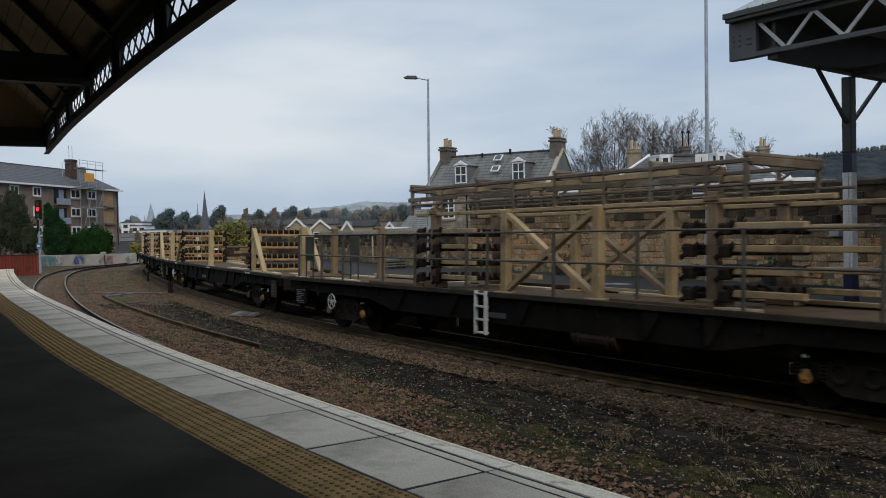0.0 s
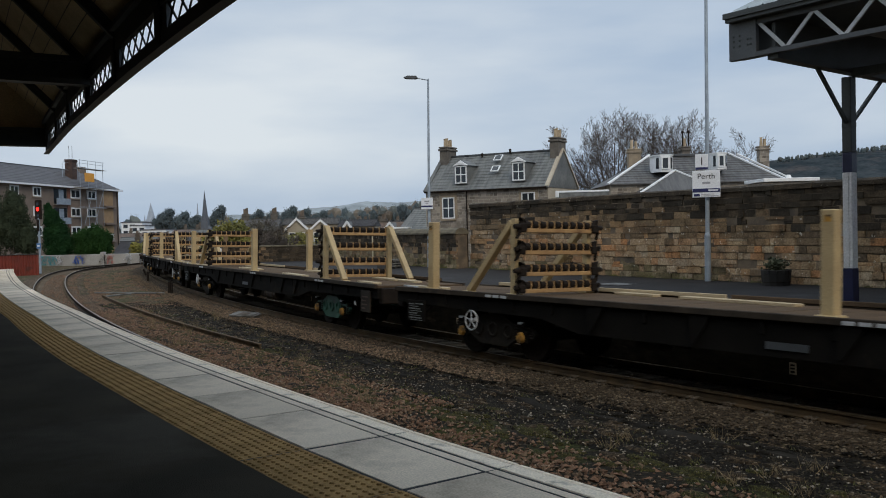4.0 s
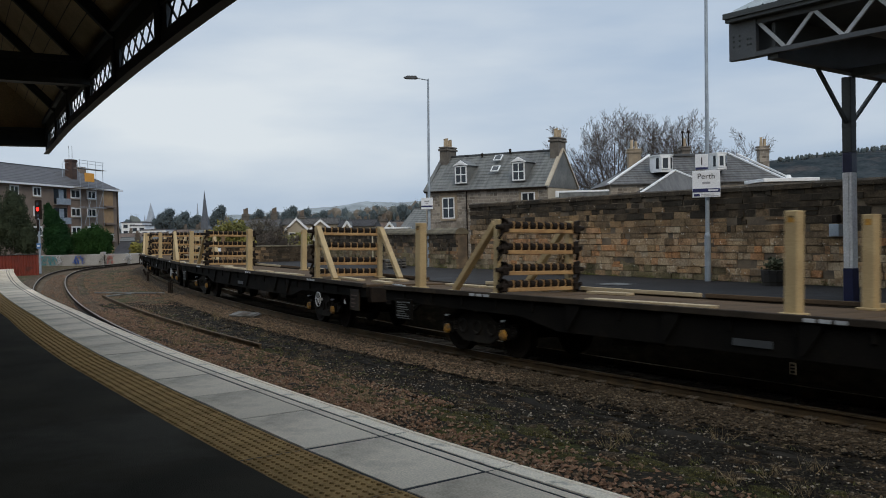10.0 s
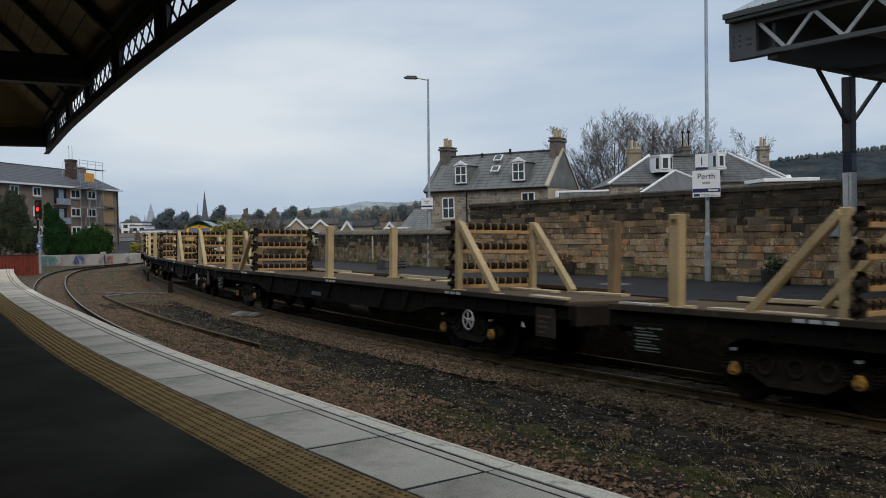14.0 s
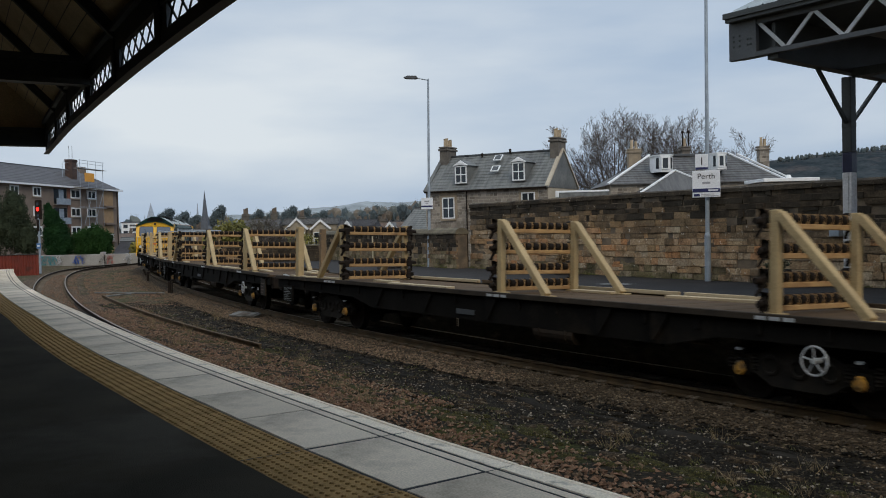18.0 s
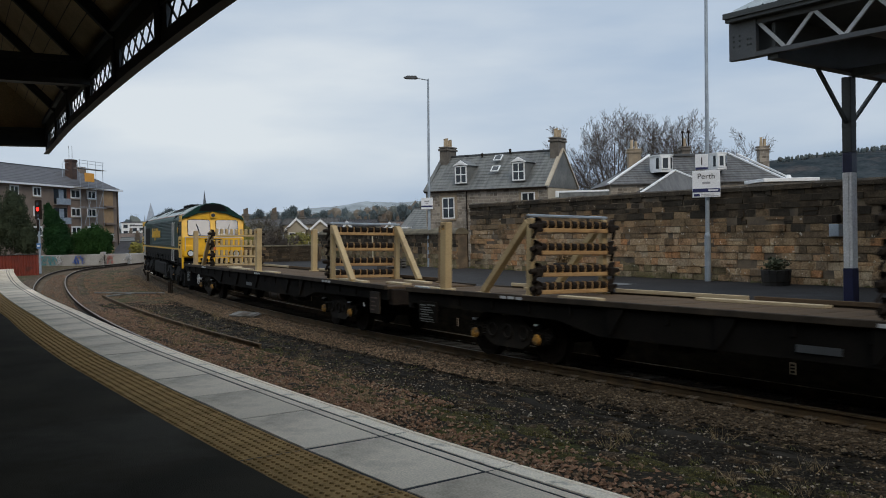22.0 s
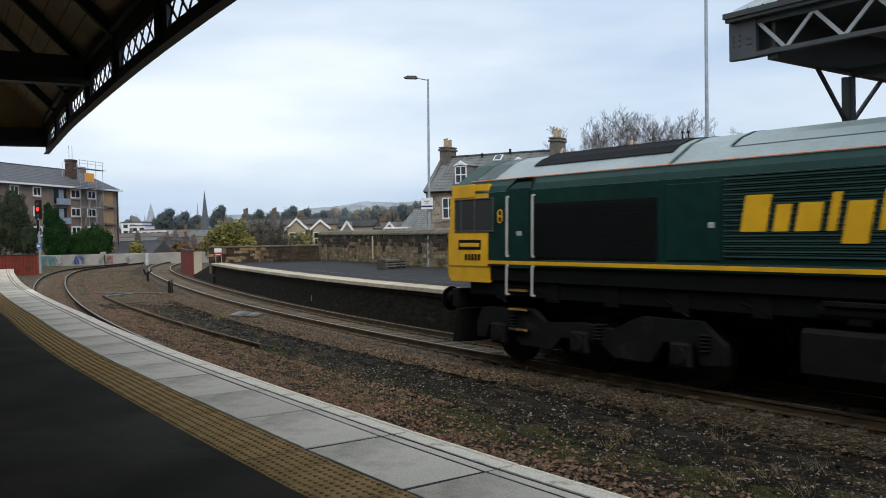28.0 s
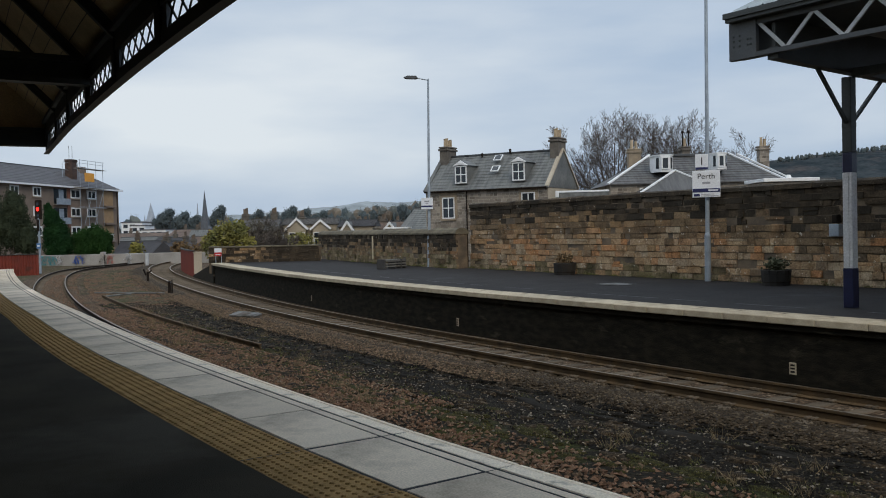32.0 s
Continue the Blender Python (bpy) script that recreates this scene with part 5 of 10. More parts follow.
def make_loco():
    w = thing("diesel_locomotive", Matrix(), "dark green diesel locomotive with yellow cab ends", "locomotive")
    # body between the cabs, and the roof paled by painted sky sheen
    bm = bmesh.new()
    prism(bm, [(-1.32, 1.77), (-1.32, 3.14), (1.32, 3.14), (1.32, 1.77)], -8.9, 8.9)
    body = part("body", bm, LOCO_GREEN, w)
    bm = bmesh.new()
    prism(bm, [(-1.27, 1.5), (-1.27, 1.768), (1.27, 1.768), (1.27, 1.5)], -8.88, 8.88)
    part("sill", bm, LOCO_BLACK, w, "black underframe sill")
    bm = bmesh.new()
    out = full_outline()
    prism(bm, [(-1.322, 3.13)] + [p for p in out if p[1] > 3.13] + [(1.322, 3.13)], -9.7, 9.7)
    roof = part("roof", bm, LOCO_ROOF, w, "grey-green roof, sky sheen put into its pale colour")
    bm = bmesh.new()
    prism(bm, [(-1.324, 3.135), (-1.275, 3.246), (-1.166, 3.366), (1.166, 3.366), (1.275, 3.246), (1.324, 3.135)], -9.68, 9.68)
    part("cantrail", bm, LOCO_GREEN, roof, "dark green band below the roof line")
    for x in (-4.78, 1.43, 6.75):
        bm = bmesh.new()
        prism(bm, [(y * 1.006, z + 0.012) for y, z in out if z > 1.7], x - 0.03, x + 0.03)
        part("roof_seam", bm, LOCO_GREEN, roof)
    for sgn in (-1, 1):
        bm = bmesh.new()
        vs = []
        for x in (-9.6, 9.6):
            vs.append([bm.verts.new((x, sgn * yy, zz)) for yy, zz in ((1.18, 3.361), (1.162, 3.373), (1.157, 3.367), (1.175, 3.354))])
        for j in range(4):
            k = (j + 1) % 4
            bm.faces.new((vs[0][j], vs[1][j], vs[1][k], vs[0][k]))
        o = part("lining", bm, LOCO_ORANGE, roof, "thin orange line along the roof edge")
        o.location = (0, sgn * 0.012, 0.012)
    # roof gear
    for x0, x1, dark in ((-8.2, -5.0, True), (-3.9, -1.5, False), (-1.2, 1.1, False), (2.0, 6.2, True)):
        bm = bmesh.new()
        lift = 0.022 if dark else 0.012
        prism(bm, [(y, z + lift) for y, z in HATCH], x0, x1)
        hatch = part("roof_hatch", bm, LOCO_BLACK if dark else LOCO_ROOF, roof, "black roof grille" if dark else "")
        bm = bmesh.new()
        for k in range(int((x1 - x0) / 0.16) if dark else 0):
            prism(bm, [(y * 0.97, z + 0.034) for y, z in HATCH], x0 + 0.06 + k * 0.16, x0 + 0.10 + k * 0.16)
        for x in (x0, x1) if not dark else ():
            prism(bm, [(y, z + 0.02) for y, z in HATCH], x - 0.03, x + 0.03)
        part("hatch_ribs", bm, LOCO_BLACK, hatch)
    bm = bmesh.new()
    for x in (2.6, 3.4, 4.6):
        box(bm, x, x + 0.6, -0.35, 0.35, 3.86, 3.98, 0.03)
    part("exhaust", bm, LOCO_BLACK, roof, "sooty exhaust box")
    for sgn in (-1, 1):
        yo = sgn * 1.32
        def on_side(bm, x0, x1, z0, z1, t, bev=0.004):
            box(bm, x0, x1, min(yo, yo + sgn * t), max(yo, yo + sgn * t), z0, z1, bev)
        # horizontal louvres in two banks
        for x0, x1 in ((-3.66, 1.34), (1.52, 6.68)):
            bm = bmesh.new()
            for k in range(16):
                z = 1.98 + k * 0.072
                vs = [bm.verts.new((x, yo + sgn * t, zz)) for x in (x0, x1) for t, zz in ((0.0, z), (0.032, z + 0.008), (0.0, z + 0.062))]
                bm.faces.new((vs[0], vs[1], vs[4], vs[3]))
                bm.faces.new((vs[1], vs[2], vs[5], vs[4]))
            part("louvre_bank", bm, LOCO_GREEN, body, "ribbed green side louvres")
            # pale strips paint the highlights along the louvre edges
            bm = bmesh.new()
            for k in range(16):
                z = 1.98 + k * 0.072
                on_side(bm, x0, x1, z + 0.052, z + 0.060, 0.03, 0)
            part("louvre_edge", bm, LOCO_PALE_LINE, body)
        # dark radiator grilles by the tail cab
        bm = bmesh.new()
        on_side(bm, -7.62, -4.86, 1.9, 2.88, 0.006)
        part("grille_frame", bm, LOCO_BLACK, body)
        for x0, x1 in ((-7.58, -6.33), (-6.24, -4.9)):
            bm = bmesh.new()
            on_side(bm, x0, x1, 1.93, 2.85, 0.012)
            g = part("radiator_grille", bm, LOCO_BLACK, body, "black mesh radiator grille")
            bm = bmesh.new()
            for k in range(13):
                on_side(bm, x0 + 0.03, x1 - 0.03, 1.96 + k * 0.067, 1.97 + k * 0.067, 0.016, 0)
            part("grille_bar", bm, LOCO_BLACK, g)
        # engine-room door
        bm = bmesh.new()
        on_side(bm, -4.68, -3.74, 1.93, 3.06, 0.015, 0.008)
        part("side_door", bm, LOCO_GREEN, body)
        bm = bmesh.new()
        on_side(bm, -3.92, -3.82, 2.40, 2.48, 0.022)
        part("notice", bm, WHITE_STEEL, body)
        # waist stripe over the sill
        bm = bmesh.new()
        on_side(bm, -9.0, 9.0, 1.80, 1.865, 0.012, 0.002)
        part("stripe", bm, LOCO_YELLOW, body, "yellow stripe along the sill")
        bm = bmesh.new()
        on_side(bm, -7.4, 8.0, 1.866, 1.895, 0.009, 0.002)
        part("stripe_shadow_line", bm, LOCO_PALE_LINE, body)
        # a row of plain yellow blocks
        for x0, bw, z0, z1 in block_outlines():
            bm = bmesh.new()
            lean = 0.18
            prism(bm, [(x0 + lean * (z0 - 2.34), z0), (x0 + bw + lean * (z0 - 2.34), z0), (x0 + bw + lean * (z1 - 2.34), z1), (x0 + lean * (z1 - 2.34), z1)], yo - sgn * 0.005, yo + sgn * 0.036, "y")
            part("yellow_block", bm, LOCO_YELLOW, body, "plain bold yellow block across the louvres")
        for end in (-1, 1):
            cab_side(w, yo, sgn, end)
    # underframe, tank, battery boxes
    bm = bmesh.new()
    box(bm, -9.6, 9.6, -1.2, 1.2, 1.2, 1.68, 0.02)
    box(bm, -9.9, 9.9, -0.9, 0.9, 1.0, 1.3, 0.02)
    part("underframe", bm, LOCO_BLACK, w)
    bm = bmesh.new()
    prism(bm, [(-1.28, 1.02), (-1.2, 1.08), (1.2, 1.08), (1.28, 1.02), (1.28, 0.5), (0.95, 0.3), (-0.95, 0.3), (-1.28, 0.5)], -2.5, 2.6)
    box(bm, 2.66, 3.5, -1.28, 1.28, 0.34, 1.06, 0.03)
    tank = part("fuel_tank", bm, LOCO_GREY, w, "grey underslung fuel tank")
    for x in (-2.3, 0.0):
        for y in (-1.3, 1.3):
            bm = bmesh.new()
            tube(bm, (x, y * 0.86, 1.32), (x + 1.3, y * 0.86, 1.32), 0.13, n=14)
            box(bm, x + 0.1, x + 1.2, y * 0.9 - 0.12, y * 0.9 + 0.12, 1.38, 1.45, 0.01)
            part("air_reservoir", bm, LOCO_GREY, w)
    for k in range(14):
        bm = bmesh.new()
        x = -9.0 + k * 1.38
        tube(bm, (x, -1.18, 1.35), (x + 0.5, -1.2, 1.1 + 0.1 * (k % 3)), 0.03, n=6)
        box(bm, x + 0.2, x + 0.5, -1.22, -1.1, 1.15, 1.5, 0.01)
        part("pipework", bm, LOCO_BLACK, w)
    for x in (-6.55, 6.55):
        loco_bogie(w, x)
    for end in (-1, 1):
        cab_front(w, end)
    VEHICLES.append((w, -64.73, 6.55))
    return w


def block_outlines():
    """Plain slanted blocks in a row, tall and low, some hung below the line: (x, width, bottom, top)."""
    out, x = [], -3.38
    for w, low, high in ((0.40, 0, 1), (0.22, 0, 0.72), (0.34, 0, 0.74), (0.12, 0, 0.98), (0.34, -0.32, 0.74), (0.36, 0, 1), (0.24, 0, 0.92), (0.12, 0, 1), (0.12, 0, 0.98), (0.36, 0, 0.74), (0.34, 0, 0.74), (0.22, 0, 0.72)):
        out.append((x, w, 2.34 + 0.5 * low, 2.34 + 0.5 * high))
        x += w + 0.105
    return out


def cab_side(w, yo, sgn, end):
    """Yellow corner panel, sliding window, door, handrails and steps of one cab side."""
    shift = -0.86 if end > 0 else 0.0
    def on_side(bm, x0, x1, z0, z1, t, bev=0.004):
        a, b = sorted((x0 * end, x1 * end))
        box(bm, a, b, min(yo, yo + sgn * t), max(yo, yo + sgn * t), z0, z1, bev)
    bm = bmesh.new()
    on_side(bm, 8.9, 10.12, 1.75, 2.37, 0.014)
    on_side(bm, 9.3, 10.02, 3.06, 3.31, 0.014)
    on_side(bm, 9.92, 10.08, 2.3, 3.1, 0.012)
    part("cab_side_panel", bm, LOCO_YELLOW, w, "yellow cab corner panel")
    bm = bmesh.new()
    on_side(bm, 8.76, 9.92, 2.42, 3.02, 0.012, 0.02)
    win = part("cab_window", bm, CAB_GLASS, w, "grey sliding cab window")
    bm = bmesh.new()
    for x in (8.75, 9.3, 9.72):
        on_side(bm, x - 0.014, x + 0.014, 2.4, 3.02, 0.022)
    on_side(bm, 8.74, 9.93, 2.4, 2.425, 0.022)
    on_side(bm, 8.74, 9.93, 3.015, 3.035, 0.022)
    part("window_frame", bm, GREY_STEEL, win, "thin grey window frame")
    bm = bmesh.new()
    on_side(bm, 9.1, 9.8, 2.06, 2.25, 0.02)
    part("plate", bm, LOCO_BLACK, w, "small black plate with yellow marks")
    bm = bmesh.new()
    for k in range(5):
        on_side(bm, 9.12 + k * 0.1, 9.19 + k * 0.1, 1.86, 1.98, 0.02, 0)
    part("plate_marks", bm, LOCO_BLACK, w)
    bm = bmesh.new()
    on_side(bm, 9.15, 9.75, 2.12, 2.19, 0.026, 0)
    part("name_bar", bm, LOCO_YELLOW, w, "dull yellow bar on the plate")
    bm = bmesh.new()
    on_side(bm, 7.74 + shift, 8.34 + shift, 1.74, 3.16, 0.01, 0.012)
    on_side(bm, 7.9 + shift, 8.1 + shift, 2.15, 2.6, 0.02)
    part("cab_door", bm, LOCO_GREEN, w, "recessed green cab door")
    bm = bmesh.new()
    on_side(bm, 7.93 + shift, 8.07 + shift, 2.32, 2.40, 0.026)
    part("notice", bm, WHITE_STEEL, w)
    bm = bmesh.new()
    for x in (7.62 + shift, 8.31 + shift):
        a = x * end
        tube(bm, (a, yo + sgn * 0.05, 1.95), (a, yo + sgn * 0.05, 3.03), 0.022, n=8)
        tube(bm, (a, yo + sgn * 0.05, 1.26), (a, yo + sgn * 0.05, 1.78), 0.022, n=8)
        for z in (1.95, 3.03, 1.26, 1.78):
            tube(bm, (a, yo + sgn * 0.05, z), (a, yo - sgn * 0.02, z), 0.02, n=6)
    part("handrail", bm, WHITE_STEEL, w, "white tubular door handrails")
    for z in (0.62, 0.98, 1.32):
        bm = bmesh.new()
        a, b = sorted(((7.72 + shift) * end, (8.34 + shift) * end))
        y0, y1 = sorted((yo - sgn * 0.22, yo + sgn * 0.02))
        box(bm, a + 0.06, b - 0.06, y0, y1, z, z + 0.04, 0.008)
        st = part("step", bm, LOCO_BLACK, w)
        bm = bmesh.new()
        y0, y1 = sorted((yo + sgn * 0.02, yo + sgn * 0.03))
        box(bm, a + 0.06, b - 0.06, y0, y1, z, z + 0.04)
        part("step_edge", bm, YELLOW_BRIGHT, st)
    bm = bmesh.new()
    x = (8.05 + shift) * end
    tube(bm, (x - 0.34, yo * 0.985, 3.14), (x - 0.12, yo * 0.93, 3.34), 0.03, n=6)
    tube(bm, (x - 0.12, yo * 0.93, 3.34), (x + 0.3, yo * 0.93, 3.34), 0.03, n=6)
    tube(bm, (x + 0.3, yo * 0.93, 3.34), (x + 0.36, yo * 0.985, 3.14), 0.03, n=6)
    part("rain_gutter", bm, LOCO_BLACK, w)
    bm = bmesh.new()
    ring(bm, (8.55 * end, yo + sgn * 0.012, 2.62), (0, 1, 0), 0.06, 0.012, 16, 6)
    ring(bm, (8.55 * end, yo + sgn * 0.012, 2.74), (0, 1, 0), 0.06, 0.012, 16, 6)
    box(bm, 8.55 * end - 0.07, 8.55 * end + 0.07, yo - 0.016, yo + 0.016, 2.66, 2.70)
    part("emblem", bm, LOCO_YELLOW, w)


def rounded(bm, m, y0, y1, z0, z1, x0, x1, r=0.09):
    """A slab with rounded corners standing across the nose."""
    pts = []
    for cy, cz, a0 in ((y1 - r, z1 - r, 0), (y0 + r, z1 - r, 90), (y0 + r, z0 + r, 180), (y1 - r, z0 + r, 270)):
        for k in range(5):
            a = radians(a0 + 22.5 * k)
            pts.append((cy + r * math.cos(a), cz + r * math.sin(a)))
    lo = [bm.verts.new(m @ Vector((x0, y, z))) for y, z in pts]
    hi = [bm.verts.new(m @ Vector((x1, y, z))) for y, z in pts]
    for i in range(len(pts)):
        j = (i + 1) % len(pts)
        bm.faces.new((lo[i], lo[j], hi[j], hi[i]))
    bm.faces.new(lo)
    bm.faces.new(hi)
    bmesh.ops.recalc_face_normals(bm, faces=bm.faces[:])


# the blue base colour paints reflected sky into the glass
WINDSCREEN = glass("sky_tinted_windscreen", (0.09, 0.115, 0.155))


def cab_front(w, end):
    """The yellow nose: raked face, two windows, lights, buffers and coupling."""
    bm = bmesh.new()
    face = [(8.9, 1.45), (10.05, 1.45), (10.16, 1.6), (10.16, 2.35), (9.92, 3.22), (9.70, 3.30), (8.9, 3.30)]
    lo, hi = prism(bm, [(x * end, z) for x, z in face], -1.315, 1.315, "y")
    cab = part("cab", bm, LOCO_YELLOW, w, "bright yellow cab front")
    # roof brow in dark green with a shallow ridge
    bm = bmesh.new()
    out = full_outline()
    top = [p for p in out if p[1] > 3.2]
    prism(bm, [(-1.325, 3.16)] + top + [(1.325, 3.16)], 8.95 * end, 9.55 * end)
    brow = [(y * 1.0, z) for y, z in top]
    prism(bm, [(-1.33, 3.12), (-1.31, 3.26)] + [(y, z + 0.006) for y, z in brow if abs(y) < 1.2] + [(1.31, 3.26), (1.33, 3.12), (1.22, 3.2), (0.6, 3.42), (0.0, 3.5), (-0.6, 3.42), (-1.22, 3.2)], 9.55 * end, 10.06 * end)
    part("brow", bm, LOCO_GREEN, cab, "dark green peaked roof brow")
    bm = bmesh.new()
    prism(bm, [(-0.62, 3.52), (0.62, 3.52), (0.5, 3.72), (0.28, 3.82), (-0.28, 3.82), (-0.5, 3.72)], 10.05 * end, 10.075 * end)
    part("horn_recess", bm, LOCO_BLACK, cab, "black horn recess in the brow")
    bm = bmesh.new()
    tube(bm, (10.3 * end, -0.72, 1.8), (10.3 * end, -0.72, 2.0), 0.05, 0.012, 8)
    box(bm, min(10.16 * end, 10.3 * end), max(10.16 * end, 10.3 * end), -0.75, -0.69, 1.78, 1.82)
    part("lamp_bracket", bm, WHITE_STEEL, cab, "white lamp bracket")
    bm = bmesh.new()
    prism(bm, [(-1.24, 3.14), (-0.6, 3.42), (0, 3.5), (0.6, 3.42), (1.24, 3.14)], 9.6 * end, 9.95 * end)
    part("upper_face", bm, LOCO_YELLOW, cab)
    rake = math.degrees(math.atan2(0.24, 0.87))
    m = pose(10.04 * end, 0, 2.78, 0, -rake * end, 0)
    for sgn in (-1, 1):
        bm = bmesh.new()
        rounded(bm, m, min(sgn * 0.115, sgn * 1.095), max(sgn * 0.115, sgn * 1.095), -0.385, 0.375, -0.03, 0.03, 0.11)
        part("windscreen_frame", bm, LOCO_BLACK, cab)
        bm = bmesh.new()
        rounded(bm, m, min(sgn * 0.14, sgn * 1.07), max(sgn * 0.14, sgn * 1.07), -0.36, 0.35, -0.037, 0.037)
        part("windscreen", bm, WINDSCREEN, cab, "windscreen glass, sky reflection tinted into its colour")
        bm = bmesh.new()
        beam(bm, m @ Vector((0.06 * end, sgn * 0.55, -0.33)), m @ Vector((0.06 * end, sgn * 0.72, 0.15)), 0.02, 0.02)
        part("wiper", bm, LOCO_BLACK, cab)
        x = 10.19 * end
        bm = bmesh.new()
        box(bm, min(10.1 * end, 10.28 * end), max(10.1 * end, 10.28 * end), sgn * 0.98 - 0.26, sgn * 0.98 + 0.26, 1.5, 2.0, 0.03)
        part("light_box", bm, LOCO_YELLOW, cab)
        bm = bmesh.new()
        tube(bm, (10.26 * end, sgn * 0.98, 1.66), (10.31 * end, sgn * 0.98, 1.66), 0.115, n=20)
        part("headlight", bm, HEADLIGHT, cab, "round headlight lens")
        bm = bmesh.new()
        ring(bm, (10.3 * end, sgn * 0.98, 1.66), (1, 0, 0), 0.125, 0.02, 20, 6)
        tube(bm, (10.26 * end, sgn * 0.74, 1.7), (10.31 * end, sgn * 0.74, 1.7), 0.075, n=14)
        part("tail_lamp", bm, LOCO_BLACK, cab)
        # front handrail
        bm = bmesh.new()
        tube(bm, (10.27 * end, sgn * 1.2, 1.75), (10.27 * end, sgn * 1.2, 2.36), 0.016, n=6)
        tube(bm, (10.27 * end, sgn * 1.2, 2.36), (10.27 * end, 0, 2.36), 0.016, n=6)
        part("handrail", bm, WHITE_STEEL, cab)
        bm = bmesh.new()
        tube(bm, (10.0 * end, sgn * 0.87, 1.06), (10.45 * end, sgn * 0.87, 1.06), 0.1, n=14)
        tube(bm, (10.45 * end, sgn * 0.87, 1.06), (10.62 * end, sgn * 0.87, 1.06), 0.16, n=14)
        tube(bm, (10.62 * end, sgn * 0.87, 1.06), (10.67 * end, sgn * 0.87, 1.06), 0.25, 0.24, n=20)
        part("buffer", bm, LOCO_BLACK, w)
    bm = bmesh.new()
    box(bm, min(10.1 * end, 10.24 * end), max(10.1 * end, 10.24 * end), -0.12, 0.12, 1.8, 1.98, 0.02)
    part("jumper_socket", bm, LOCO_ORANGE, cab, "orange jumper socket")
    bm = bmesh.new()
    tube(bm, (9.98 * end, 0, 3.34), (10.08 * end, 0, 3.34), 0.13, n=18)
    part("top_light_housing", bm, LOCO_YELLOW, cab)
    bm = bmesh.new()
    tube(bm, (10.07 * end, 0, 3.34), (10.1 * end, 0, 3.34), 0.085, n=16)
    part("top_light", bm, GLASS, cab)
    bm = bmesh.new()
    box(bm, min(10.15 * end, 10.2 * end), max(10.15 * end, 10.2 * end), -0.36, 0.36, 2.14, 2.3, 0.01)
    sign = part("nose_plate", bm, LOCO_BLACK, cab, "black nose plate with yellow marks")
    bm = bmesh.new()
    box(bm, min(10.2 * end, 10.206 * end), max(10.2 * end, 10.206 * end), -0.3, 0.3, 2.19, 2.25)
    part("plate_mark", bm, LOCO_YELLOW, sign)
    bm = bmesh.new()
    box(bm, min(9.9 * end, 10.12 * end), max(9.9 * end, 10.12 * end), -1.25, 1.25, 0.92, 1.3, 0.03)
    tube(bm, (10.0 * end, 0, 1.05), (10.6 * end, 0, 1.02), 0.06, n=10)
    for y in (-0.45, -0.3, 0.3, 0.45):
        tube(bm, (10.1 * end, y, 1.2), (10.3 * end, y, 0.8), 0.03, n=8)
    part("buffer_beam", bm, LOCO_BLACK, w)
    for sgn in (-1, 1) if end > 0 else ():
        bm = bmesh.new()
        box(bm, min(9.96 * end, 10.1 * end), max(9.96 * end, 10.1 * end), sgn * 1.27 - 0.045, sgn * 1.27 + 0.045, 1.0, 1.5, 0.02)
        part("corner_skirt", bm, LOCO_YELLOW, cab)
    bm = bmesh.new()
    box(bm, min(9.95 * end, 10.14 * end), max(9.95 * end, 10.14 * end), -0.72, 0.72, 1.27, 1.5, 0.02)
    apron = part("apron", bm, LOCO_YELLOW, cab, "yellow panel above the buffer beam")
    for y in (-0.5, -0.28, 0.28, 0.5):
        bm = bmesh.new()
        tube(bm, (10.13 * end, y, 1.42), (10.26 * end, y * 0.9, 1.36), 0.05, n=8)
        tube(bm, (10.26 * end, y * 0.9, 1.36), (10.3 * end, y * 0.8, 1.1), 0.03, n=8)
        part("air_hose", bm, LOCO_BLACK, apron, "black rubber brake hose")
    bm = bmesh.new()
    prism(bm, [(9.9 * end, 0.25), (10.15 * end, 0.25), (10.05 * end, 0.75), (9.9 * end, 0.9)], -1.2, 1.2, "y")
    part("snow_plough", bm, LOCO_BLACK, w)


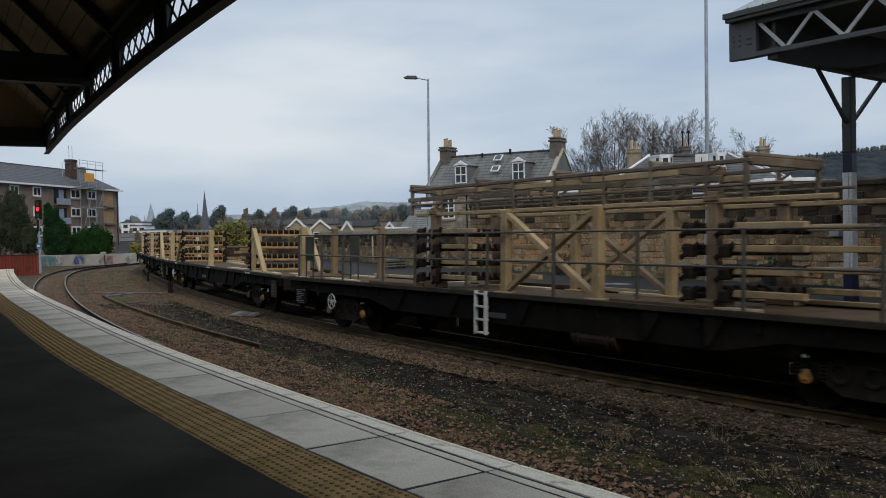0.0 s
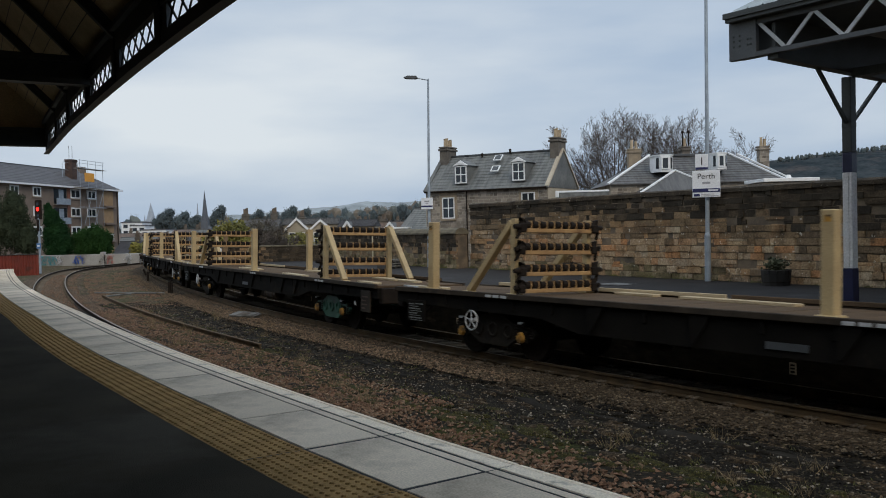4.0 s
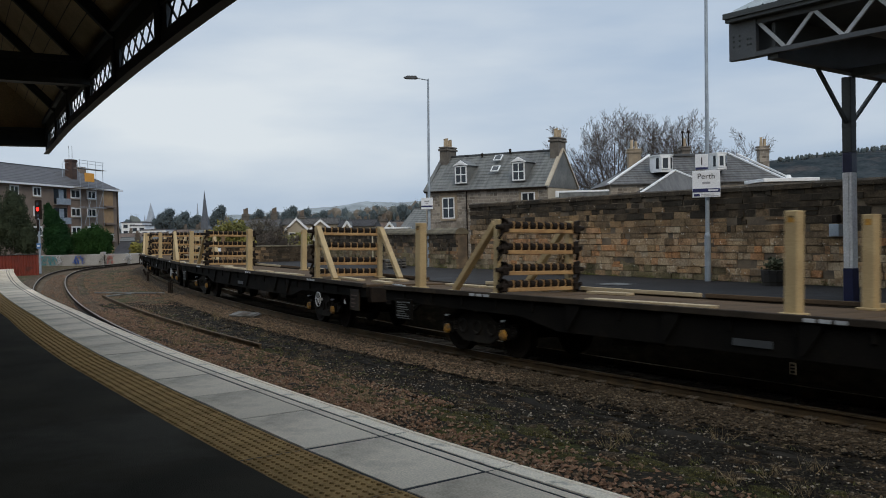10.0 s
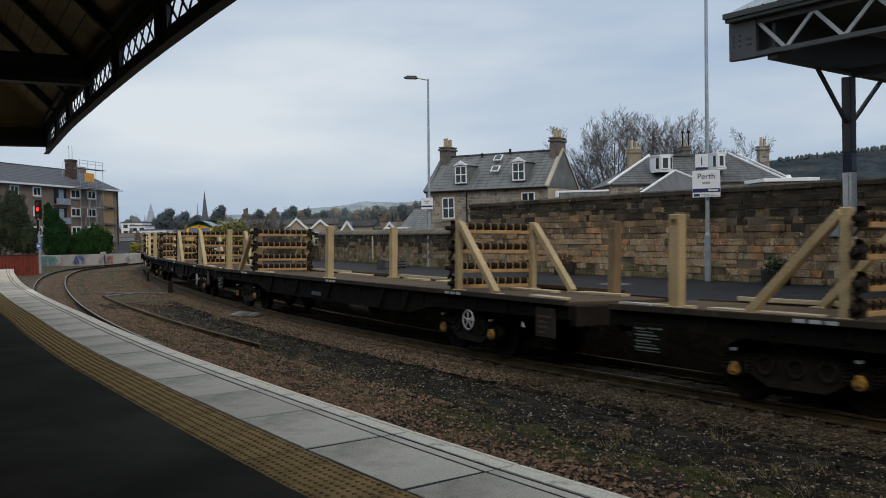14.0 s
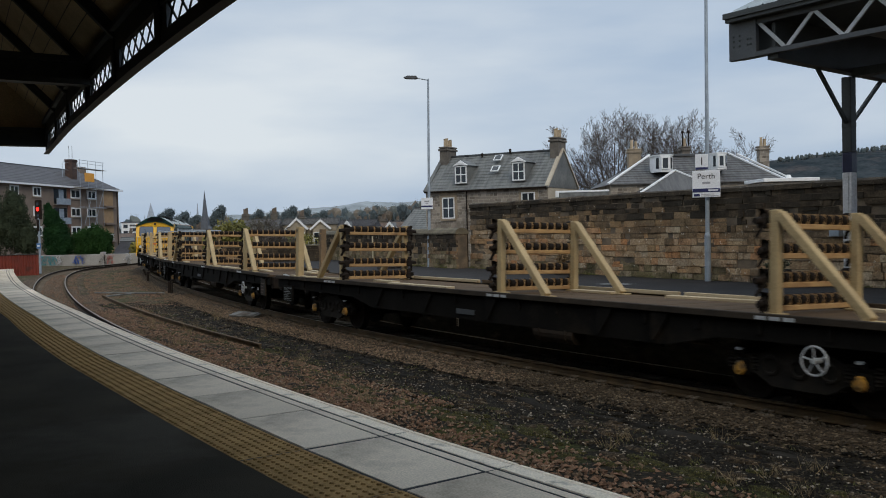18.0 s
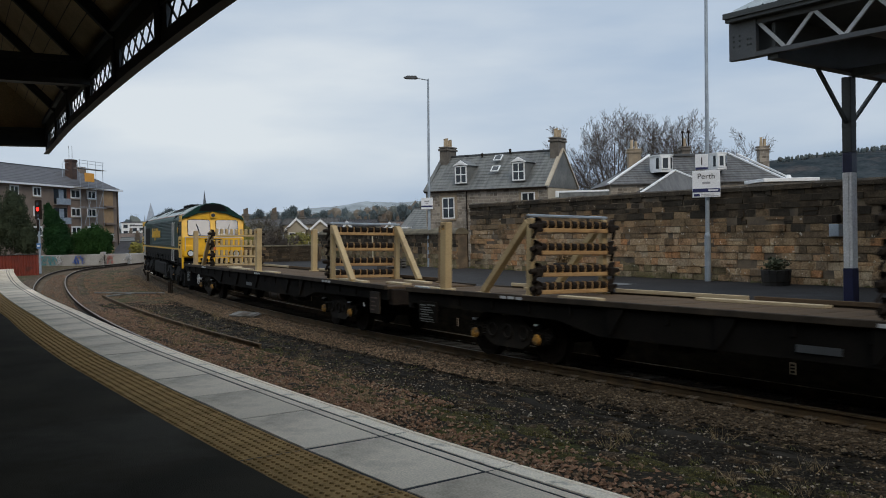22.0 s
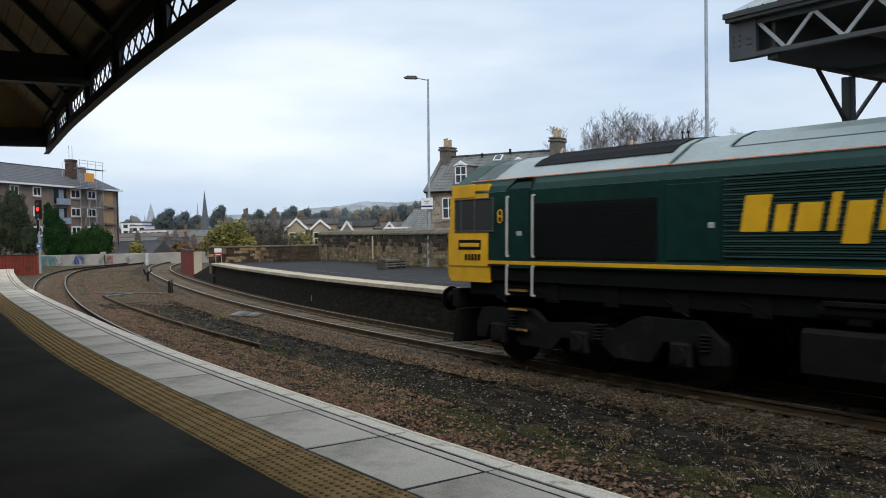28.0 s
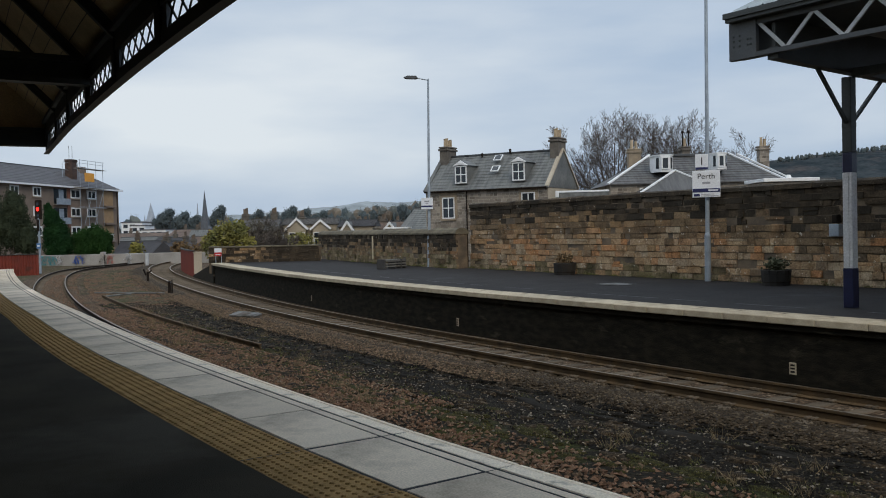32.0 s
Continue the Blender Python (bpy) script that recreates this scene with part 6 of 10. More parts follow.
def loco_bogie(w, x):
    bm = bmesh.new()
    outline = [(-2.75, 0.72), (-2.6, 0.98), (-1.2, 1.0), (-0.9, 0.8), (0.0, 0.86), (0.7, 0.8), (1.3, 1.05), (2.4, 1.05), (2.85, 0.72), (2.85, 0.45), (2.45, 0.42), (2.35, 0.7), (1.75, 0.7), (1.5, 0.36), (0.75, 0.36), (0.45, 0.58), (-0.45, 0.58), (-0.7, 0.36), (-1.5, 0.36), (-1.75, 0.66), (-2.4, 0.66), (-2.5, 0.42), (-2.75, 0.42)]
    for y in (-1.25, 1.1):
        lo = [bm.verts.new((px, y, pz)) for px, pz in outline]
        hi = [bm.verts.new((px, y + 0.15, pz)) for px, pz in outline]
        for i in range(len(outline)):
            j = (i + 1) % len(outline)
            bm.faces.new((lo[i], lo[j], hi[j], hi[i]))
        bm.faces.new(lo)
        bm.faces.new(hi)
    box(bm, -2.6, 2.6, -0.6, 0.6, 0.6, 1.05, 0.03)
    bogie = part("bogie", bm, LOCO_GREY, w, "grey cast bogie frame")
    bogie.location = (x, 0, 0)
    for dx in (-2.1, 0.0, 2.1):
        bm = bmesh.new()
        box(bm, dx - 0.2, dx + 0.2, -1.32, -1.15, 0.34, 0.72, 0.04)
        tube(bm, (dx, -1.36, 0.53), (dx, -1.3, 0.53), 0.13, n=16)
        part("axlebox", bm, LOCO_GREY, bogie)
        bm = bmesh.new()
        rows = []
        for k in range(11):
            r = 0.12 if k % 2 else 0.08
            rows.append([bm.verts.new((dx + 0.42 + r * math.cos(a), -1.2 + r * math.sin(a), 0.6 + 0.028 * k)) for a in [j * math.pi / 6 for j in range(12)]])
        for ra, rb in zip(rows, rows[1:]):
            for j in range(12):
                bm.faces.new((ra[j], ra[(j + 1) % 12], rb[(j + 1) % 12], rb[j]))
        part("spring", bm, LOCO_BLACK, bogie)
        wheelset(w, x + dx, 0.53, mat=LOCO_GREY)


LOCO = make_loco()
# ---- near canopy: curved lattice fascia over the platform edge, boarded roof on cross girders ----
def make_canopy_near():
    root = thing("canopy_near", Matrix(), "dark boarded station canopy with an iron lattice fascia", "canopy", kind="structure")
    s0, s1, lat = 2.1, 62.0, -8.0
    def bow(s):
        table = ((0, 0.70), (2.7, 0.642), (5.6, 0.533), (8.3, 0.383), (10.6, 0.265), (12.94, 0.112), (15, -0.038), (16.5, -0.145), (18.7, -0.296), (22, -0.49), (26, -0.60), (90, -0.60))
        for (a, ya), (b, yb) in zip(table, table[1:]):
            if a <= s <= b:
                return ya + (yb - ya) * (s - a) / (b - a)
    for z0, z1, w in ((4.75, 4.93, 0.08), (5.24, 5.52, 0.08), (5.52, 5.60, 0.24)):
        bm = bmesh.new()
        sweep(bm, [(lat - w / 2, z0), (lat + w / 2, z0), (lat + w / 2, z1), (lat - w / 2, z1)], s0, s1, 0.8, bow)
        part("fascia_rail", bm, CANOPY_DARK, root)
    bm = bmesh.new()
    sweep(bm, [(lat - 0.09, 4.735), (lat + 0.04, 4.735), (lat + 0.04, 4.75), (lat - 0.09, 4.75)], s0, s1, 0.8, bow)
    part("fascia_flange", bm, CANOPY_DARK, root)
    # lattice bars, panel by panel between stout uprights
    s = 2.5
    while s < 34:
        bm = bmesh.new()
        box(bm, -0.25, 0.25, -0.03, 0.03, 4.9, 5.3, 0.0, along(s, lat + bow(s)))
        box(bm, -0.06, 0.06, -0.06, 0.05, 4.78, 5.5, 0.01, along(s, lat + bow(s)))
        part("upright", bm, CANOPY_DARK, root)
        bm = bmesh.new()
        for i in range(7):
            for d in (-1, 1):
                t0 = s + 0.25 + i * 0.42
                t1 = t0 + d * 0.42
                if t1 < s + 0.24 or t1 > s + 2.54 or t0 > s + 2.54:
                    continue
                x0, y0 = line(t0, lat + bow(t0) - 0.006 * d)[:2]
                x1, y1 = line(t1, lat + bow(t1) - 0.006 * d)[:2]
                beam(bm, (x0, y0, 4.92), (x1, y1, 5.26), 0.034, 0.012, (-math.sin(line(s)[2]), math.cos(line(s)[2]), 0))
        part("lattice_panel", bm, CANOPY_DARK, root)
        s += 2.77
    # roof: boards rising from the fascia in bays
    bm = bmesh.new()
    sweep(bm, [(lat + 0.15, 5.52), (lat - 1.75, 7.3), (lat - 6.4, 5.7), (lat - 9.6, 7.0), (lat - 13.9, 5.7), (lat - 13.9, 5.82), (lat - 9.6, 7.12), (lat - 6.4, 5.82), (lat - 1.75, 7.44), (lat + 0.2, 5.62)], s0, s1, 0.8, bow)
    roof = part("roof_boarding", bm, CANOPY_BOARD, root, "dingy brown boarded ceiling")
    bm = bmesh.new()
    for k in range(30):
        o = lat - 0.3 - k * 0.21
        z = 5.52 + (lat + 0.15 - o) * (1.78 / 1.9) if o > lat - 1.75 else 7.3 - (lat - 1.75 - o) * (1.6 / 4.65)
        sweep(bm, [(o - 0.004, z - 0.012), (o + 0.004, z - 0.012), (o + 0.004, z + 0.02), (o - 0.004, z + 0.02)], s0 + 0.1, 34, 1.2, bow)
    tagged(part("board_joint", bm, CANOPY_DARK, roof), kind="stuff")
    # cross girders and rafters
    for s in (2.25, 11.0, 19.4, 27.7, 36.0):
        bm = bmesh.new()
        m = along(s, lat + bow(s))
        low = 4.92 if s < 5 else 5.14
        box(bm, -0.14, 0.14, -14.0, 0.05, low, low + 0.1, 0.0, m)
        box(bm, -0.14, 0.14, -14.0, 0.05, low + 0.38, low + 0.48, 0.0, m)
        box(bm, -0.03, 0.03, -14.0, 0.05, low + 0.1, low + 0.38, 0.0, m)
        part("cross_girder", bm, CANOPY_DARK, root)
    s = 5.27
    while s < 34:
        bm = bmesh.new()
        m = along(s, lat + bow(s))
        beam(bm, m @ Vector((0, 0.05, 5.44)), m @ Vector((0, -1.75, 7.22)), 0.11, 0.16)
        beam(bm, m @ Vector((0, -1.75, 7.22)), m @ Vector((0, -6.4, 5.62)), 0.11, 0.16)
        part("rafter", bm, CANOPY_DARK, root)
        s += 2.77
    for o in (-1.75, -3.2, -4.8, -6.4):
        bm = bmesh.new()
        z = 7.22 - abs(-1.75 - o) * 0.344
        sweep(bm, [(lat + o - 0.06, z - 0.16), (lat + o + 0.06, z - 0.16), (lat + o + 0.06, z), (lat + o - 0.06, z)], s0 + 0.1, 45, 1.2, bow)
        part("purlin", bm, CANOPY_DARK, root)
    for s in (27.3, 42.3):
        bm = bmesh.new()
        m = along(s, lat - 6.4)
        tube(bm, m @ Vector((0, 0, 1.0)), m @ Vector((0, 0, 5.7)), 0.13, 0.11, 16)
        part("column", bm, CANOPY_DARK, root)
    bm = bmesh.new()
    m = along(s0 + 0.06, lat + bow(s0))
    prism(bm, [(0.1, 4.96), (0.1, 5.55), (-1.75, 7.32), (-6.4, 5.75), (-9.6, 7.05), (-13.9, 5.75), (-13.9, 4.96)], 0.0, 0.04)
    for v in bm.verts:
        v.co = m @ v.co
    part("end_boarding", bm, CANOPY_BOARD, root)
    return root


make_canopy_near()


# ---- far canopy: riveted lattice fascia on braced columns, corrugated roof ----
def make_canopy_far():
    root = thing("canopy_far", Matrix(), "grey steel platform canopy with zigzag girder and corrugated roof", "canopy", kind="structure")
    # canopy is lengthened unseen past s 44 to shade the ground
    s0, s1, lat = 17.18, 58.0, 1.38
    def run(name, mat, lat0, lat1, z0, z1, a=s0, b=s1, label=""):
        bm = bmesh.new()
        sweep(bm, [(lat0, z0), (lat1, z0), (lat1, z1), (lat0, z1)], a, b, 1.0)
        return part(name, bm, mat, root, label)
    run("bottom_chord", GREY_STEEL, lat - 0.07, lat + 0.07, 5.27, 5.345)
    run("top_chord", GREY_STEEL, lat - 0.05, lat + 0.05, 5.80, 5.89)
    run("gutter", CANOPY_DARK, lat - 0.22, lat + 0.06, 5.89, 6.02, s0 + 0.02)
    run("gutter_lip", CANOPY_DARK, lat - 0.26, lat - 0.18, 5.95, 6.04, s0 + 0.0)
    bm = bmesh.new()
    m = along(s0, lat)
    box(bm, -0.02, 0.52, -0.075, 0.02, 5.26, 5.9, 0.008, m)
    plate = part("end_plate", bm, GREY_STEEL, root, "riveted grey end plate")
    for x, z in ((0.08, 5.66), (0.08, 5.58), (0.08, 5.49), (0.2, 5.66), (0.2, 5.58), (0.2, 5.49), (0.36, 5.58), (0.42, 5.58), (0.36, 5.49), (0.42, 5.49)):
        bm = bmesh.new()
        tube(bm, m @ Vector((x, -0.075, z)), m @ Vector((x, -0.092, z)), 0.021, 0.012, 8)
        part("rivet", bm, CANOPY_DARK, plate)
    s = s0 + 0.57
    up = True
    while s < 42:
        bm = bmesh.new()
        x0, y0 = line(s, lat - 0.03)[:2]
        x1, y1 = line(s + 0.48, lat - 0.03)[:2]
        beam(bm, (x0, y0, 5.81 if up else 5.33), (x1, y1, 5.33 if up else 5.81), 0.06, 0.03, (-math.sin(line(s)[2]), math.cos(line(s)[2]), 0))
        part("zigzag_bar", bm, WHITE_STEEL if s < 36 else GREY_STEEL, root, "pale grey diagonal bar")
        s += 0.505
        up = not up
    # end beam out to the back, dark soffit boards
    bm = bmesh.new()
    m = along(s0 + 0.78, 0)
    beam(bm, m @ Vector((0, lat + 0.02, 5.29)), m @ Vector((0, 8.0, 5.07)), 0.2, 0.2)
    box(bm, -0.03, 0.03, lat + 0.05, 8.0, 5.3, 5.85, 0.0, m)
    # dark panel added across the end gap in place of the soffit's shade
    box(bm, -0.75, 0.0, lat + 0.22, lat + 0.26, 5.3, 5.86, 0.0, m)
    part("end_beam", bm, CANOPY_DARK, root)
    bm = bmesh.new()
    sweep(bm, [(lat + 0.05, 5.82), (4.6, 5.92), (8.0, 5.82), (8.0, 5.88), (4.6, 6.0), (lat + 0.05, 5.88)], s0 + 0.1, s1, 1.0)
    part("soffit", bm, CANOPY_DARK, root)
    for s in (21.6, 25.8, 30.0, 34.2):
        bm = bmesh.new()
        m = along(s, 0)
        box(bm, -0.08, 0.08, lat, 8.0, 5.06, 5.22, 0.01, m)
        part("cross_beam", bm, CANOPY_DARK, root)
        bm = bmesh.new()
        beam(bm, m @ Vector((0, lat + 0.1, 5.25)), m @ Vector((1.3, 3.4, 5.8)), 0.06, 0.06)
        beam(bm, m @ Vector((1.3, lat + 0.1, 5.25)), m @ Vector((0.2, 3.4, 5.8)), 0.06, 0.06)
        part("wind_brace", bm, WHITE_STEEL, root, "pale diagonal roof brace")
    # corrugated sheets with a stepped front edge
    s = s0 + 0.1
    while s < 30:
        bm = bmesh.new()
        n = 9
        rows = []
        for i in range(n + 1):
            x = 0.9 * i / n
            z = 0.035 * math.cos(2 * math.pi * i / 3)
            rows.append([bm.verts.new(along(s + x, lat - 0.12, 6.06 + z).translation), bm.verts.new(along(s + x, 4.6, 7.5 + z).translation)])
        for a, b in zip(rows, rows[1:]):
            bm.faces.new((a[0], b[0], b[1], a[1]))
        part("roof_sheet", bm, ROOF_SHEET, root)
        s += 0.9
    # columns with flat braces
    for s in (17.9, 26.4, 34.9):
        col = thing("canopy_column", along(s, 3.7, P_FAR), "iron column painted navy blue and pale grey", "column", "canopy columns", "")
        for z0, z1, mat, r in ((0, 0.72, BLUE_STEEL, 0.098), (0.72, 2.44, PALE_BLUE, 0.09), (2.44, 2.80, BLUE_STEEL, 0.091), (2.80, 4.15, CANOPY_DARK, 0.09)):
            bm = bmesh.new()
            box(bm, -r, r, -r, r, z0, z1, 0.012)
            if mat is PALE_BLUE:
                box(bm, -0.03, 0.03, -r - 0.012, -r, z0, z1)
            part("shaft", bm, mat, col, {BLUE_STEEL: "navy blue band", PALE_BLUE: "pale grey-blue band"}.get(mat, "blackish top"))
        bm = bmesh.new()
        beam(bm, (0, -0.05, 3.30), (0, -0.96, 4.24), 0.065, 0.05, (1, 0, 0))
        beam(bm, (0, 0.05, 3.30), (0, 1.1, 4.18), 0.065, 0.05, (1, 0, 0))
        part("brace", bm, CANOPY_DARK, col)
        bm = bmesh.new()
        box(bm, -0.094, 0.094, -0.1, 0.1, 3.24, 3.34, 0.02)
        part("collar", bm, CANOPY_DARK, col)
    bm = bmesh.new()
    sweep(bm, [(3.58, 5.05), (3.82, 5.05), (3.82, 5.2), (3.58, 5.2)], s0 + 0.85, s1, 1.0)
    part("eaves_beam", bm, CANOPY_DARK, root)
    return root


ROOF_SHEET = material("grey_corrugated_sheet", (0.30, 0.34, 0.35), (0.2, 0.23, 0.24), 0.5, 0.2, scale=1.5, fine=30, stain=(0.08, 0.085, 0.085), stain_at=0.6)
make_canopy_far()
# ---- things on and beside the platforms ----
def lamp_post(m, height, arm, label):
    t = thing("lamp_post", m, label, "lamp post", "platform lamps")
    bm = bmesh.new()
    tube(bm, (0, 0, 0), (0, 0, 1.25), 0.085, n=16)
    tube(bm, (0, 0, 1.25), (0, 0, 1.33), 0.085, 0.06, n=16)
    part("base", bm, GALV, t)
    bm = bmesh.new()
    tube(bm, (0, 0, 1.3), (0, 0, height), 0.06, 0.04, n=14)
    part("pole", bm, GALV, t)
    if arm:
        bm = bmesh.new()
        tube(bm, (0, 0, height - 0.05), (-0.45 * arm, 0, height + 0.04), 0.025, n=8)
        part("arm", bm, GALV, t)
        bm = bmesh.new()
        prism(bm, [(-0.42 * arm, 0.0), (-0.5 * arm, 0.09), (-0.85 * arm, 0.10), (-1.02 * arm, 0.03), (-0.9 * arm, -0.02), (-0.5 * arm, -0.03)], -0.12, 0.12, "y")
        lantern = part("lantern", bm, GREY_STEEL, t, "flat grey lantern")
        lantern.location = (0, 0, height + 0.03)
    return t


lamp_post(pose(-0.58, 37.6, P_FAR, 0, 0.9), 7.82, 1.0, "tall galvanised lamp post with a flat lantern beside the wall")
lamp_post(pose(7.16, 24.4, P_FAR, 0, 0.5), 8.6, 1.0, "tall galvanised lamp post carrying the station sign")


def text_mesh(body, size, parent, m, mat, label=""):
    cu = bpy.data.curves.new("lettering", "FONT")
    cu.body, cu.size, cu.align_x, cu.extrude = body, size, "CENTER", 0.002
    tmp = bpy.data.objects.new("lettering", cu)
    scene.collection.objects.link(tmp)
    dg = bpy.context.evaluated_depsgraph_get()
    me = bpy.data.meshes.new_from_object(tmp.evaluated_get(dg))
    bpy.data.objects.remove(tmp)
    me.materials.clear()
    me.materials.append(mat)
    ob = new("lettering", me)
    ob.parent = parent
    ob.matrix_local = m
    return ob


SIGN_WHITE = material("white_sign_enamel", (0.72, 0.74, 0.77), (0.66, 0.68, 0.71), 0.35, scale=2, bump=0)
SIGN_RED = material("red_sign_enamel", (0.5, 0.03, 0.03), rough=0.4, bump=0)
INK = material("black_ink", (0.02, 0.02, 0.025), rough=0.6, bump=0)
GREY_INK = material("grey_ink", (0.33, 0.34, 0.37), rough=0.6, bump=0)


def station_sign(m, w, h, number, detail):
    t = thing("station_sign", m, "white station name board with navy band on the lamp post", "sign", "station signs")
    bm = bmesh.new()
    box(bm, -w / 2, w / 2, -0.02, 0.02, 0, h, 0.006)
    part("board", bm, SIGN_WHITE, t)
    bm = bmesh.new()
    box(bm, -0.06, 0.06, 0.02, 0.12, 0.15, 0.22)
    box(bm, -0.06, 0.06, 0.02, 0.12, h - 0.25, h - 0.18)
    part("bracket", bm, GALV, t)
    bm = bmesh.new()
    box(bm, -w / 2 + 0.005, w / 2 - 0.005, -0.026, -0.02, h * 0.19, h * 0.33)
    part("band", bm, SIGN_NAVY, t)
    if detail:
        text_mesh("Perth", 0.21, t, pose(0, -0.024, h * 0.69, 90), INK)
        bm = bmesh.new()
        box(bm, -0.1, 0.1, -0.025, -0.02, h * 0.50, h * 0.58)
        part("unreadable_line", bm, GREY_INK, t)
        bm = bmesh.new()
        box(bm, 0.05, w / 2 - 0.06, -0.03, -0.026, h * 0.235, h * 0.285)
        part("unreadable_line", bm, SIGN_WHITE, t)
        bm = bmesh.new()
        box(bm, -w / 2 + 0.03, -w / 2 + 0.19, -0.025, -0.02, h * 0.04, h * 0.13)
        part("mark", bm, SIGN_NAVY, t)
        bm = bmesh.new()
        for k in range(2):
            box(bm, -w / 2 + 0.22, w / 2 - 0.05 - 0.1 * k, -0.025, -0.02, h * (0.04 + 0.06 * k), h * (0.065 + 0.06 * k))
        part("unreadable_line", bm, GREY_INK, t)
    else:
        bm = bmesh.new()
        box(bm, -0.1, 0.1, -0.025, -0.02, h * 0.62, h * 0.75)
        box(bm, -0.06, 0.06, -0.025, -0.02, h * 0.45, h * 0.52)
        part("unreadable_line", bm, GREY_INK, t)
    if number:
        bm = bmesh.new()
        box(bm, -0.17, 0.17, -0.02, 0.02, h + 0.02, h + 0.44, 0.008)
        plate = part("number_board", bm, SIGN_WHITE, t)
        plate.location = (-0.11, 0, 0)
        text_mesh("1", 0.3, plate, pose(0, -0.024, h + 0.15, 90), INK)
        bm = bmesh.new()
        box(bm, -0.165, 0.165, -0.025, -0.02, h + 0.03, h + 0.09)
        part("number_band", bm, SIGN_NAVY, plate)
    return t


station_sign(pose(7.12, 24.28, 3.2, 0, 0, -16), 0.72, 0.72, True, True)
station_sign(pose(-0.62, 37.46, 3.33, 0, 0, -8), 0.48, 0.48, False, False)


TIMBER_PALE = material("silvered_timber_slats", (0.13, 0.125, 0.11), (0.085, 0.082, 0.072), 0.85, scale=4, fine=40, spread=0.15)


def bench(m):
    t = thing("bench", m, "grey weathered timber bench on the platform", "bench")
    for k in range(3):
        bm = bmesh.new()
        box(bm, -0.72, 0.72, -0.26 + k * 0.17, -0.12 + k * 0.17, 0.42, 0.455, 0.008)
        part("seat_slat", bm, TIMBER_PALE, t)
    for k in range(3):
        bm = bmesh.new()
        box(bm, -0.72, 0.72, -0.30, -0.275, 0.10 + k * 0.125, 0.165 + k * 0.125, 0.006)
        part("front_board", bm, TIMBER_PALE, t)
    for x in (-0.66, 0.0, 0.66):
        bm = bmesh.new()
        box(bm, x - 0.05, x + 0.05, -0.27, 0.28, 0, 0.42, 0.01)
        part("leg", bm, TIMBER, t)
    for x in (-0.75, 0.33):
        bm = bmesh.new()
        box(bm, x - 0.02, x + 0.06, -0.31, 0.28, 0.02, 0.48, 0.008)
        part("end_frame", bm, TIMBER, t)
    return t


bench(pose(-2.1, 36.9, P_FAR, 0, 0, 46) @ Matrix.Diagonal((0.82, 0.8, 0.84, 1)))


def leaf_cloud(bm, centre, radii, count, size, rnd, hollow=0.35):
    """Loose small leaves and twig tips filling an uneven rounded volume."""
    c = Vector(centre)
    for _ in range(count):
        d = Vector((rnd.gauss(0, 1), rnd.gauss(0, 1), rnd.gauss(0, 1))).normalized()
        r = (hollow + (1 - hollow) * rnd.random() ** 0.6) * (0.78 + 0.34 * noise.noise(d * 2.3 + c * 0.7))
        p = c + Vector((d.x * radii[0], d.y * radii[1], d.z * radii[2])) * r
        a = Vector((rnd.gauss(0, 1), rnd.gauss(0, 1), rnd.gauss(0, 1))).normalized()
        b = a.orthogonal().normalized()
        k = size * rnd.uniform(0.6, 1.4)
        vs = [bm.verts.new(p + a * k), bm.verts.new(p + b * k * 0.55), bm.verts.new(p - a * k * 0.7), bm.verts.new(p - b * k * 0.5)]
        bm.faces.new(vs)


STAVE = material("dark_wet_barrel_timber", (0.02, 0.017, 0.013), (0.012, 0.010, 0.008), 0.85, scale=4, fine=40, spread=0.15)


def planter(m, seed):
    t = thing("planter", m, "dark timber barrel planter with a scruffy brown shrub", "planter", "planters along the wall")
    n = 14
    for k in range(n):
        bm = bmesh.new()
        a = 2 * math.pi * k / n
        box(bm, -0.075, 0.075, -0.02, 0.02, 0, 0.4, 0.006, Matrix.Rotation(a, 4, "Z") @ pose(0, -0.30, 0, 6))
        part("stave", bm, STAVE, t)
    bm = bmesh.new()
    tube(bm, (0, 0, 0.02), (0, 0, 0.36), 0.28, 0.31, 20)
    part("soil", bm, BARK, t)
    for z in (0.1, 0.3):
        bm = bmesh.new()
        ring(bm, (0, 0, z), (0, 0, 1), 0.335 if z < 0.2 else 0.345, 0.012, 24, 5)
        part("hoop", bm, RUST_DARK, t)
    rnd = random.Random(seed)
    bm = bmesh.new()
    leaf_cloud(bm, (0, 0, 0.52), (0.38, 0.38, 0.25), 420, 0.04, rnd, 0.1)
    part("shrub", bm, LEAF_BROWN if seed == 1 else LEAF_OLIVE, t)


planter(along(4.6, 7.75, P_FAR), 1)
planter(along(13.25, 7.75, P_FAR), 2)


LID = material("dirty_grey_lid", (0.16, 0.164, 0.16), (0.08, 0.08, 0.076), 0.9, scale=3, fine=30, stain=(0.048, 0.044, 0.036), stain_at=0.5)
CREAM_PIPE = material("cream_painted_pipe", (0.56, 0.50, 0.36), (0.42, 0.36, 0.25), 0.6, scale=5, fine=40)


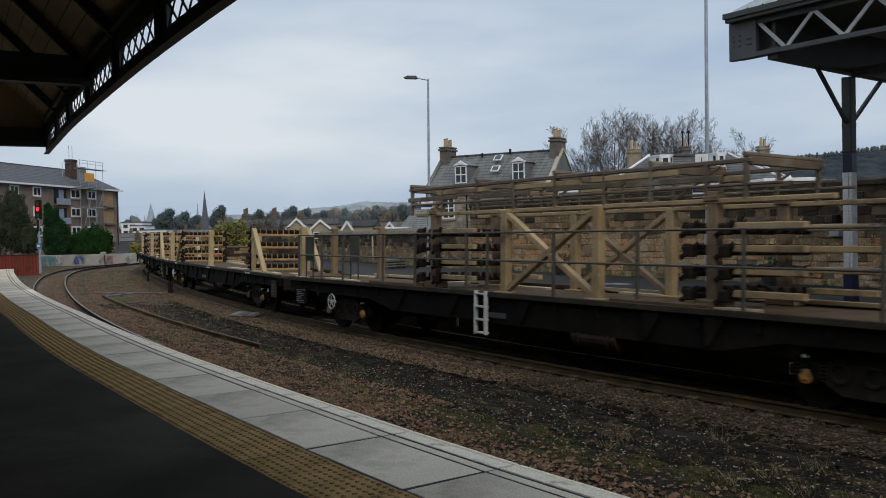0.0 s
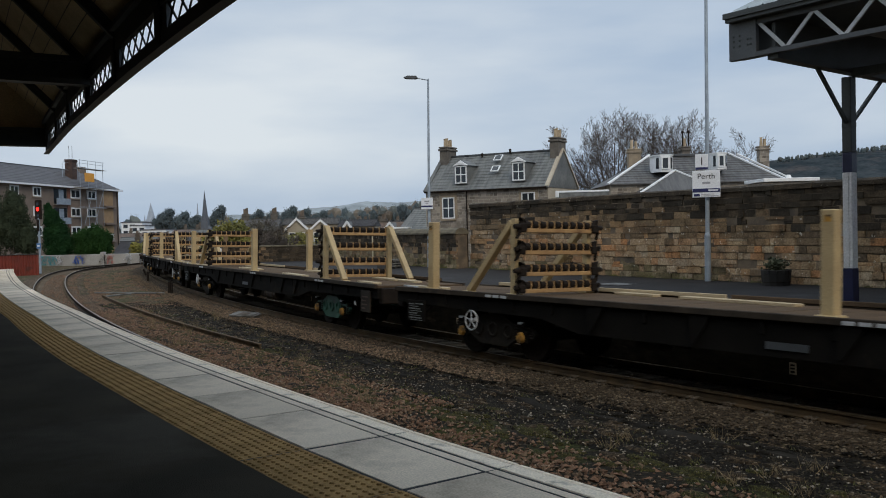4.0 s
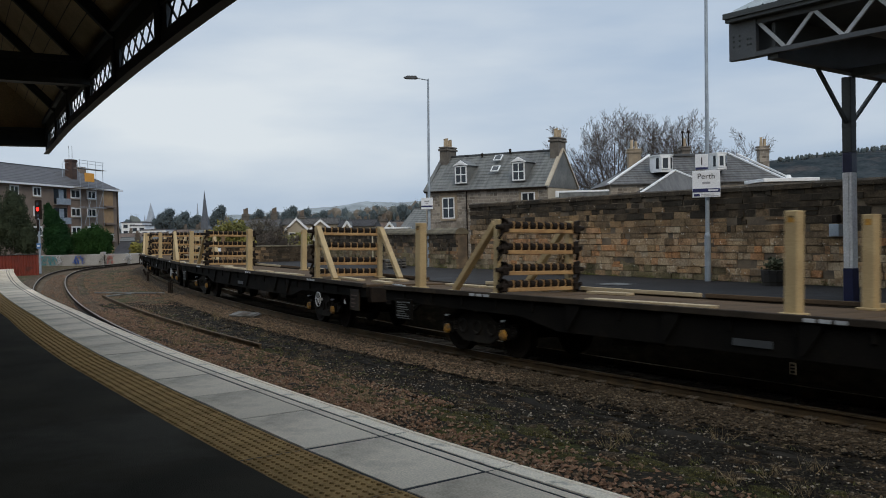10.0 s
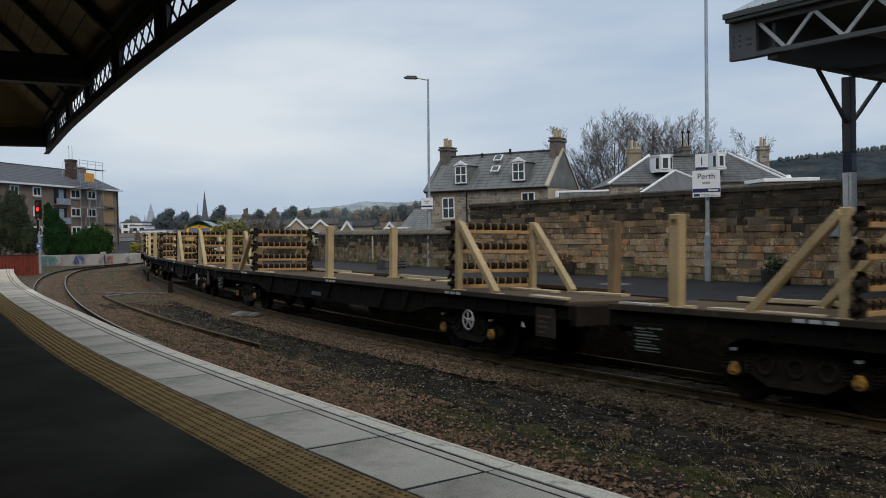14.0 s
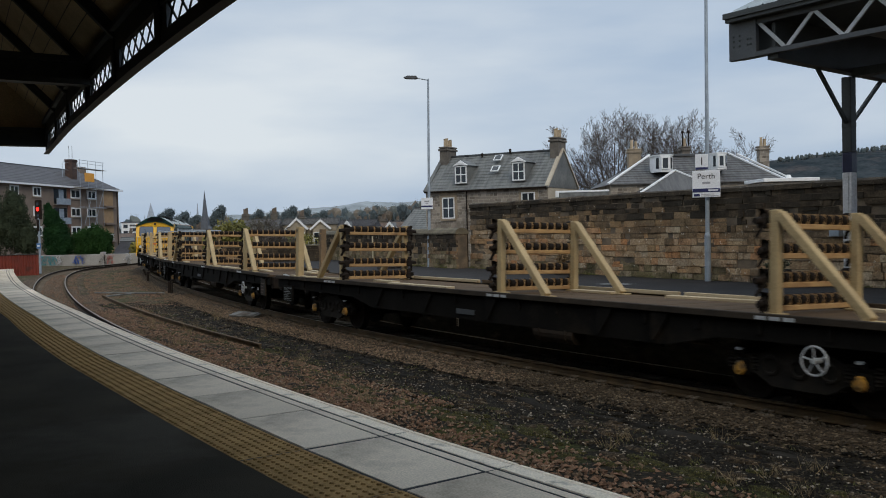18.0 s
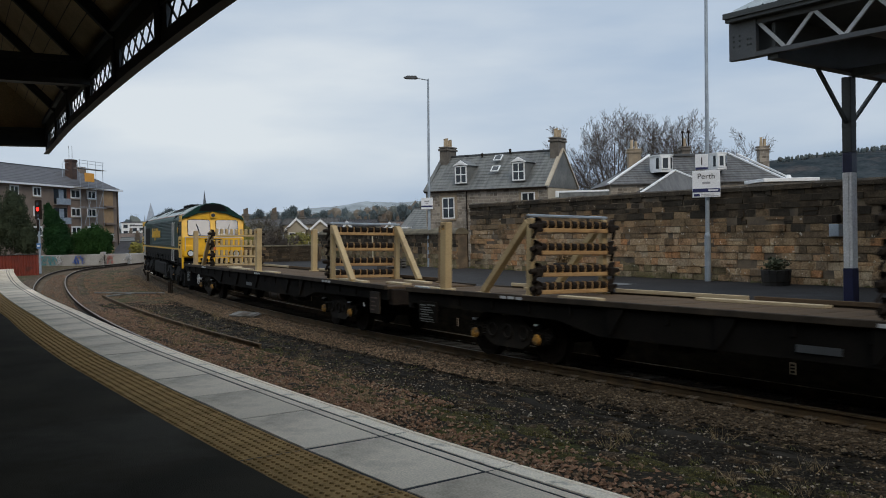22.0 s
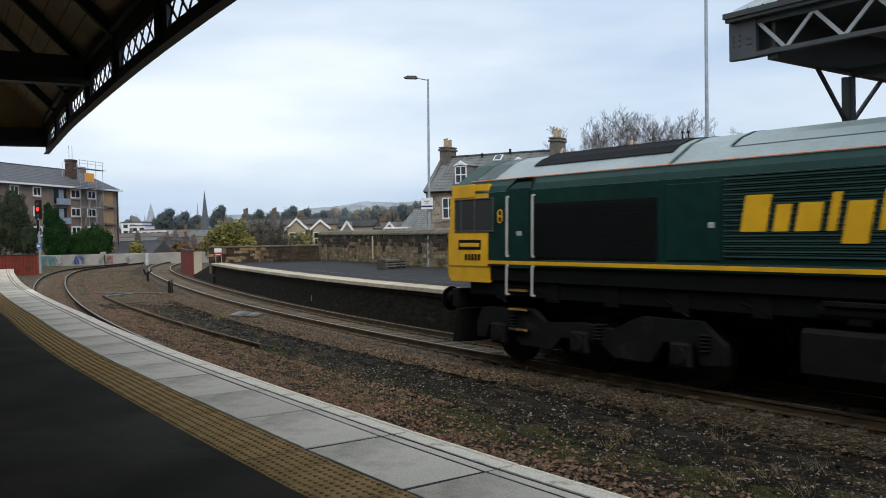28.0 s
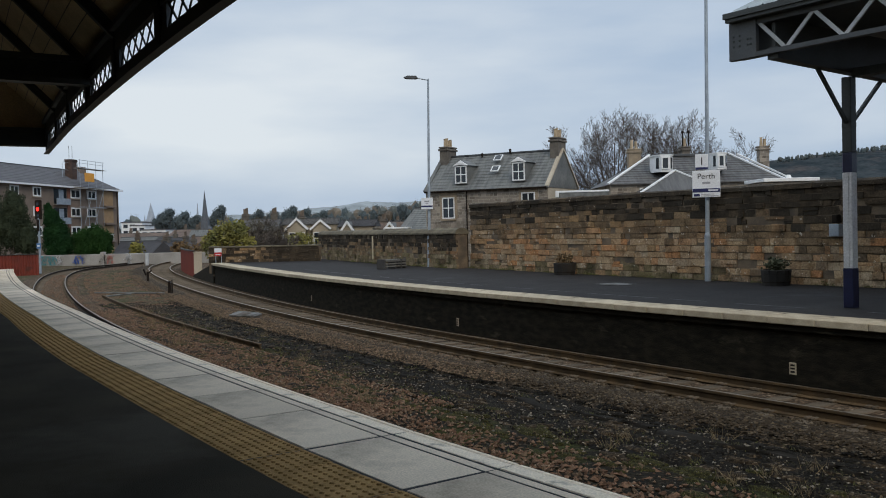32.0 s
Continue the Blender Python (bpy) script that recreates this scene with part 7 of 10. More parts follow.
def small_things():
    t = thing("wall_box", along(14.7, 8.16, 2.12), "grey electrical box fixed to the stone wall", "box")
    bm = bmesh.new()
    box(bm, -0.13, 0.13, -0.1, 0.1, 0, 0.3, 0.012)
    part("case", bm, GALV, t)
    bm = bmesh.new()
    box(bm, -0.07, 0.07, -0.08, 0.1, 0.32, 0.52, 0.02)
    part("hood", bm, RUST_DARK, t)
    t = thing("manhole_cover", along(9.7, 5.6, P_FAR + 0.012), "pale square metal cover set in the tarmac", "manhole cover")
    bm = bmesh.new()
    box(bm, -0.42, 0.42, -0.35, 0.35, 0, 0.008, 0.003)
    part("plate", bm, LID, t)
    t = thing("notice_board", pose(-12.2, 48.9, P_FAR, 0, 0, -14), "white and red warning sign at the platform end", "sign")
    bm = bmesh.new()
    tube(bm, (0.19, 0, 0), (0.19, 0, 0.5), 0.02, n=8)
    tube(bm, (-0.15, 0, 0), (-0.15, 0, 0.5), 0.02, n=8)
    part("post", bm, GALV, t)
    bm = bmesh.new()
    box(bm, -0.21, 0.21, -0.03, -0.01, 0.58, 0.80)
    part("white_field", bm, SIGN_WHITE, t)
    bm = bmesh.new()
    box(bm, -0.21, 0.21, -0.03, -0.01, 0.38, 0.578)
    part("red_field", bm, SIGN_RED, t)
    bm = bmesh.new()
    box(bm, -0.15, 0.15, -0.036, -0.03, 0.44, 0.48)
    part("unreadable_line", bm, SIGN_WHITE, t)
    for s, z, big in ((18.1, -0.03, 1.0), (8.05, 0.0, 0.75), (-2.6, 0.02, 0.6)):
        t = thing("distance_marker", along(s, EDGE_FAR + 0.155, z), "small white marker plate on the platform face", "marker plate", "platform markers")
        bm = bmesh.new()
        box(bm, -0.065 * big, 0.065 * big, -0.012, 0.0, 0, 0.2, 0.003)
        part("plate", bm, COPING_FAR, t)
        bm = bmesh.new()
        for k in range(3):
            box(bm, -0.04 * big, 0.04 * big, -0.016, -0.012, 0.03 + 0.055 * k, 0.06 + 0.055 * k)
        part("unreadable_line", bm, RUST_DARK, t)
    # wall pipe
    t = thing("wall_pipe", along(-11.6, 7.5, P_FAR), "cream painted pipe standing against the low wall", "pipe")
    bm = bmesh.new()
    tube(bm, (0, 0, 0.2), (0, 0, 1.3), 0.032, n=10)
    tube(bm, (-0.14, 0.03, 0.35), (-0.14, 0.03, 1.05), 0.022, n=8)
    part("pipe", bm, CREAM_PIPE, t)


small_things()


# ---- between the tracks ----
WORN_LINE = material("worn_line_paint", (0.13, 0.135, 0.14), (0.06, 0.062, 0.066), 0.8, spec=0.2, scale=6, fine=60)


def trackside():
    t = thing("stub_rail", Matrix(), "disused rusty rail lying in the ballast", "rail")
    bm = bmesh.new()
    sweep(bm, [(x - 0.0, z - 0.02) for x, z in rail_outline(0.0)], -13.0, 7.9, 1.0, lambda s: -4.53 + 0.89 * (s + 13.0) / 20.9)
    part("rail", bm, RAIL_SIDE, t)
    rnd = random.Random(31)
    for s, l, k in ((16.45, -1.95, 0.16), (19.3, -2.75, 0.12), (12.0, -2.9, 0.08)):
        t = thing("clod", along(s, l, -0.17, rnd.uniform(0, 90)), "black clod of ash lying on the cinders", "clod", "ash clods")
        bm = bmesh.new()
        bmesh.ops.create_icosphere(bm, subdivisions=2, radius=1.0)
        for v in bm.verts:
            v.co = Vector((v.co.x * k * 1.6, v.co.y * k * 0.8, v.co.z * k * 0.35)) * (1 + 0.45 * noise.noise(v.co * 2.3 + Vector((s, 0, 0))))
        part("lump", bm, DARK_STONE, t)
    t = thing("platform_line", Matrix(), "worn thin white line along the far platform edge", "line", kind="structure")
    s = -8.0
    while s < 30:
        length = rnd.uniform(0.6, 2.4)
        bm = bmesh.new()
        sweep(bm, [(EDGE_FAR + 1.62, P_FAR + 0.004), (EDGE_FAR + 1.66, P_FAR + 0.004), (EDGE_FAR + 1.66, P_FAR + 0.006), (EDGE_FAR + 1.62, P_FAR + 0.006)], s, s + length, 0.6)
        part("dash", bm, WORN_LINE, t)
        s += length + rnd.uniform(0.1, 1.2)
    t = thing("point_rod", Matrix(), "thin grey point rodding lying across the ballast", "rod")
    bm = bmesh.new()
    for a, b in (((-16.4, 42.3), (-12.6, 40.6)), ((-14.9, 39.5), (-14.1, 40.6))):
        tube(bm, (*a, -0.12), (*b, -0.10), 0.035, n=6)
    part("rod", bm, LID, t)
    t = thing("cable_box", pose(-6.25, 28.35, -0.19, 5, 3, -14) @ Matrix.Diagonal((0.66, 0.7, 0.95, 1)), "low grey concrete trackside box with a cracked lid", "trackside box")
    bm = bmesh.new()
    box(bm, -0.62, 0.62, -0.42, 0.42, 0, 0.13, 0.02)
    part("base", bm, STONE_DARK, t)
    bm = bmesh.new()
    box(bm, -0.66, 0.45, -0.44, 0.46, 0.131, 0.19, 0.015)
    part("lid", bm, LID, t, "cracked pale grey lid")
    bm = bmesh.new()
    box(bm, 0.47, 0.63, -0.4, 0.36, 0.131, 0.17, 0.01)
    part("broken_edge", bm, LID, t)
    bm = bmesh.new()
    box(bm, -0.3, 0.2, -0.3, 0.2, 0.191, 0.2, 0.004)
    part("inset_plate", bm, STONE_DARK, t)
    for x, y, h, k in ((-17.0, 51.8, 0.62, 0), (-12.46, 40.9, 0.62, 1)):
        t = thing("ground_lever", pose(x, y, -0.2), "rusty iron ground lever post beside the rail", "lever", "trackside posts")
        bm = bmesh.new()
        box(bm, -0.06, 0.06, -0.06, 0.06, 0, h, 0.01)
        part("post", bm, RUST_DARK, t)
        bm = bmesh.new()
        if k == 0:
            beam(bm, (-0.1, 0, h - 0.2), (-0.24, 0, h + 0.16), 0.1, 0.07)
            beam(bm, (0, 0, h - 0.15), (0.22, 0, h + 0.1), 0.07, 0.06)
        else:
            beam(bm, (0.12, 0, 0), (0.12, 0, h + 0.05), 0.05, 0.05)
        part("lever_arm", bm, RUST_DARK, t)


trackside()


def signal(m):
    t = thing("colour_light_signal", m, "colour light signal showing red on a grey post", "signal")
    bm = bmesh.new()
    tube(bm, (0, 0, 0), (0, 0, 4.2), 0.085, 0.075, 12)
    part("post", bm, GALV, t)
    bm = bmesh.new()
    box(bm, -0.32, 0.32, -0.04, 0.02, 4.1, 5.55, 0.05)
    back = part("backboard", bm, RUST_DARK, t)
    bm = bmesh.new()
    tube(bm, (0, -0.12, 4.86), (0, -0.06, 4.86), 0.13, n=20)
    part("red_lens", bm, RED_LAMP, t, "lit red lens")
    for z in (4.4, 5.25):
        bm = bmesh.new()
        tube(bm, (0, -0.1, z), (0, -0.04, z), 0.12, n=16)
        part("dark_lens", bm, GLASS, t)
    bm = bmesh.new()
    ring(bm, (0, -0.14, 4.86), (0, 1, 0), 0.19, 0.02, 20, 5)
    part("hood", bm, RUST_DARK, t)
    bm = bmesh.new()
    box(bm, -0.13, 0.13, -0.13, -0.08, 3.2, 4.1, 0.03)
    part("lower_case", bm, RUST_DARK, t)
    bm = bmesh.new()
    box(bm, -0.2, 0.2, -0.12, -0.08, 1.9, 2.3, 0.01)
    part("plate", bm, SIGN_BLUE, t, "small blue and white plate")
    bm = bmesh.new()
    box(bm, -0.14, 0.14, -0.13, -0.12, 2.05, 2.15)
    part("plate_mark", bm, SIGN_WHITE, t)


SIGN_BLUE = material("blue_plate", (0.08, 0.2, 0.42), rough=0.4, bump=0)
signal(pose(-30.45, 68.1, -0.2, 0, 0, -20))


def corrugated_fence(name, m, length, height, label, cap=True):
    t = thing(name, m, label, "fence")
    n = int(length / 0.6)
    for i in range(n):
        bm = bmesh.new()
        k = 6
        rows = []
        for j in range(k + 1):
            x = 0.6 * j / k
            y = 0.05 * math.cos(math.pi * j)
            rows.append([bm.verts.new((i * 0.6 + x, y, 0)), bm.verts.new((i * 0.6 + x, y, height))])
        for a, b in zip(rows, rows[1:]):
            bm.faces.new((a[0], b[0], b[1], a[1]))
        part("sheet", bm, RED_FENCE, t)
    if cap:
        bm = bmesh.new()
        box(bm, -0.05, n * 0.6 + 0.05, -0.08, 0.08, height, height + 0.07, 0.015)
        part("cap_rail", bm, TIMBER, t, "weathered timber cap")
    return t


corrugated_fence("red_fence", pose(-32.6, 63.9, -0.2, 0, 0, 17), 3.6, 1.5, "red painted corrugated steel fence by the line")
def ramp_parapet():
    t = thing("ramp_parapet", Matrix(), "red painted corrugated steel parapet along the platform ramp", "fence")
    s = -45.0
    while s < -30.2:
        bm = bmesh.new()
        rows = []
        for j in range(7):
            x, y, a = line(s + 0.1 * j, 1.62 + 0.045 * math.cos(math.pi * j))
            rows.append([bm.verts.new((x, y, -0.2)), bm.verts.new((x, y, 1.42))])
        for a, b in zip(rows, rows[1:]):
            bm.faces.new((a[0], b[0], b[1], a[1]))
        part("sheet", bm, RED_FENCE, t)
        s += 0.6
    bm = bmesh.new()
    sweep(bm, [(1.54, 1.42), (1.70, 1.42), (1.70, 1.49), (1.54, 1.49)], -45, -29.8, 1.0)
    part("cap_rail", bm, TIMBER, t)


ramp_parapet()
t_ = thing("parapet_end", along(-29.9, 1.62, -0.1), "pale weathered board closing the end of the parapet", "board")
bm_ = bmesh.new()
box(bm_, -0.06, 0.0, 0.0, 0.5, 0.1, 1.42, 0.015)
box(bm_, -0.1, 0.04, -0.04, 0.55, 1.42, 1.5, 0.02)
part("board", bm_, RENDER_TAN, t_)
# ---- houses, flats and the town beyond ----
def window(parent, x, z0, z1, w, bars=(1, 1), y=0.0, mat=None, sill=True, name="window", face="y", f=0.07):
    """A framed sash window set in a wall; its panes are real."""
    bm = bmesh.new()
    def bx(b, a0, a1, d0, d1, c0, c1, bev=0.0):
        if face == "y":
            box(b, a0, a1, y + d0, y + d1, c0, c1, bev)
        else:
            box(b, y - d1, y - d0, a0, a1, c0, c1, bev)
    rings = []
    for d in (-0.06, 0.05):
        for g in (0.0, f):
            rings.append([bm.verts.new((a, y + d, c) if face == "y" else (y - d, a, c)) for a, c in ((x - w / 2 + g, z0 + g), (x + w / 2 - g, z0 + g), (x + w / 2 - g, z1 - g), (x - w / 2 + g, z1 - g))])
    for p, q in ((0, 1), (3, 2), (2, 0), (1, 3)):
        for i in range(4):
            j = (i + 1) % 4
            bm.faces.new((rings[p][i], rings[p][j], rings[q][j], rings[q][i]))
    bmesh.ops.recalc_face_normals(bm, faces=bm.faces[:])
    win = part(name, bm, mat or WHITE_PAINT, parent)
    for i in range(1, bars[0] + 1):
        c = x - w / 2 + w * i / (bars[0] + 1)
        bm = bmesh.new()
        bx(bm, c - 0.4 * f, c + 0.4 * f, -0.05, 0.03, z0 + f, z1 - f)
        part("mullion", bm, mat or WHITE_PAINT, win)
    for i in range(1, bars[1] + 1):
        c = z0 + (z1 - z0) * i / (bars[1] + 1)
        bm = bmesh.new()
        bx(bm, x - w / 2 + f, x + w / 2 - f, -0.055, 0.03, c - 0.03, c + 0.03)
        part("meeting_rail", bm, mat or WHITE_PAINT, win)
    bm = bmesh.new()
    bx(bm, x - w / 2 + 0.02, x + w / 2 - 0.02, -0.02, 0.02, z0 + 0.02, z1 - 0.02)
    part("pane", bm, GLASS, win)
    if sill:
        bm = bmesh.new()
        bx(bm, x - w / 2 - 0.1, x + w / 2 + 0.1, -0.12, 0.0, z0 - 0.14, z0 - 0.01, 0.01)
        part("sill", bm, STONE_TRIM, win)
    return win


def chimney(parent, x, y, w, d, z0, z1, pots, mat, pot_mat=None):
    bm = bmesh.new()
    box(bm, x - w / 2, x + w / 2, y - d / 2, y + d / 2, z0, z1, 0.02)
    box(bm, x - w / 2 - 0.08, x + w / 2 + 0.08, y - d / 2 - 0.08, y + d / 2 + 0.08, z1 - 0.3, z1 - 0.16, 0.02)
    box(bm, x - w / 2 - 0.05, x + w / 2 + 0.05, y - d / 2 - 0.05, y + d / 2 + 0.05, z1 - 0.1, z1, 0.02)
    c = part("chimney", bm, mat, parent)
    for k in range(pots):
        bm = bmesh.new()
        px = x + (w * 0.7) * ((k + 0.5) / pots - 0.5) if w >= d else x
        py = y if w >= d else y + (d * 0.8) * ((k + 0.5) / pots - 0.5)
        high = 0.5 + 0.06 * ((k * 7 + pots) % 3)
        tube(bm, (px, py, z1 - 0.02), (px, py, z1 + high), 0.115, 0.09, 10)
        ring(bm, (px, py, z1 + high - 0.02), (0, 0, 1), 0.1, 0.022, 10, 5)
        part("chimney_pot", bm, pot_mat or CHIMNEY_POT, c)


def slate_roof(parent, x0, x1, y0, y1, ze, zr, mat, hip=(0, 0), name="roof"):
    """A pitched roof over a block, ridge along x, hipped where asked; courses stepped as thin rows."""
    yr = (y0 + y1) / 2
    bm = bmesh.new()
    n = 12
    top = [bm.verts.new((x0 + hip[0], yr, zr)), bm.verts.new((x1 - hip[1], yr, zr))]
    eaves = []
    for side in (0, 1):
        ya = y0 if side == 0 else y1
        prev = [bm.verts.new((x0, ya, ze - 0.03)), bm.verts.new((x1, ya, ze - 0.03))]
        eaves.append(prev)
        for i in range(n):
            f0, f1 = i / n, (i + 1) / n
            lip = [bm.verts.new((xx + hh * f0, ya + (yr - ya) * f0, ze + (zr - ze) * f0 + 0.035)) for xx, hh in ((x0, hip[0]), (x1, -hip[1]))]
            bm.faces.new((prev[0], prev[1], lip[1], lip[0]))
            nxt = top if i == n - 1 else [bm.verts.new((xx + hh * f1, ya + (yr - ya) * f1, ze + (zr - ze) * f1)) for xx, hh in ((x0, hip[0]), (x1, -hip[1]))]
            bm.faces.new((lip[0], lip[1], nxt[1], nxt[0]))
            prev = nxt
    for e in (0, 1):
        bm.faces.new((eaves[0][e], eaves[1][e], top[e]))
    r = part(name, bm, mat, parent)
    bm = bmesh.new()
    beam(bm, (x0 + hip[0], yr, zr + 0.03), (x1 - hip[1], yr, zr + 0.03), 0.22, 0.1)
    part("ridge", bm, GREY_STEEL, r)
    return r


def dormer(parent, x, y0, z0, z1, w, mat=WHITE_PAINT, cheek=None, deep=1.6):
    bm = bmesh.new()
    box(bm, x - w / 2, x + w / 2, y0, y0 + deep, z0, z1, 0.01)
    d = part("dormer", bm, cheek or SLATE, parent)
    window(d, x, z0 + 0.06, z1 - 0.02, w * 0.96, (1, 1), y0 - 0.01, mat, False, "dormer_window")
    bm = bmesh.new()
    a = 0.12
    prism(bm, [(x - w / 2 - a, z1 - 0.02), (x, z1 + 0.34), (x + w / 2 + a, z1 - 0.02), (x, z1 + 0.06)], y0 - 0.14, y0 + 0.02, "y")
    part("dormer_gable", bm, mat, d)
    bm = bmesh.new()
    prism(bm, [(x - w / 2 - a, z1), (x, z1 + 0.36), (x + w / 2 + a, z1)], y0 + 0.02, y0 + deep, "y")
    part("dormer_roof", bm, SLATE, d)
    return d


def stone_house():
    t = thing("stone_house", pose(-1.08, 62.4, -0.2, 0, 0, -29.1), "two-storey rubble stone house with slate roof and white dormers", "house")
    L, D, ze, zr = 9.03, 5.3, 5.32, 7.78
    bm = bmesh.new()
    box(bm, 0, L, 0, D, 0, ze)
    part("wall", bm, RUBBLE, t)
    for x in (0.0, L):
        bm = bmesh.new()
        prism(bm, [(-0.0, 0), (D, 0), (D, ze), (D / 2, zr), (0, ze)], x - 0.02, x + 0.02)
        part("gable", bm, RENDER_TAN, t, "tan harled gable")
        bm = bmesh.new()
        for y0, y1 in ((-0.15, D / 2), (D + 0.15, D / 2)):
            beam(bm, (x, y0, ze - 0.04), (x, y1, zr + 0.08), 0.26, 0.12)
        part("gable_cope", bm, SLATE if x == 0 else RENDER_TAN, t)
    slate_roof(t, -0.05, L + 0.05, -0.2, D + 0.2, ze - 0.08, zr, SLATE)
    bm = bmesh.new()
    tube(bm, (0, -0.24, ze - 0.1), (L, -0.24, ze - 0.1), 0.06, n=8)
    tube(bm, (3.2, -0.1, 0), (3.2, -0.1, ze - 0.1), 0.045, n=8)
    part("gutter", bm, RUST_DARK, t)
    for x, z0, z1 in ((1.75, 3.38, 4.82), (7.67, 3.4, 4.95), (4.7, 0.9, 2.4), (1.75, 0.6, 2.2), (7.67, 0.6, 2.2)):
        window(t, x, z0, z1, 0.95, (1, 1))
        bm = bmesh.new()
        box(bm, x - 0.68, x + 0.68, -0.03, 0.05, z1 + 0.01, z1 + 0.32, 0.01)
        for sx in (-1, 1):
            box(bm, x + sx * 0.58 - 0.1, x + sx * 0.58 + 0.1, -0.03, 0.05, z0 - 0.02, z1, 0.01)
        part("window_surround", bm, STONE_TRIM, t)
    dormer(t, 2.69, 0.15, 5.68, 6.95, 0.92)
    dormer(t, 6.96, 0.15, 5.68, 6.95, 0.92)
    for x, y, z in ((4.9, 1.1, 6.62), (4.7, 2.0, 7.42)):
        bm = bmesh.new()
        m = pose(x, y - 0.15, z + 0.02, 42)
        box(bm, -0.3, 0.3, -0.3, 0.3, 0, 0.06, 0.01, m)
        s = part("skylight", bm, WHITE_PAINT, t)
        bm = bmesh.new()
        box(bm, -0.22, 0.22, -0.22, 0.22, 0.05, 0.075, 0, m)
        part("pane", bm, GLASS, s)
    bm = bmesh.new()
    tube(bm, (5.3, 2.5, zr), (5.3, 2.5, zr + 0.28), 0.09, n=8)
    tube(bm, (3.3, 2.2, zr - 0.2), (3.3, 2.2, zr + 0.1), 0.07, n=8)
    part("vent", bm, RUST_DARK, t)
    chimney(t, 0.35, D / 2, 0.62, 1.35, ze + 0.8, 8.5, 4, CHIMNEY_STONE)
    chimney(t, L - 0.3, D / 2, 0.62, 1.35, ze + 0.8, 8.6, 4, CHIMNEY_STONE)
    # lean-to roof beyond the gable
    t = thing("lean_to", pose(6.9, 55.2, -0.2, 0, 0, -8), "low lean-to with white flashed slate roof", "outbuilding")
    bm = bmesh.new()
    box(bm, 0.2, 3.2, 0, 3, 0, 4.4)
    part("wall", bm, RENDER_TAN, t)
    slate_roof(t, 0.1, 3.3, -0.1, 3.2, 4.35, 4.75, SLATE)
    bm = bmesh.new()
    box(bm, 0.05, 3.35, 1.4, 1.75, 4.78, 4.9, 0.02)
    box(bm, 0.05, 0.25, -0.1, 1.6, 4.45, 4.85, 0.02)
    part("flashing", bm, WHITE_PAINT, t)


stone_house()


SLATE_DARK = material("dark_villa_slate", (0.10, 0.098, 0.096), (0.055, 0.054, 0.054), 0.7, scale=1.6, fine=14, stretch=(3.0, 0.5, 0.5), bump=0.4, stain=(0.14, 0.13, 0.12), stain_at=0.62)


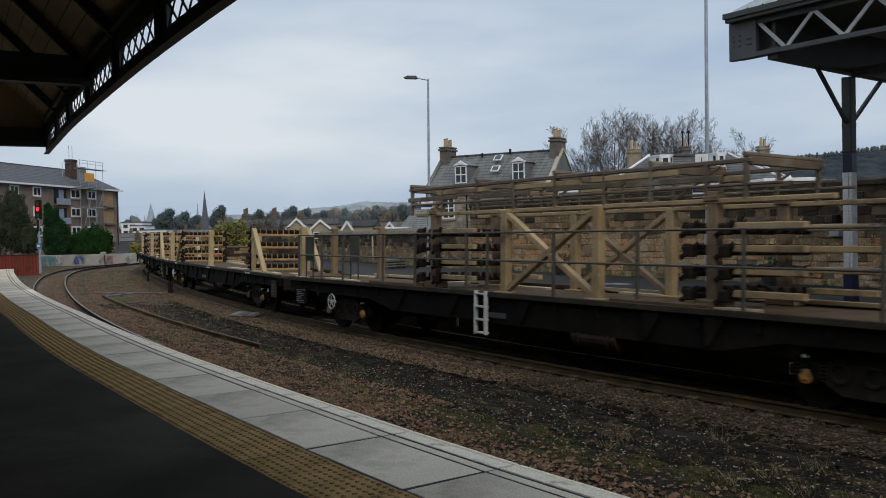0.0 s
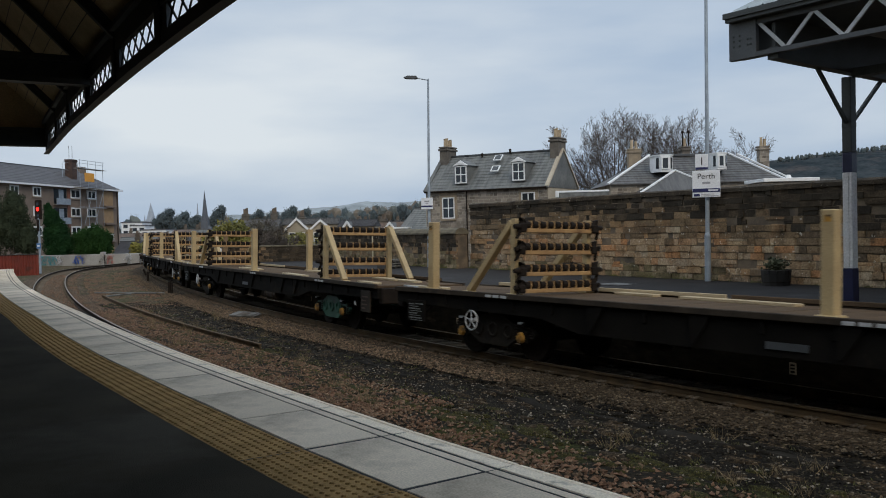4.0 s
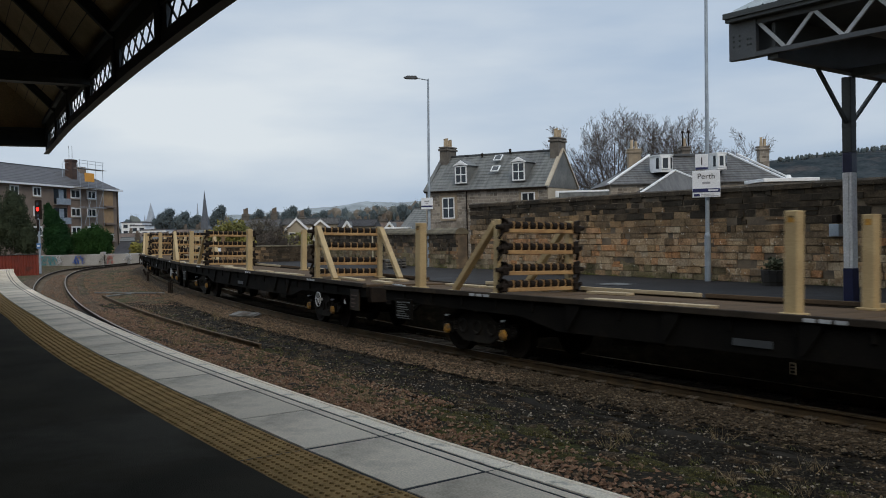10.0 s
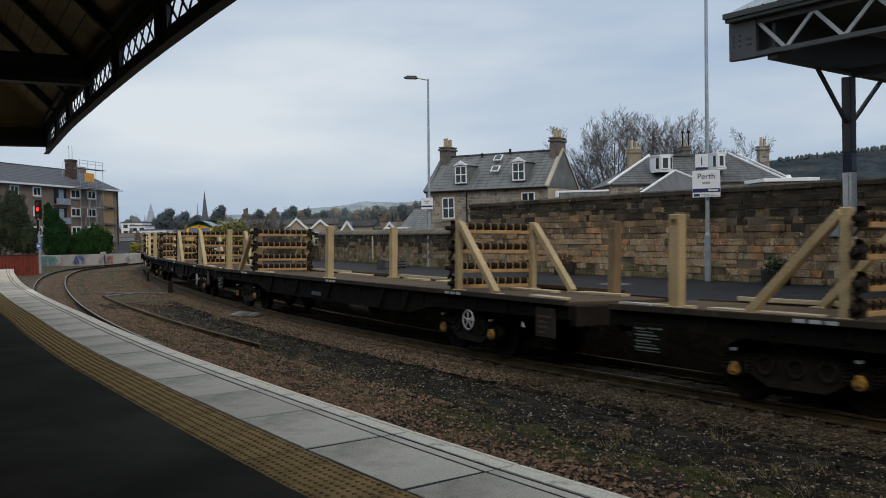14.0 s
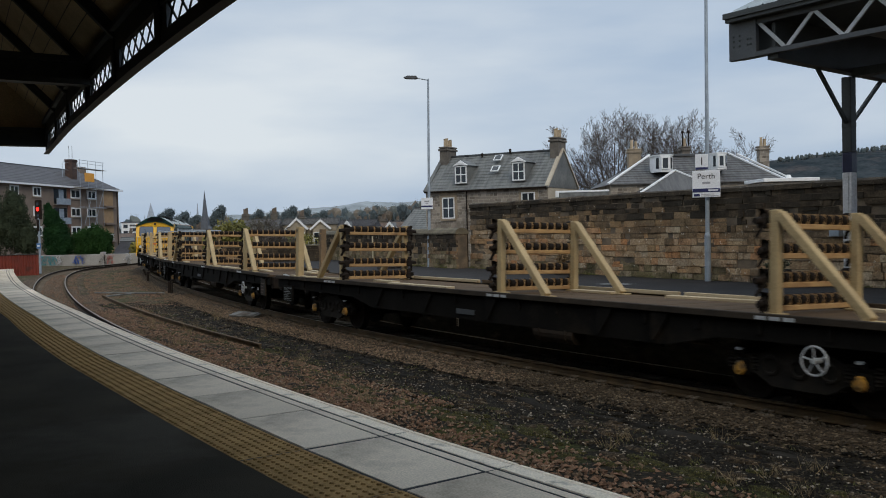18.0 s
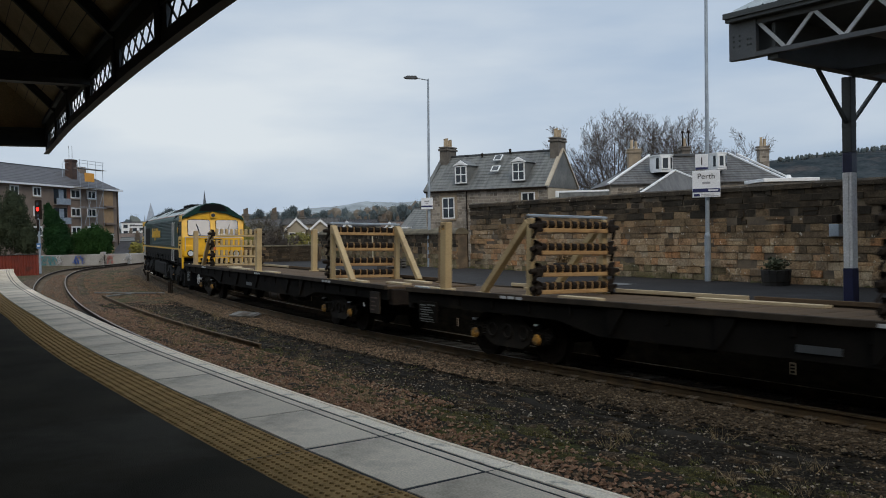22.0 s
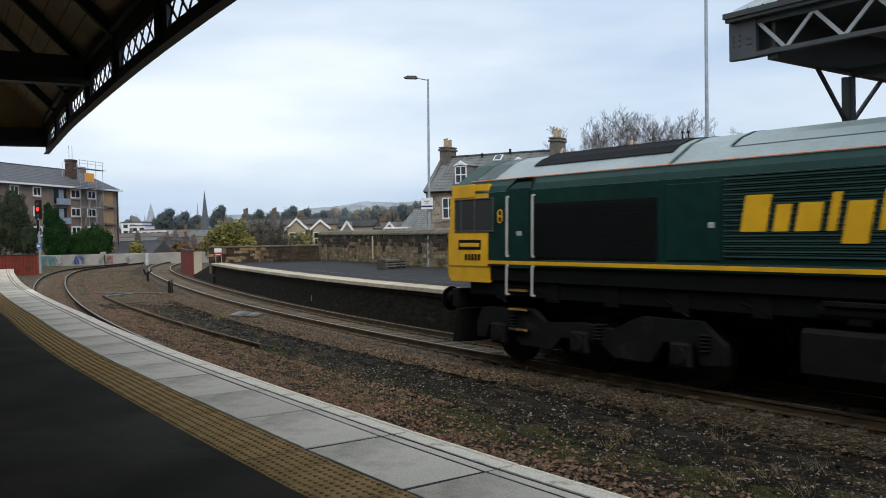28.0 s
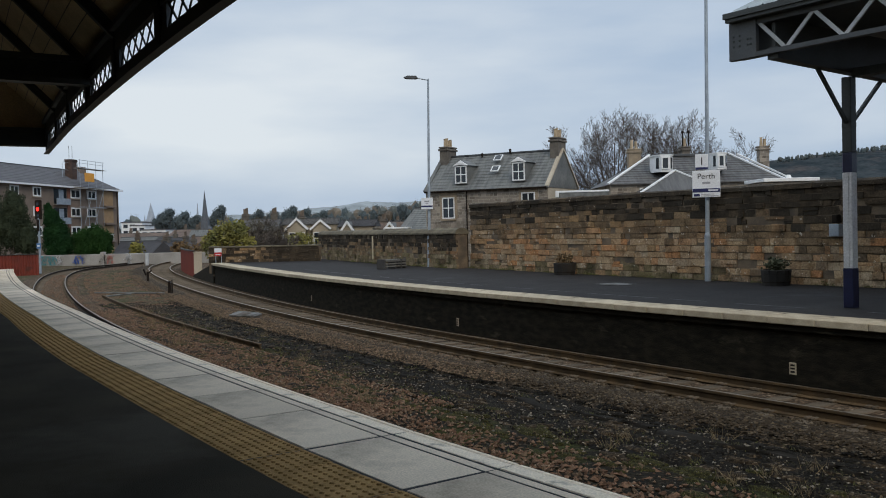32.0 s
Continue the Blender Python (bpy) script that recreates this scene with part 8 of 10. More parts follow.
def villa():
    t = thing("slate_villa", pose(10.7, 57.2, -0.2), "low stone villa with hipped slate roof and white bay dormers", "house")
    L, D = 10.9, 7.6
    bm = bmesh.new()
    box(bm, 0, L, 0, D, 0, 5.3)
    part("wall", bm, RUBBLE, t)
    slate_roof(t, -0.2, L + 0.2, -0.25, D + 0.25, 5.25, 7.3, SLATE_DARK, hip=(3.6, 2.4))
    for a, b in (((-0.2, -0.25, 5.3), (3.4, D / 2, 7.36)), ((L + 0.2, -0.25, 5.3), (L - 2.2, D / 2, 7.36)), ((L + 0.9, 1.2, 5.5), (L - 1.6, D / 2, 7.3))):
        bm = bmesh.new()
        beam(bm, a, b, 0.16, 0.09)
        part("hip_flashing", bm, WHITE_PAINT, t)
    # front wing with its pyramid roof
    bm = bmesh.new()
    box(bm, 1.3, 6.6, -2.6, 0.2, 0, 4.5)
    part("front_wing", bm, RUBBLE, t)
    bm = bmesh.new()
    apex = (4.0, -0.4, 6.02)
    base = [(1.1, -2.8, 4.45), (6.8, -2.8, 4.45), (6.8, 1.2, 4.45), (1.1, 1.2, 4.45)]
    vs = [bm.verts.new(p) for p in base]
    top = bm.verts.new(apex)
    for i in range(4):
        bm.faces.new((vs[i], vs[(i + 1) % 4], top))
    bm.faces.new(vs[::-1])
    part("wing_roof", bm, SLATE_DARK, t)
    for p in base[:2]:
        bm = bmesh.new()
        beam(bm, (p[0], p[1], p[2] + 0.03), (apex[0], apex[1], apex[2] + 0.03), 0.15, 0.08)
        part("hip_flashing", bm, WHITE_PAINT, t)
    for x, z0, z1, w in ((3.46, 5.98, 7.0, 1.15), (7.0, 6.05, 7.05, 0.95)):
        bm = bmesh.new()
        pts = [(-w / 2, 0.3), (-w / 4, -0.15), (w / 4, -0.15), (w / 2, 0.3), (w / 2, 1.6), (-w / 2, 1.6)]
        prism(bm, [(x + a, b) for a, b in pts], z0, z1, "z")
        d = part("bay_dormer", bm, WHITE_PAINT, t, "white painted bay dormer")
        window(d, x, z0 + 0.16, z1 - 0.08, w * 0.42, (0, 0), -0.17, WHITE_PAINT, False)
        for sx in (-1, 1):
            bm = bmesh.new()
            beam(bm, (x + sx * w * 0.385, 0.06, z0 + 0.2), (x + sx * w * 0.385, 0.06, z1 - 0.12), w * 0.2, 0.04, (sx * 0.45, -0.25, 0))
            part("side_pane", bm, GLASS, d)
        bm = bmesh.new()
        prism(bm, [(x + a * 1.12, b - 0.03) for a, b in pts], z1, z1 + 0.07, "z")
        top = bm.verts.new((x, 0.7, z1 + 0.36))
        part("dormer_cap", bm, WHITE_PAINT, d)
    bm = bmesh.new()
    box(bm, 4.4, 8.2, 3.4, 4.2, 7.2, 7.36, 0.02)
    part("ridge_flat", bm, GREY_STEEL, t)
    chimney(t, 2.5, 4.6, 0.85, 0.6, 5.6, 7.85, 2, STONE_TRIM, CHIMNEY_POT)
    chimney(t, 5.9, 4.4, 0.55, 0.9, 5.6, 7.9, 1, CHIMNEY_STONE)
    bm = bmesh.new()
    for x in (5.75, 6.15):
        tube(bm, (x, 4.2, 6.4), (x, 4.2, 8.8), 0.05, n=8)
        tube(bm, (x, 4.2, 8.8), (x, 4.2, 8.98), 0.13, 0.1, n=8)
    part("flue", bm, RUST_DARK, t, "tall thin flue pipes")
    for x in (2.4, 9.6):
        window(t, x, 3.6, 5.0, 1.1, (1, 1), -0.01 if x > 6.6 else -0.01)
    # chimney of the neighbouring roof and white parapet
    t = thing("neighbour_house", pose(21.6, 63.6, -0.2), "neighbouring stone house with a tall chimney", "house")
    bm = bmesh.new()
    box(bm, 0, 7, 0, 5, 0, 4.9)
    part("wall", bm, RUBBLE, t)
    slate_roof(t, -0.2, 7.2, -0.2, 5.2, 4.85, 5.7, SLATE)
    chimney(t, 1.5, 1.2, 0.7, 0.6, 4.6, 8.1, 2, RUBBLE)
    t = thing("flat_roof_block", pose(17.9, 50.0, -0.2), "low block with a white-edged flat roof", "outbuilding")
    bm = bmesh.new()
    box(bm, 0, 2.9, 0, 3, 0, 4.85)
    part("wall", bm, RUBBLE, t)
    bm = bmesh.new()
    box(bm, -0.1, 3.0, -0.15, 3.1, 4.88, 5.08, 0.02)
    tube(bm, (1.7, 1, 5.05), (1.7, 1, 5.3), 0.2, 0.12, 10)
    part("fascia", bm, WHITE_PAINT, t)


villa()


def flats():
    t = thing("apartment_block", pose(-51.95, 91.5, -0.2, 0, 0, 82.1), "brown roughcast three-storey flats with grey tiled roof", "apartment block")
    L, D, ze, zr = 38.9, 9.0, 9.2, 12.0
    bm = bmesh.new()
    box(bm, 0, L, 0, D, 0, ze)
    part("wall", bm, BRICK_BROWN, t)
    slate_roof(t, -0.3, L + 0.3, -0.5, D + 0.5, ze, zr, ROOF_GREY, hip=(0, 3.2))
    bm = bmesh.new()
    box(bm, -0.3, L + 0.35, -0.6, -0.45, ze - 0.15, ze + 0.06, 0.01)
    part("fascia", bm, WHITE_PAINT, t)
    for x in (5.0, 10.5, 14.2, 18.75, 27.4, 31.4):
        for z in (2.9, 5.35, 7.75):
            window(t, x, z, z + 1.2, 2.3 if x > 20 else 1.7, (1, 0), -0.02, f=0.17)
    for z in (1.9, 4.35, 6.8):
        bm = bmesh.new()
        box(bm, 22.2, 25.4, -0.5, 0.0, z, z + 0.12, 0.02)
        b = part("balcony", bm, GRAFFITI, t)
        bm = bmesh.new()
        box(bm, 22.2, 25.4, -0.55, -0.48, z + 0.05, z + 0.85, 0.01)
        part("balcony_panel", bm, GALV, b, "grey sheet balcony front")
        bm = bmesh.new()
        box(bm, 22.4, 25.3, -0.025, 0.02, z + 0.12, z + 2.1, 0.01)
        part("balcony_recess", bm, GLASS, b, "dark glazed recess")
        bm = bmesh.new()
        box(bm, 23.5, 24.6, -0.05, -0.02, z + 0.9, z + 2.0, 0.01)
        part("balcony_door", bm, GALV, b, "pale curtained door")
    bm = bmesh.new()
    box(bm, 25.5, 26.1, -0.06, 0.0, 0, ze - 0.1)
    part("brick_pier", bm, RED_BRICK, t, "reddish brick strip")
    for z in (-0.4, 1.95, 4.4, 6.8):
        bm = bmesh.new()
        box(bm, 34.5, 37.3, -0.04, 0.02, z + 0.2, z + 2.2)
        r = part("recess", bm, RECESS_TAN, t, "tan recessed balcony bay")
        bm = bmesh.new()
        box(bm, 34.4, 37.4, -0.5, 0.0, z - 0.1, z + 0.15, 0.02)
        part("slab", bm, BRICK_BROWN, r)
    window(t, 36.2, 1.9, 3.0, 1.8, (1, 0), -0.06)
    chimney(t, 30.4, 2.2, 1.3, 1.0, 9.8, 13.15, 0, CHIMNEY_BRICK)
    bm = bmesh.new()
    for x in (30.0, 30.8):
        tube(bm, (x, 2.2, 13.1), (x, 2.2, 15.0), 0.025, n=5)
    part("aerial", bm, RUST_DARK, t)
    bm = bmesh.new()
    tube(bm, (38.3, -0.12, 0), (38.3, -0.12, ze - 0.2), 0.06, n=6)
    part("downpipe", bm, RUST_DARK, t)
    # scaffold round the end chimney
    s = thing("scaffold", pose(-51.95, 91.5, -0.2, 0, 0, 82.1) @ Matrix.Translation((-2.3, 0, 0)), "steel scaffold with boards and an orange sheet on the flats", "scaffold")
    for x in (28.6, 30.6, 32.6, 34.4):
        for y in (-1.4, 2.2):
            bm = bmesh.new()
            if y > 0 and x < 30:
                continue
            tube(bm, (x, y, 4.0 if y < 0 else 10.2), (x, y, 12.75), 0.028, n=6)
            part("standard", bm, GALV, s)
    for z, y in ((6.6, -1.4), (9.2, -1.4), (11.7, -1.4), (12.3, -1.4), (12.7, -1.4), (11.7, 2.2), (12.7, 2.2)):
        bm = bmesh.new()
        tube(bm, (28.4 if y < 0 else 30.9, y, z), (34.7, y, z), 0.026, n=6)
        part("ledger", bm, GALV, s)
    for z in (6.5, 9.15, 11.65):
        bm = bmesh.new()
        box(bm, 28.2, 34.8, -1.7, -0.7, z - 0.05, z, 0.01)
        part("board", bm, GRAFFITI, s)
    for x0 in (29.4, 32.0):
        bm = bmesh.new()
        tube(bm, (x0, -1.4, 4.2), (x0 + 2.6, -1.4, 9.1), 0.026, n=5)
        part("brace", bm, GALV, s)
    bm = bmesh.new()
    box(bm, 29.6, 32.0, -1.52, -1.46, 9.95, 11.1, 0.02)
    part("sheet", bm, ORANGE_SHEET, s, "bright orange plastic sheet")
    t = thing("end_chimney", pose(-51.95, 91.5, -0.2, 0, 0, 82.1) @ Matrix.Translation((36.6, 4.4, 0)), "brick end chimney under repair", "chimney")
    bm = bmesh.new()
    box(bm, -0.7, 0.7, -0.5, 0.5, 11.2, 12.6, 0.02)
    part("stack", bm, BRICK_BROWN, t)


RECESS_TAN = material("orange_tan_render", (0.34, 0.225, 0.12), (0.26, 0.17, 0.09), 0.9, scale=0.8, fine=16)
ROOF_DARK = material("dark_slate_roof", (0.05, 0.05, 0.055), (0.035, 0.035, 0.04), 0.75, scale=0.8, fine=8, bump=0.4)
ROOF_BROWN = material("brown_tiled_roof", (0.14, 0.10, 0.08), (0.10, 0.075, 0.06), 0.85, scale=0.8, fine=8, bump=0.4)
RED_BRICK = material("red_brick_strip", (0.24, 0.10, 0.065), (0.18, 0.08, 0.055), 0.9, scale=2, fine=12)
ORANGE_SHEET = material("orange_plastic_sheet", (0.75, 0.34, 0.03), (0.65, 0.28, 0.03), 0.5, scale=2)
flats()


GABLE_CREAM = material("cream_harled_gable", (0.33, 0.285, 0.21), (0.24, 0.205, 0.15), 0.9, scale=0.8, fine=20)
POT_DULL = material("smoky_chimney_pot", (0.15, 0.115, 0.085), (0.09, 0.07, 0.055), 0.9, scale=4)


def cottage(x, y, turn, L, D, ze, zr, gables, label, wall=None, chimneys=1, roof=None):
    """A plain cottage; gables: fronts with white bargeboards."""
    t = thing("cottage", pose(x, y, -0.2, 0, 0, turn), label, "house", "houses of the town")
    bm = bmesh.new()
    box(bm, 0, L, 0, D, 0, ze)
    part("wall", bm, wall or RENDER_TAN, t)
    slate_roof(t, -0.2, L + 0.2, -0.2, D + 0.2, ze - 0.05, zr, roof or SLATE)
    for e in (0.0, L):
        bm = bmesh.new()
        prism(bm, [(0, ze - 0.3), (D, ze - 0.3), (D / 2, zr - 0.1)], e - 0.14, e + 0.14)
        part("gable_end", bm, wall or RENDER_TAN, t)
    for gx, gw, gz in gables:
        bm = bmesh.new()
        prism(bm, [(gx - gw / 2, 0), (gx + gw / 2, 0), (gx + gw / 2, ze - 0.4), (gx, gz), (gx - gw / 2, ze - 0.4)], -1.2, D / 2, "y")
        g = part("front_gable", bm, wall or GRAFFITI, t)
        for sx in (-1, 1):
            bm = bmesh.new()
            beam(bm, (gx + sx * (gw / 2 + 0.25), -1.35, ze - 0.62), (gx, -1.35, gz + 0.12), 0.14, 0.2)
            part("bargeboard", bm, WHITE_PAINT, g, "white bargeboard")
        bm = bmesh.new()
        for sx in (-1, 1):
            vs = [bm.verts.new(p) for p in ((gx + sx * (gw / 2 + 0.25), -1.3, ze - 0.55), (gx, -1.3, gz + 0.15), (gx, D / 2, gz + 0.15), (gx + sx * (gw / 2 + 0.25), D / 2, ze - 0.55))]
            bm.faces.new(vs)
        part("gable_roof", bm, SLATE, g)
        for dx in (-0.26 * gw, 0.26 * gw):
            window(g, gx + dx, ze - 2.3, ze - 0.9, 0.36 * gw, (0, 1), -1.21, WHITE_PAINT, False)
    if gables:
        # ridge cresting, skylights and a lower lean-to at the back
        bm = bmesh.new()
        for k in range(int(L / 0.5)):
            prism(bm, [(0.5 * k, zr + 0.05), (0.5 * k + 0.3, zr + 0.05), (0.5 * k + 0.15, zr + 0.2)], D / 2 - 0.04, D / 2 + 0.04, "y")
        part("ridge_cresting", bm, GREY_STEEL, t)
        for gx, gw, gz in gables:
            bm = bmesh.new()
            tube(bm, (gx, -1.35, gz), (gx, -1.35, gz + 0.35), 0.04, 0.015, 8)
            part("finial", bm, WHITE_PAINT, t, "white gable finial")
    for k in range(chimneys):
        chimney(t, L * (0.12 + 0.76 * k / max(1, chimneys - 1)) if chimneys > 1 else L * 0.3, D / 2, 0.65, 0.5, zr - 0.6, zr + (0.35 if gables else 0.6), 3, CHIMNEY_STONE, POT_DULL)
    for wx in range(1, int(L / 2.6) if ze > 2.4 else 0):
        window(t, wx * 2.6, 0.9, 2.3, 0.9, (1, 1), -0.01)
    return t


cottage(-16.9, 96, 3, 5.6, 5, 3.55, 4.1, ((1.5, 1.9, 3.95), (4.0, 1.7, 3.75)), "slate-roofed cottage with white-trimmed gables", GABLE_CREAM, 1, SLATE_DARK)
cottage(-10.6, 93, -4, 3.4, 5, 3.2, 3.8, ((1.0, 0.9, 3.5),), "low slate cottage with a white dormer gable", GABLE_CREAM, 0, ROOF_DARK)
cottage(-8.4, 100, -10, 4.6, 5, 2.9, 3.6, ((0.5, 1.3, 3.35), (2.9, 1.5, 3.35)), "brown-roofed cottage among the garden trees", GABLE_CREAM, 1, ROOF_BROWN)
cottage(-21.4, 94, 2, 4.0, 5, 3.0, 4.15, (), "dark slate cottage with tall chimneys behind the garden trees", RUBBLE, 2, SLATE_DARK)
cottage(-3.6, 74, -30, 6.0, 6, 2.5, 4.5, (), "dark slate roof with pale verge behind the low wall", RUBBLE, 1)
t_ = thing("shed_roof", pose(-4.8, 66, -0.2, 0, 0, -3), "white-edged flat shed roof behind the wall", "outbuilding")
bm_ = bmesh.new()
box(bm_, 0.7, 2.3, 0, 2, 0, 2.76)
part("wall", bm_, RENDER_TAN, t_)
bm_ = bmesh.new()
box(bm_, 0.6, 2.4, -0.2, 2.2, 2.77, 2.89, 0.02)
part("fascia", bm_, WHITE_PAINT, t_)

rnd_ = random.Random(8)
for x, y, turn, L, D, ze, zr, mat, roof in (
        (-44.5, 122, 3, 7.5, 7, 0.3, 1.9, RUBBLE, ROOF_DARK), (-37.6, 116, -6, 5.2, 6, 0.1, 1.5, RUBBLE, ROOF_DARK), (-32.0, 109, 78, 6, 3.6, 0.2, 1.9, RECESS_TAN, ROOF_DARK), (-28.4, 112, 80, 7, 3.4, 0.0, 1.5, RED_BRICK, ROOF_BROWN),
        (-58, 160, 4, 9, 8, 0.9, 2.4, RUBBLE, SLATE), (-49, 150, -8, 10, 8, 0.5, 2.2, RENDER_TAN, ROOF_DARK), (-40, 142, 6, 9, 7, 0.4, 2.3, RED_BRICK, ROOF_BROWN), (-33, 150, -4, 8, 7, 0.6, 2.5, RUBBLE, SLATE),
        (-72, 195, 4, 11, 9, 2.0, 3.2, RENDER_TAN, ROOF_BROWN), (-61, 200, -3, 8, 10, 2.2, 3.8, STONE_TRIM, ROOF_BROWN), (-53, 188, 5, 9, 9, 2.0, 3.6, RECESS_TAN, SLATE), (-44, 196, -5, 8, 8, 2.1, 4.0, STONE_TRIM, ROOF_DARK),
        (-62, 245, 8, 9, 9, 3.4, 5.2, STONE_TRIM, SLATE), (-52, 236, -6, 10, 9, 3.0, 4.8, RENDER_TAN, ROOF_BROWN), (-24, 160, 0, 10, 8, 2.2, 4.0, RUBBLE, SLATE), (-36, 205, -8, 10, 8, 2.6, 4.4, RENDER_TAN, ROOF_BROWN), (-11, 140, 35, 8, 7, 1.9, 3.7, RUBBLE, SLATE), (-1, 150, -24, 9, 7, 2.0, 3.9, RENDER_TAN, ROOF_DARK)):
    roofs = {SLATE: "grey slate", ROOF_DARK: "dark slate", ROOF_BROWN: "brown tiled"}[roof]
    walls = {RUBBLE: "rubble stone", RENDER_TAN: "tan rendered", RED_BRICK: "red brick", RECESS_TAN: "orange-tan", STONE_TRIM: "pale sandstone"}[mat]
    cottage(x, y, turn, L, D, ze, zr, (), walls + " town house with a " + roofs + " roof", mat, rnd_.choice((1, 2)), roof)


def white_block(x, y, w, d, z, storeys):
    t = thing("white_block", pose(x, y, -0.2), "flat-roofed white block with strips of dark windows", "building", "white blocks in town")
    bm = bmesh.new()
    box(bm, 0, w, 0, d, -1, z)
    part("wall", bm, WHITE_PAINT, t)
    bm = bmesh.new()
    box(bm, -0.2, w + 0.2, -0.2, d + 0.2, z, z + 0.25)
    part("roof", bm, ROOF_GREY, t)
    for k in range(storeys):
        zz = z - 1.4 - 1.7 * k
        for j in range(int(w / 1.9)):
            window(t, 1.1 + 1.9 * j, zz, zz + 0.9, 1.2, (0, 0), -0.02, GREY_STEEL, False)


white_block(-87.5, 246, 5.6, 8, 6.2, 3)
white_block(-83.0, 240, 3.8, 8, 5.2, 3)
white_block(-79.0, 236, 6.5, 8, 4.0, 2)


def spire(x, y, z0, z1, r, mat, label, tower):
    t = thing("church_spire", pose(x, y, -0.2), label, "church", "church spires")
    bm = bmesh.new()
    tube(bm, (0, 0, z0), (0, 0, z1), r, 0.05, 8)
    part("spire", bm, mat, t)
    bm = bmesh.new()
    box(bm, -r, r, -r, r, 0, z0 + 0.5)
    for sx in (-1, 1):
        for sy in (-1, 1):
            tube(bm, (sx * r * 0.85, sy * r * 0.85, z0), (sx * r * 0.85, sy * r * 0.85, z0 + r * 1.4), r * 0.22, 0.05, 6)
    part("tower", bm, mat, t)
    bm = bmesh.new()
    prism(bm, [(-tower, 0), (tower, 0), (tower, z0 * 0.5), (0, z0 * 0.8), (-tower, z0 * 0.5)], r, r * 5, "x")
    part("nave", bm, mat, t)


# this spire's haze lies in its greyed colour
HAZE_DARK = material("haze_tinted_spire_stone", (0.105, 0.1162, 0.135), (0.08625, 0.0975, 0.1125), 1.0, scale=0.3, fine=2, bump=0)
spire(-118.3, 450, 9.0, 24.2, 1.8, HAZE_DARK, "dark slender church spire, haze put into its colour", 3.5)
spire(-258.2, 800, 13.5, 30.9, 5.0, HAZE_STONE, "pale church spire, haze put into its colour", 5)
spire(-168, 620, 14, 24.5, 0.9, HAZE_STONE, "thin distant steeple, haze put into its colour", 2)


# ---- walls of the yard on the left ----
t_ = thing("graffiti_wall", Matrix.Translation((-40, 84.2, -0.2)), "pale concrete retaining wall sprayed with blue and red graffiti", "wall", kind="structure")
bm_ = bmesh.new()
box(bm_, 0, 30, 0, 0.4, 0, 1.05, 0.03)
part("wall_body", bm_, GRAFFITI, t_)
rnd_ = random.Random(21)
SPRAY = {n: material(n + "_spray_paint", c, rough=0.7, scale=3, bump=0) for n, c in (("turquoise", (0.05, 0.30, 0.34)), ("blue", (0.02, 0.10, 0.46)), ("black", (0.03, 0.03, 0.035)), ("pink", (0.5, 0.2, 0.17)), ("white", (0.55, 0.56, 0.57)))}
for x, w, tone in ((2.3, 0.8, "turquoise"), (3.1, 0.8, "turquoise"), (3.9, 0.4, "white"), (5.5, 0.9, "blue"), (7.9, 0.7, "black"), (8.6, 0.6, "pink"), (10.4, 0.5, "white")):
    bm_ = bmesh.new()
    for k in range(34):
        a = Vector((x + rnd_.random() * w, -0.012 - 0.0008 * k, 0.15 + rnd_.random() * 0.75))
        b = a + Vector((rnd_.uniform(-0.25, 0.25), 0, rnd_.uniform(-0.35, 0.35)))
        b.z = min(max(b.z, 0.1), 1.0)
        if (b - a).length > 0.05:
            beam(bm_, a, b, 0.012, rnd_.uniform(0.1, 0.22), (0, 1, 0))
    part("graffiti", bm_, SPRAY[tone], t_, "loose " + tone + " sprayed strokes")
bm_ = bmesh.new()
for x in (0, 8, 16, 24):
    box(bm_, x, x + 0.35, -0.1, 0.5, 0, 1.25, 0.02)
part("pier", bm_, GRAFFITI, t_)
t_ = thing("white_cabinet", pose(-26.48, 80.6, -0.2), "tall narrow pale grey lineside cabinet", "cabinet")
bm_ = bmesh.new()
box(bm_, -0.13, 0.13, -0.1, 0.1, 0, 1.12, 0.03)
part("case", bm_, WHITE_STEEL, t_)
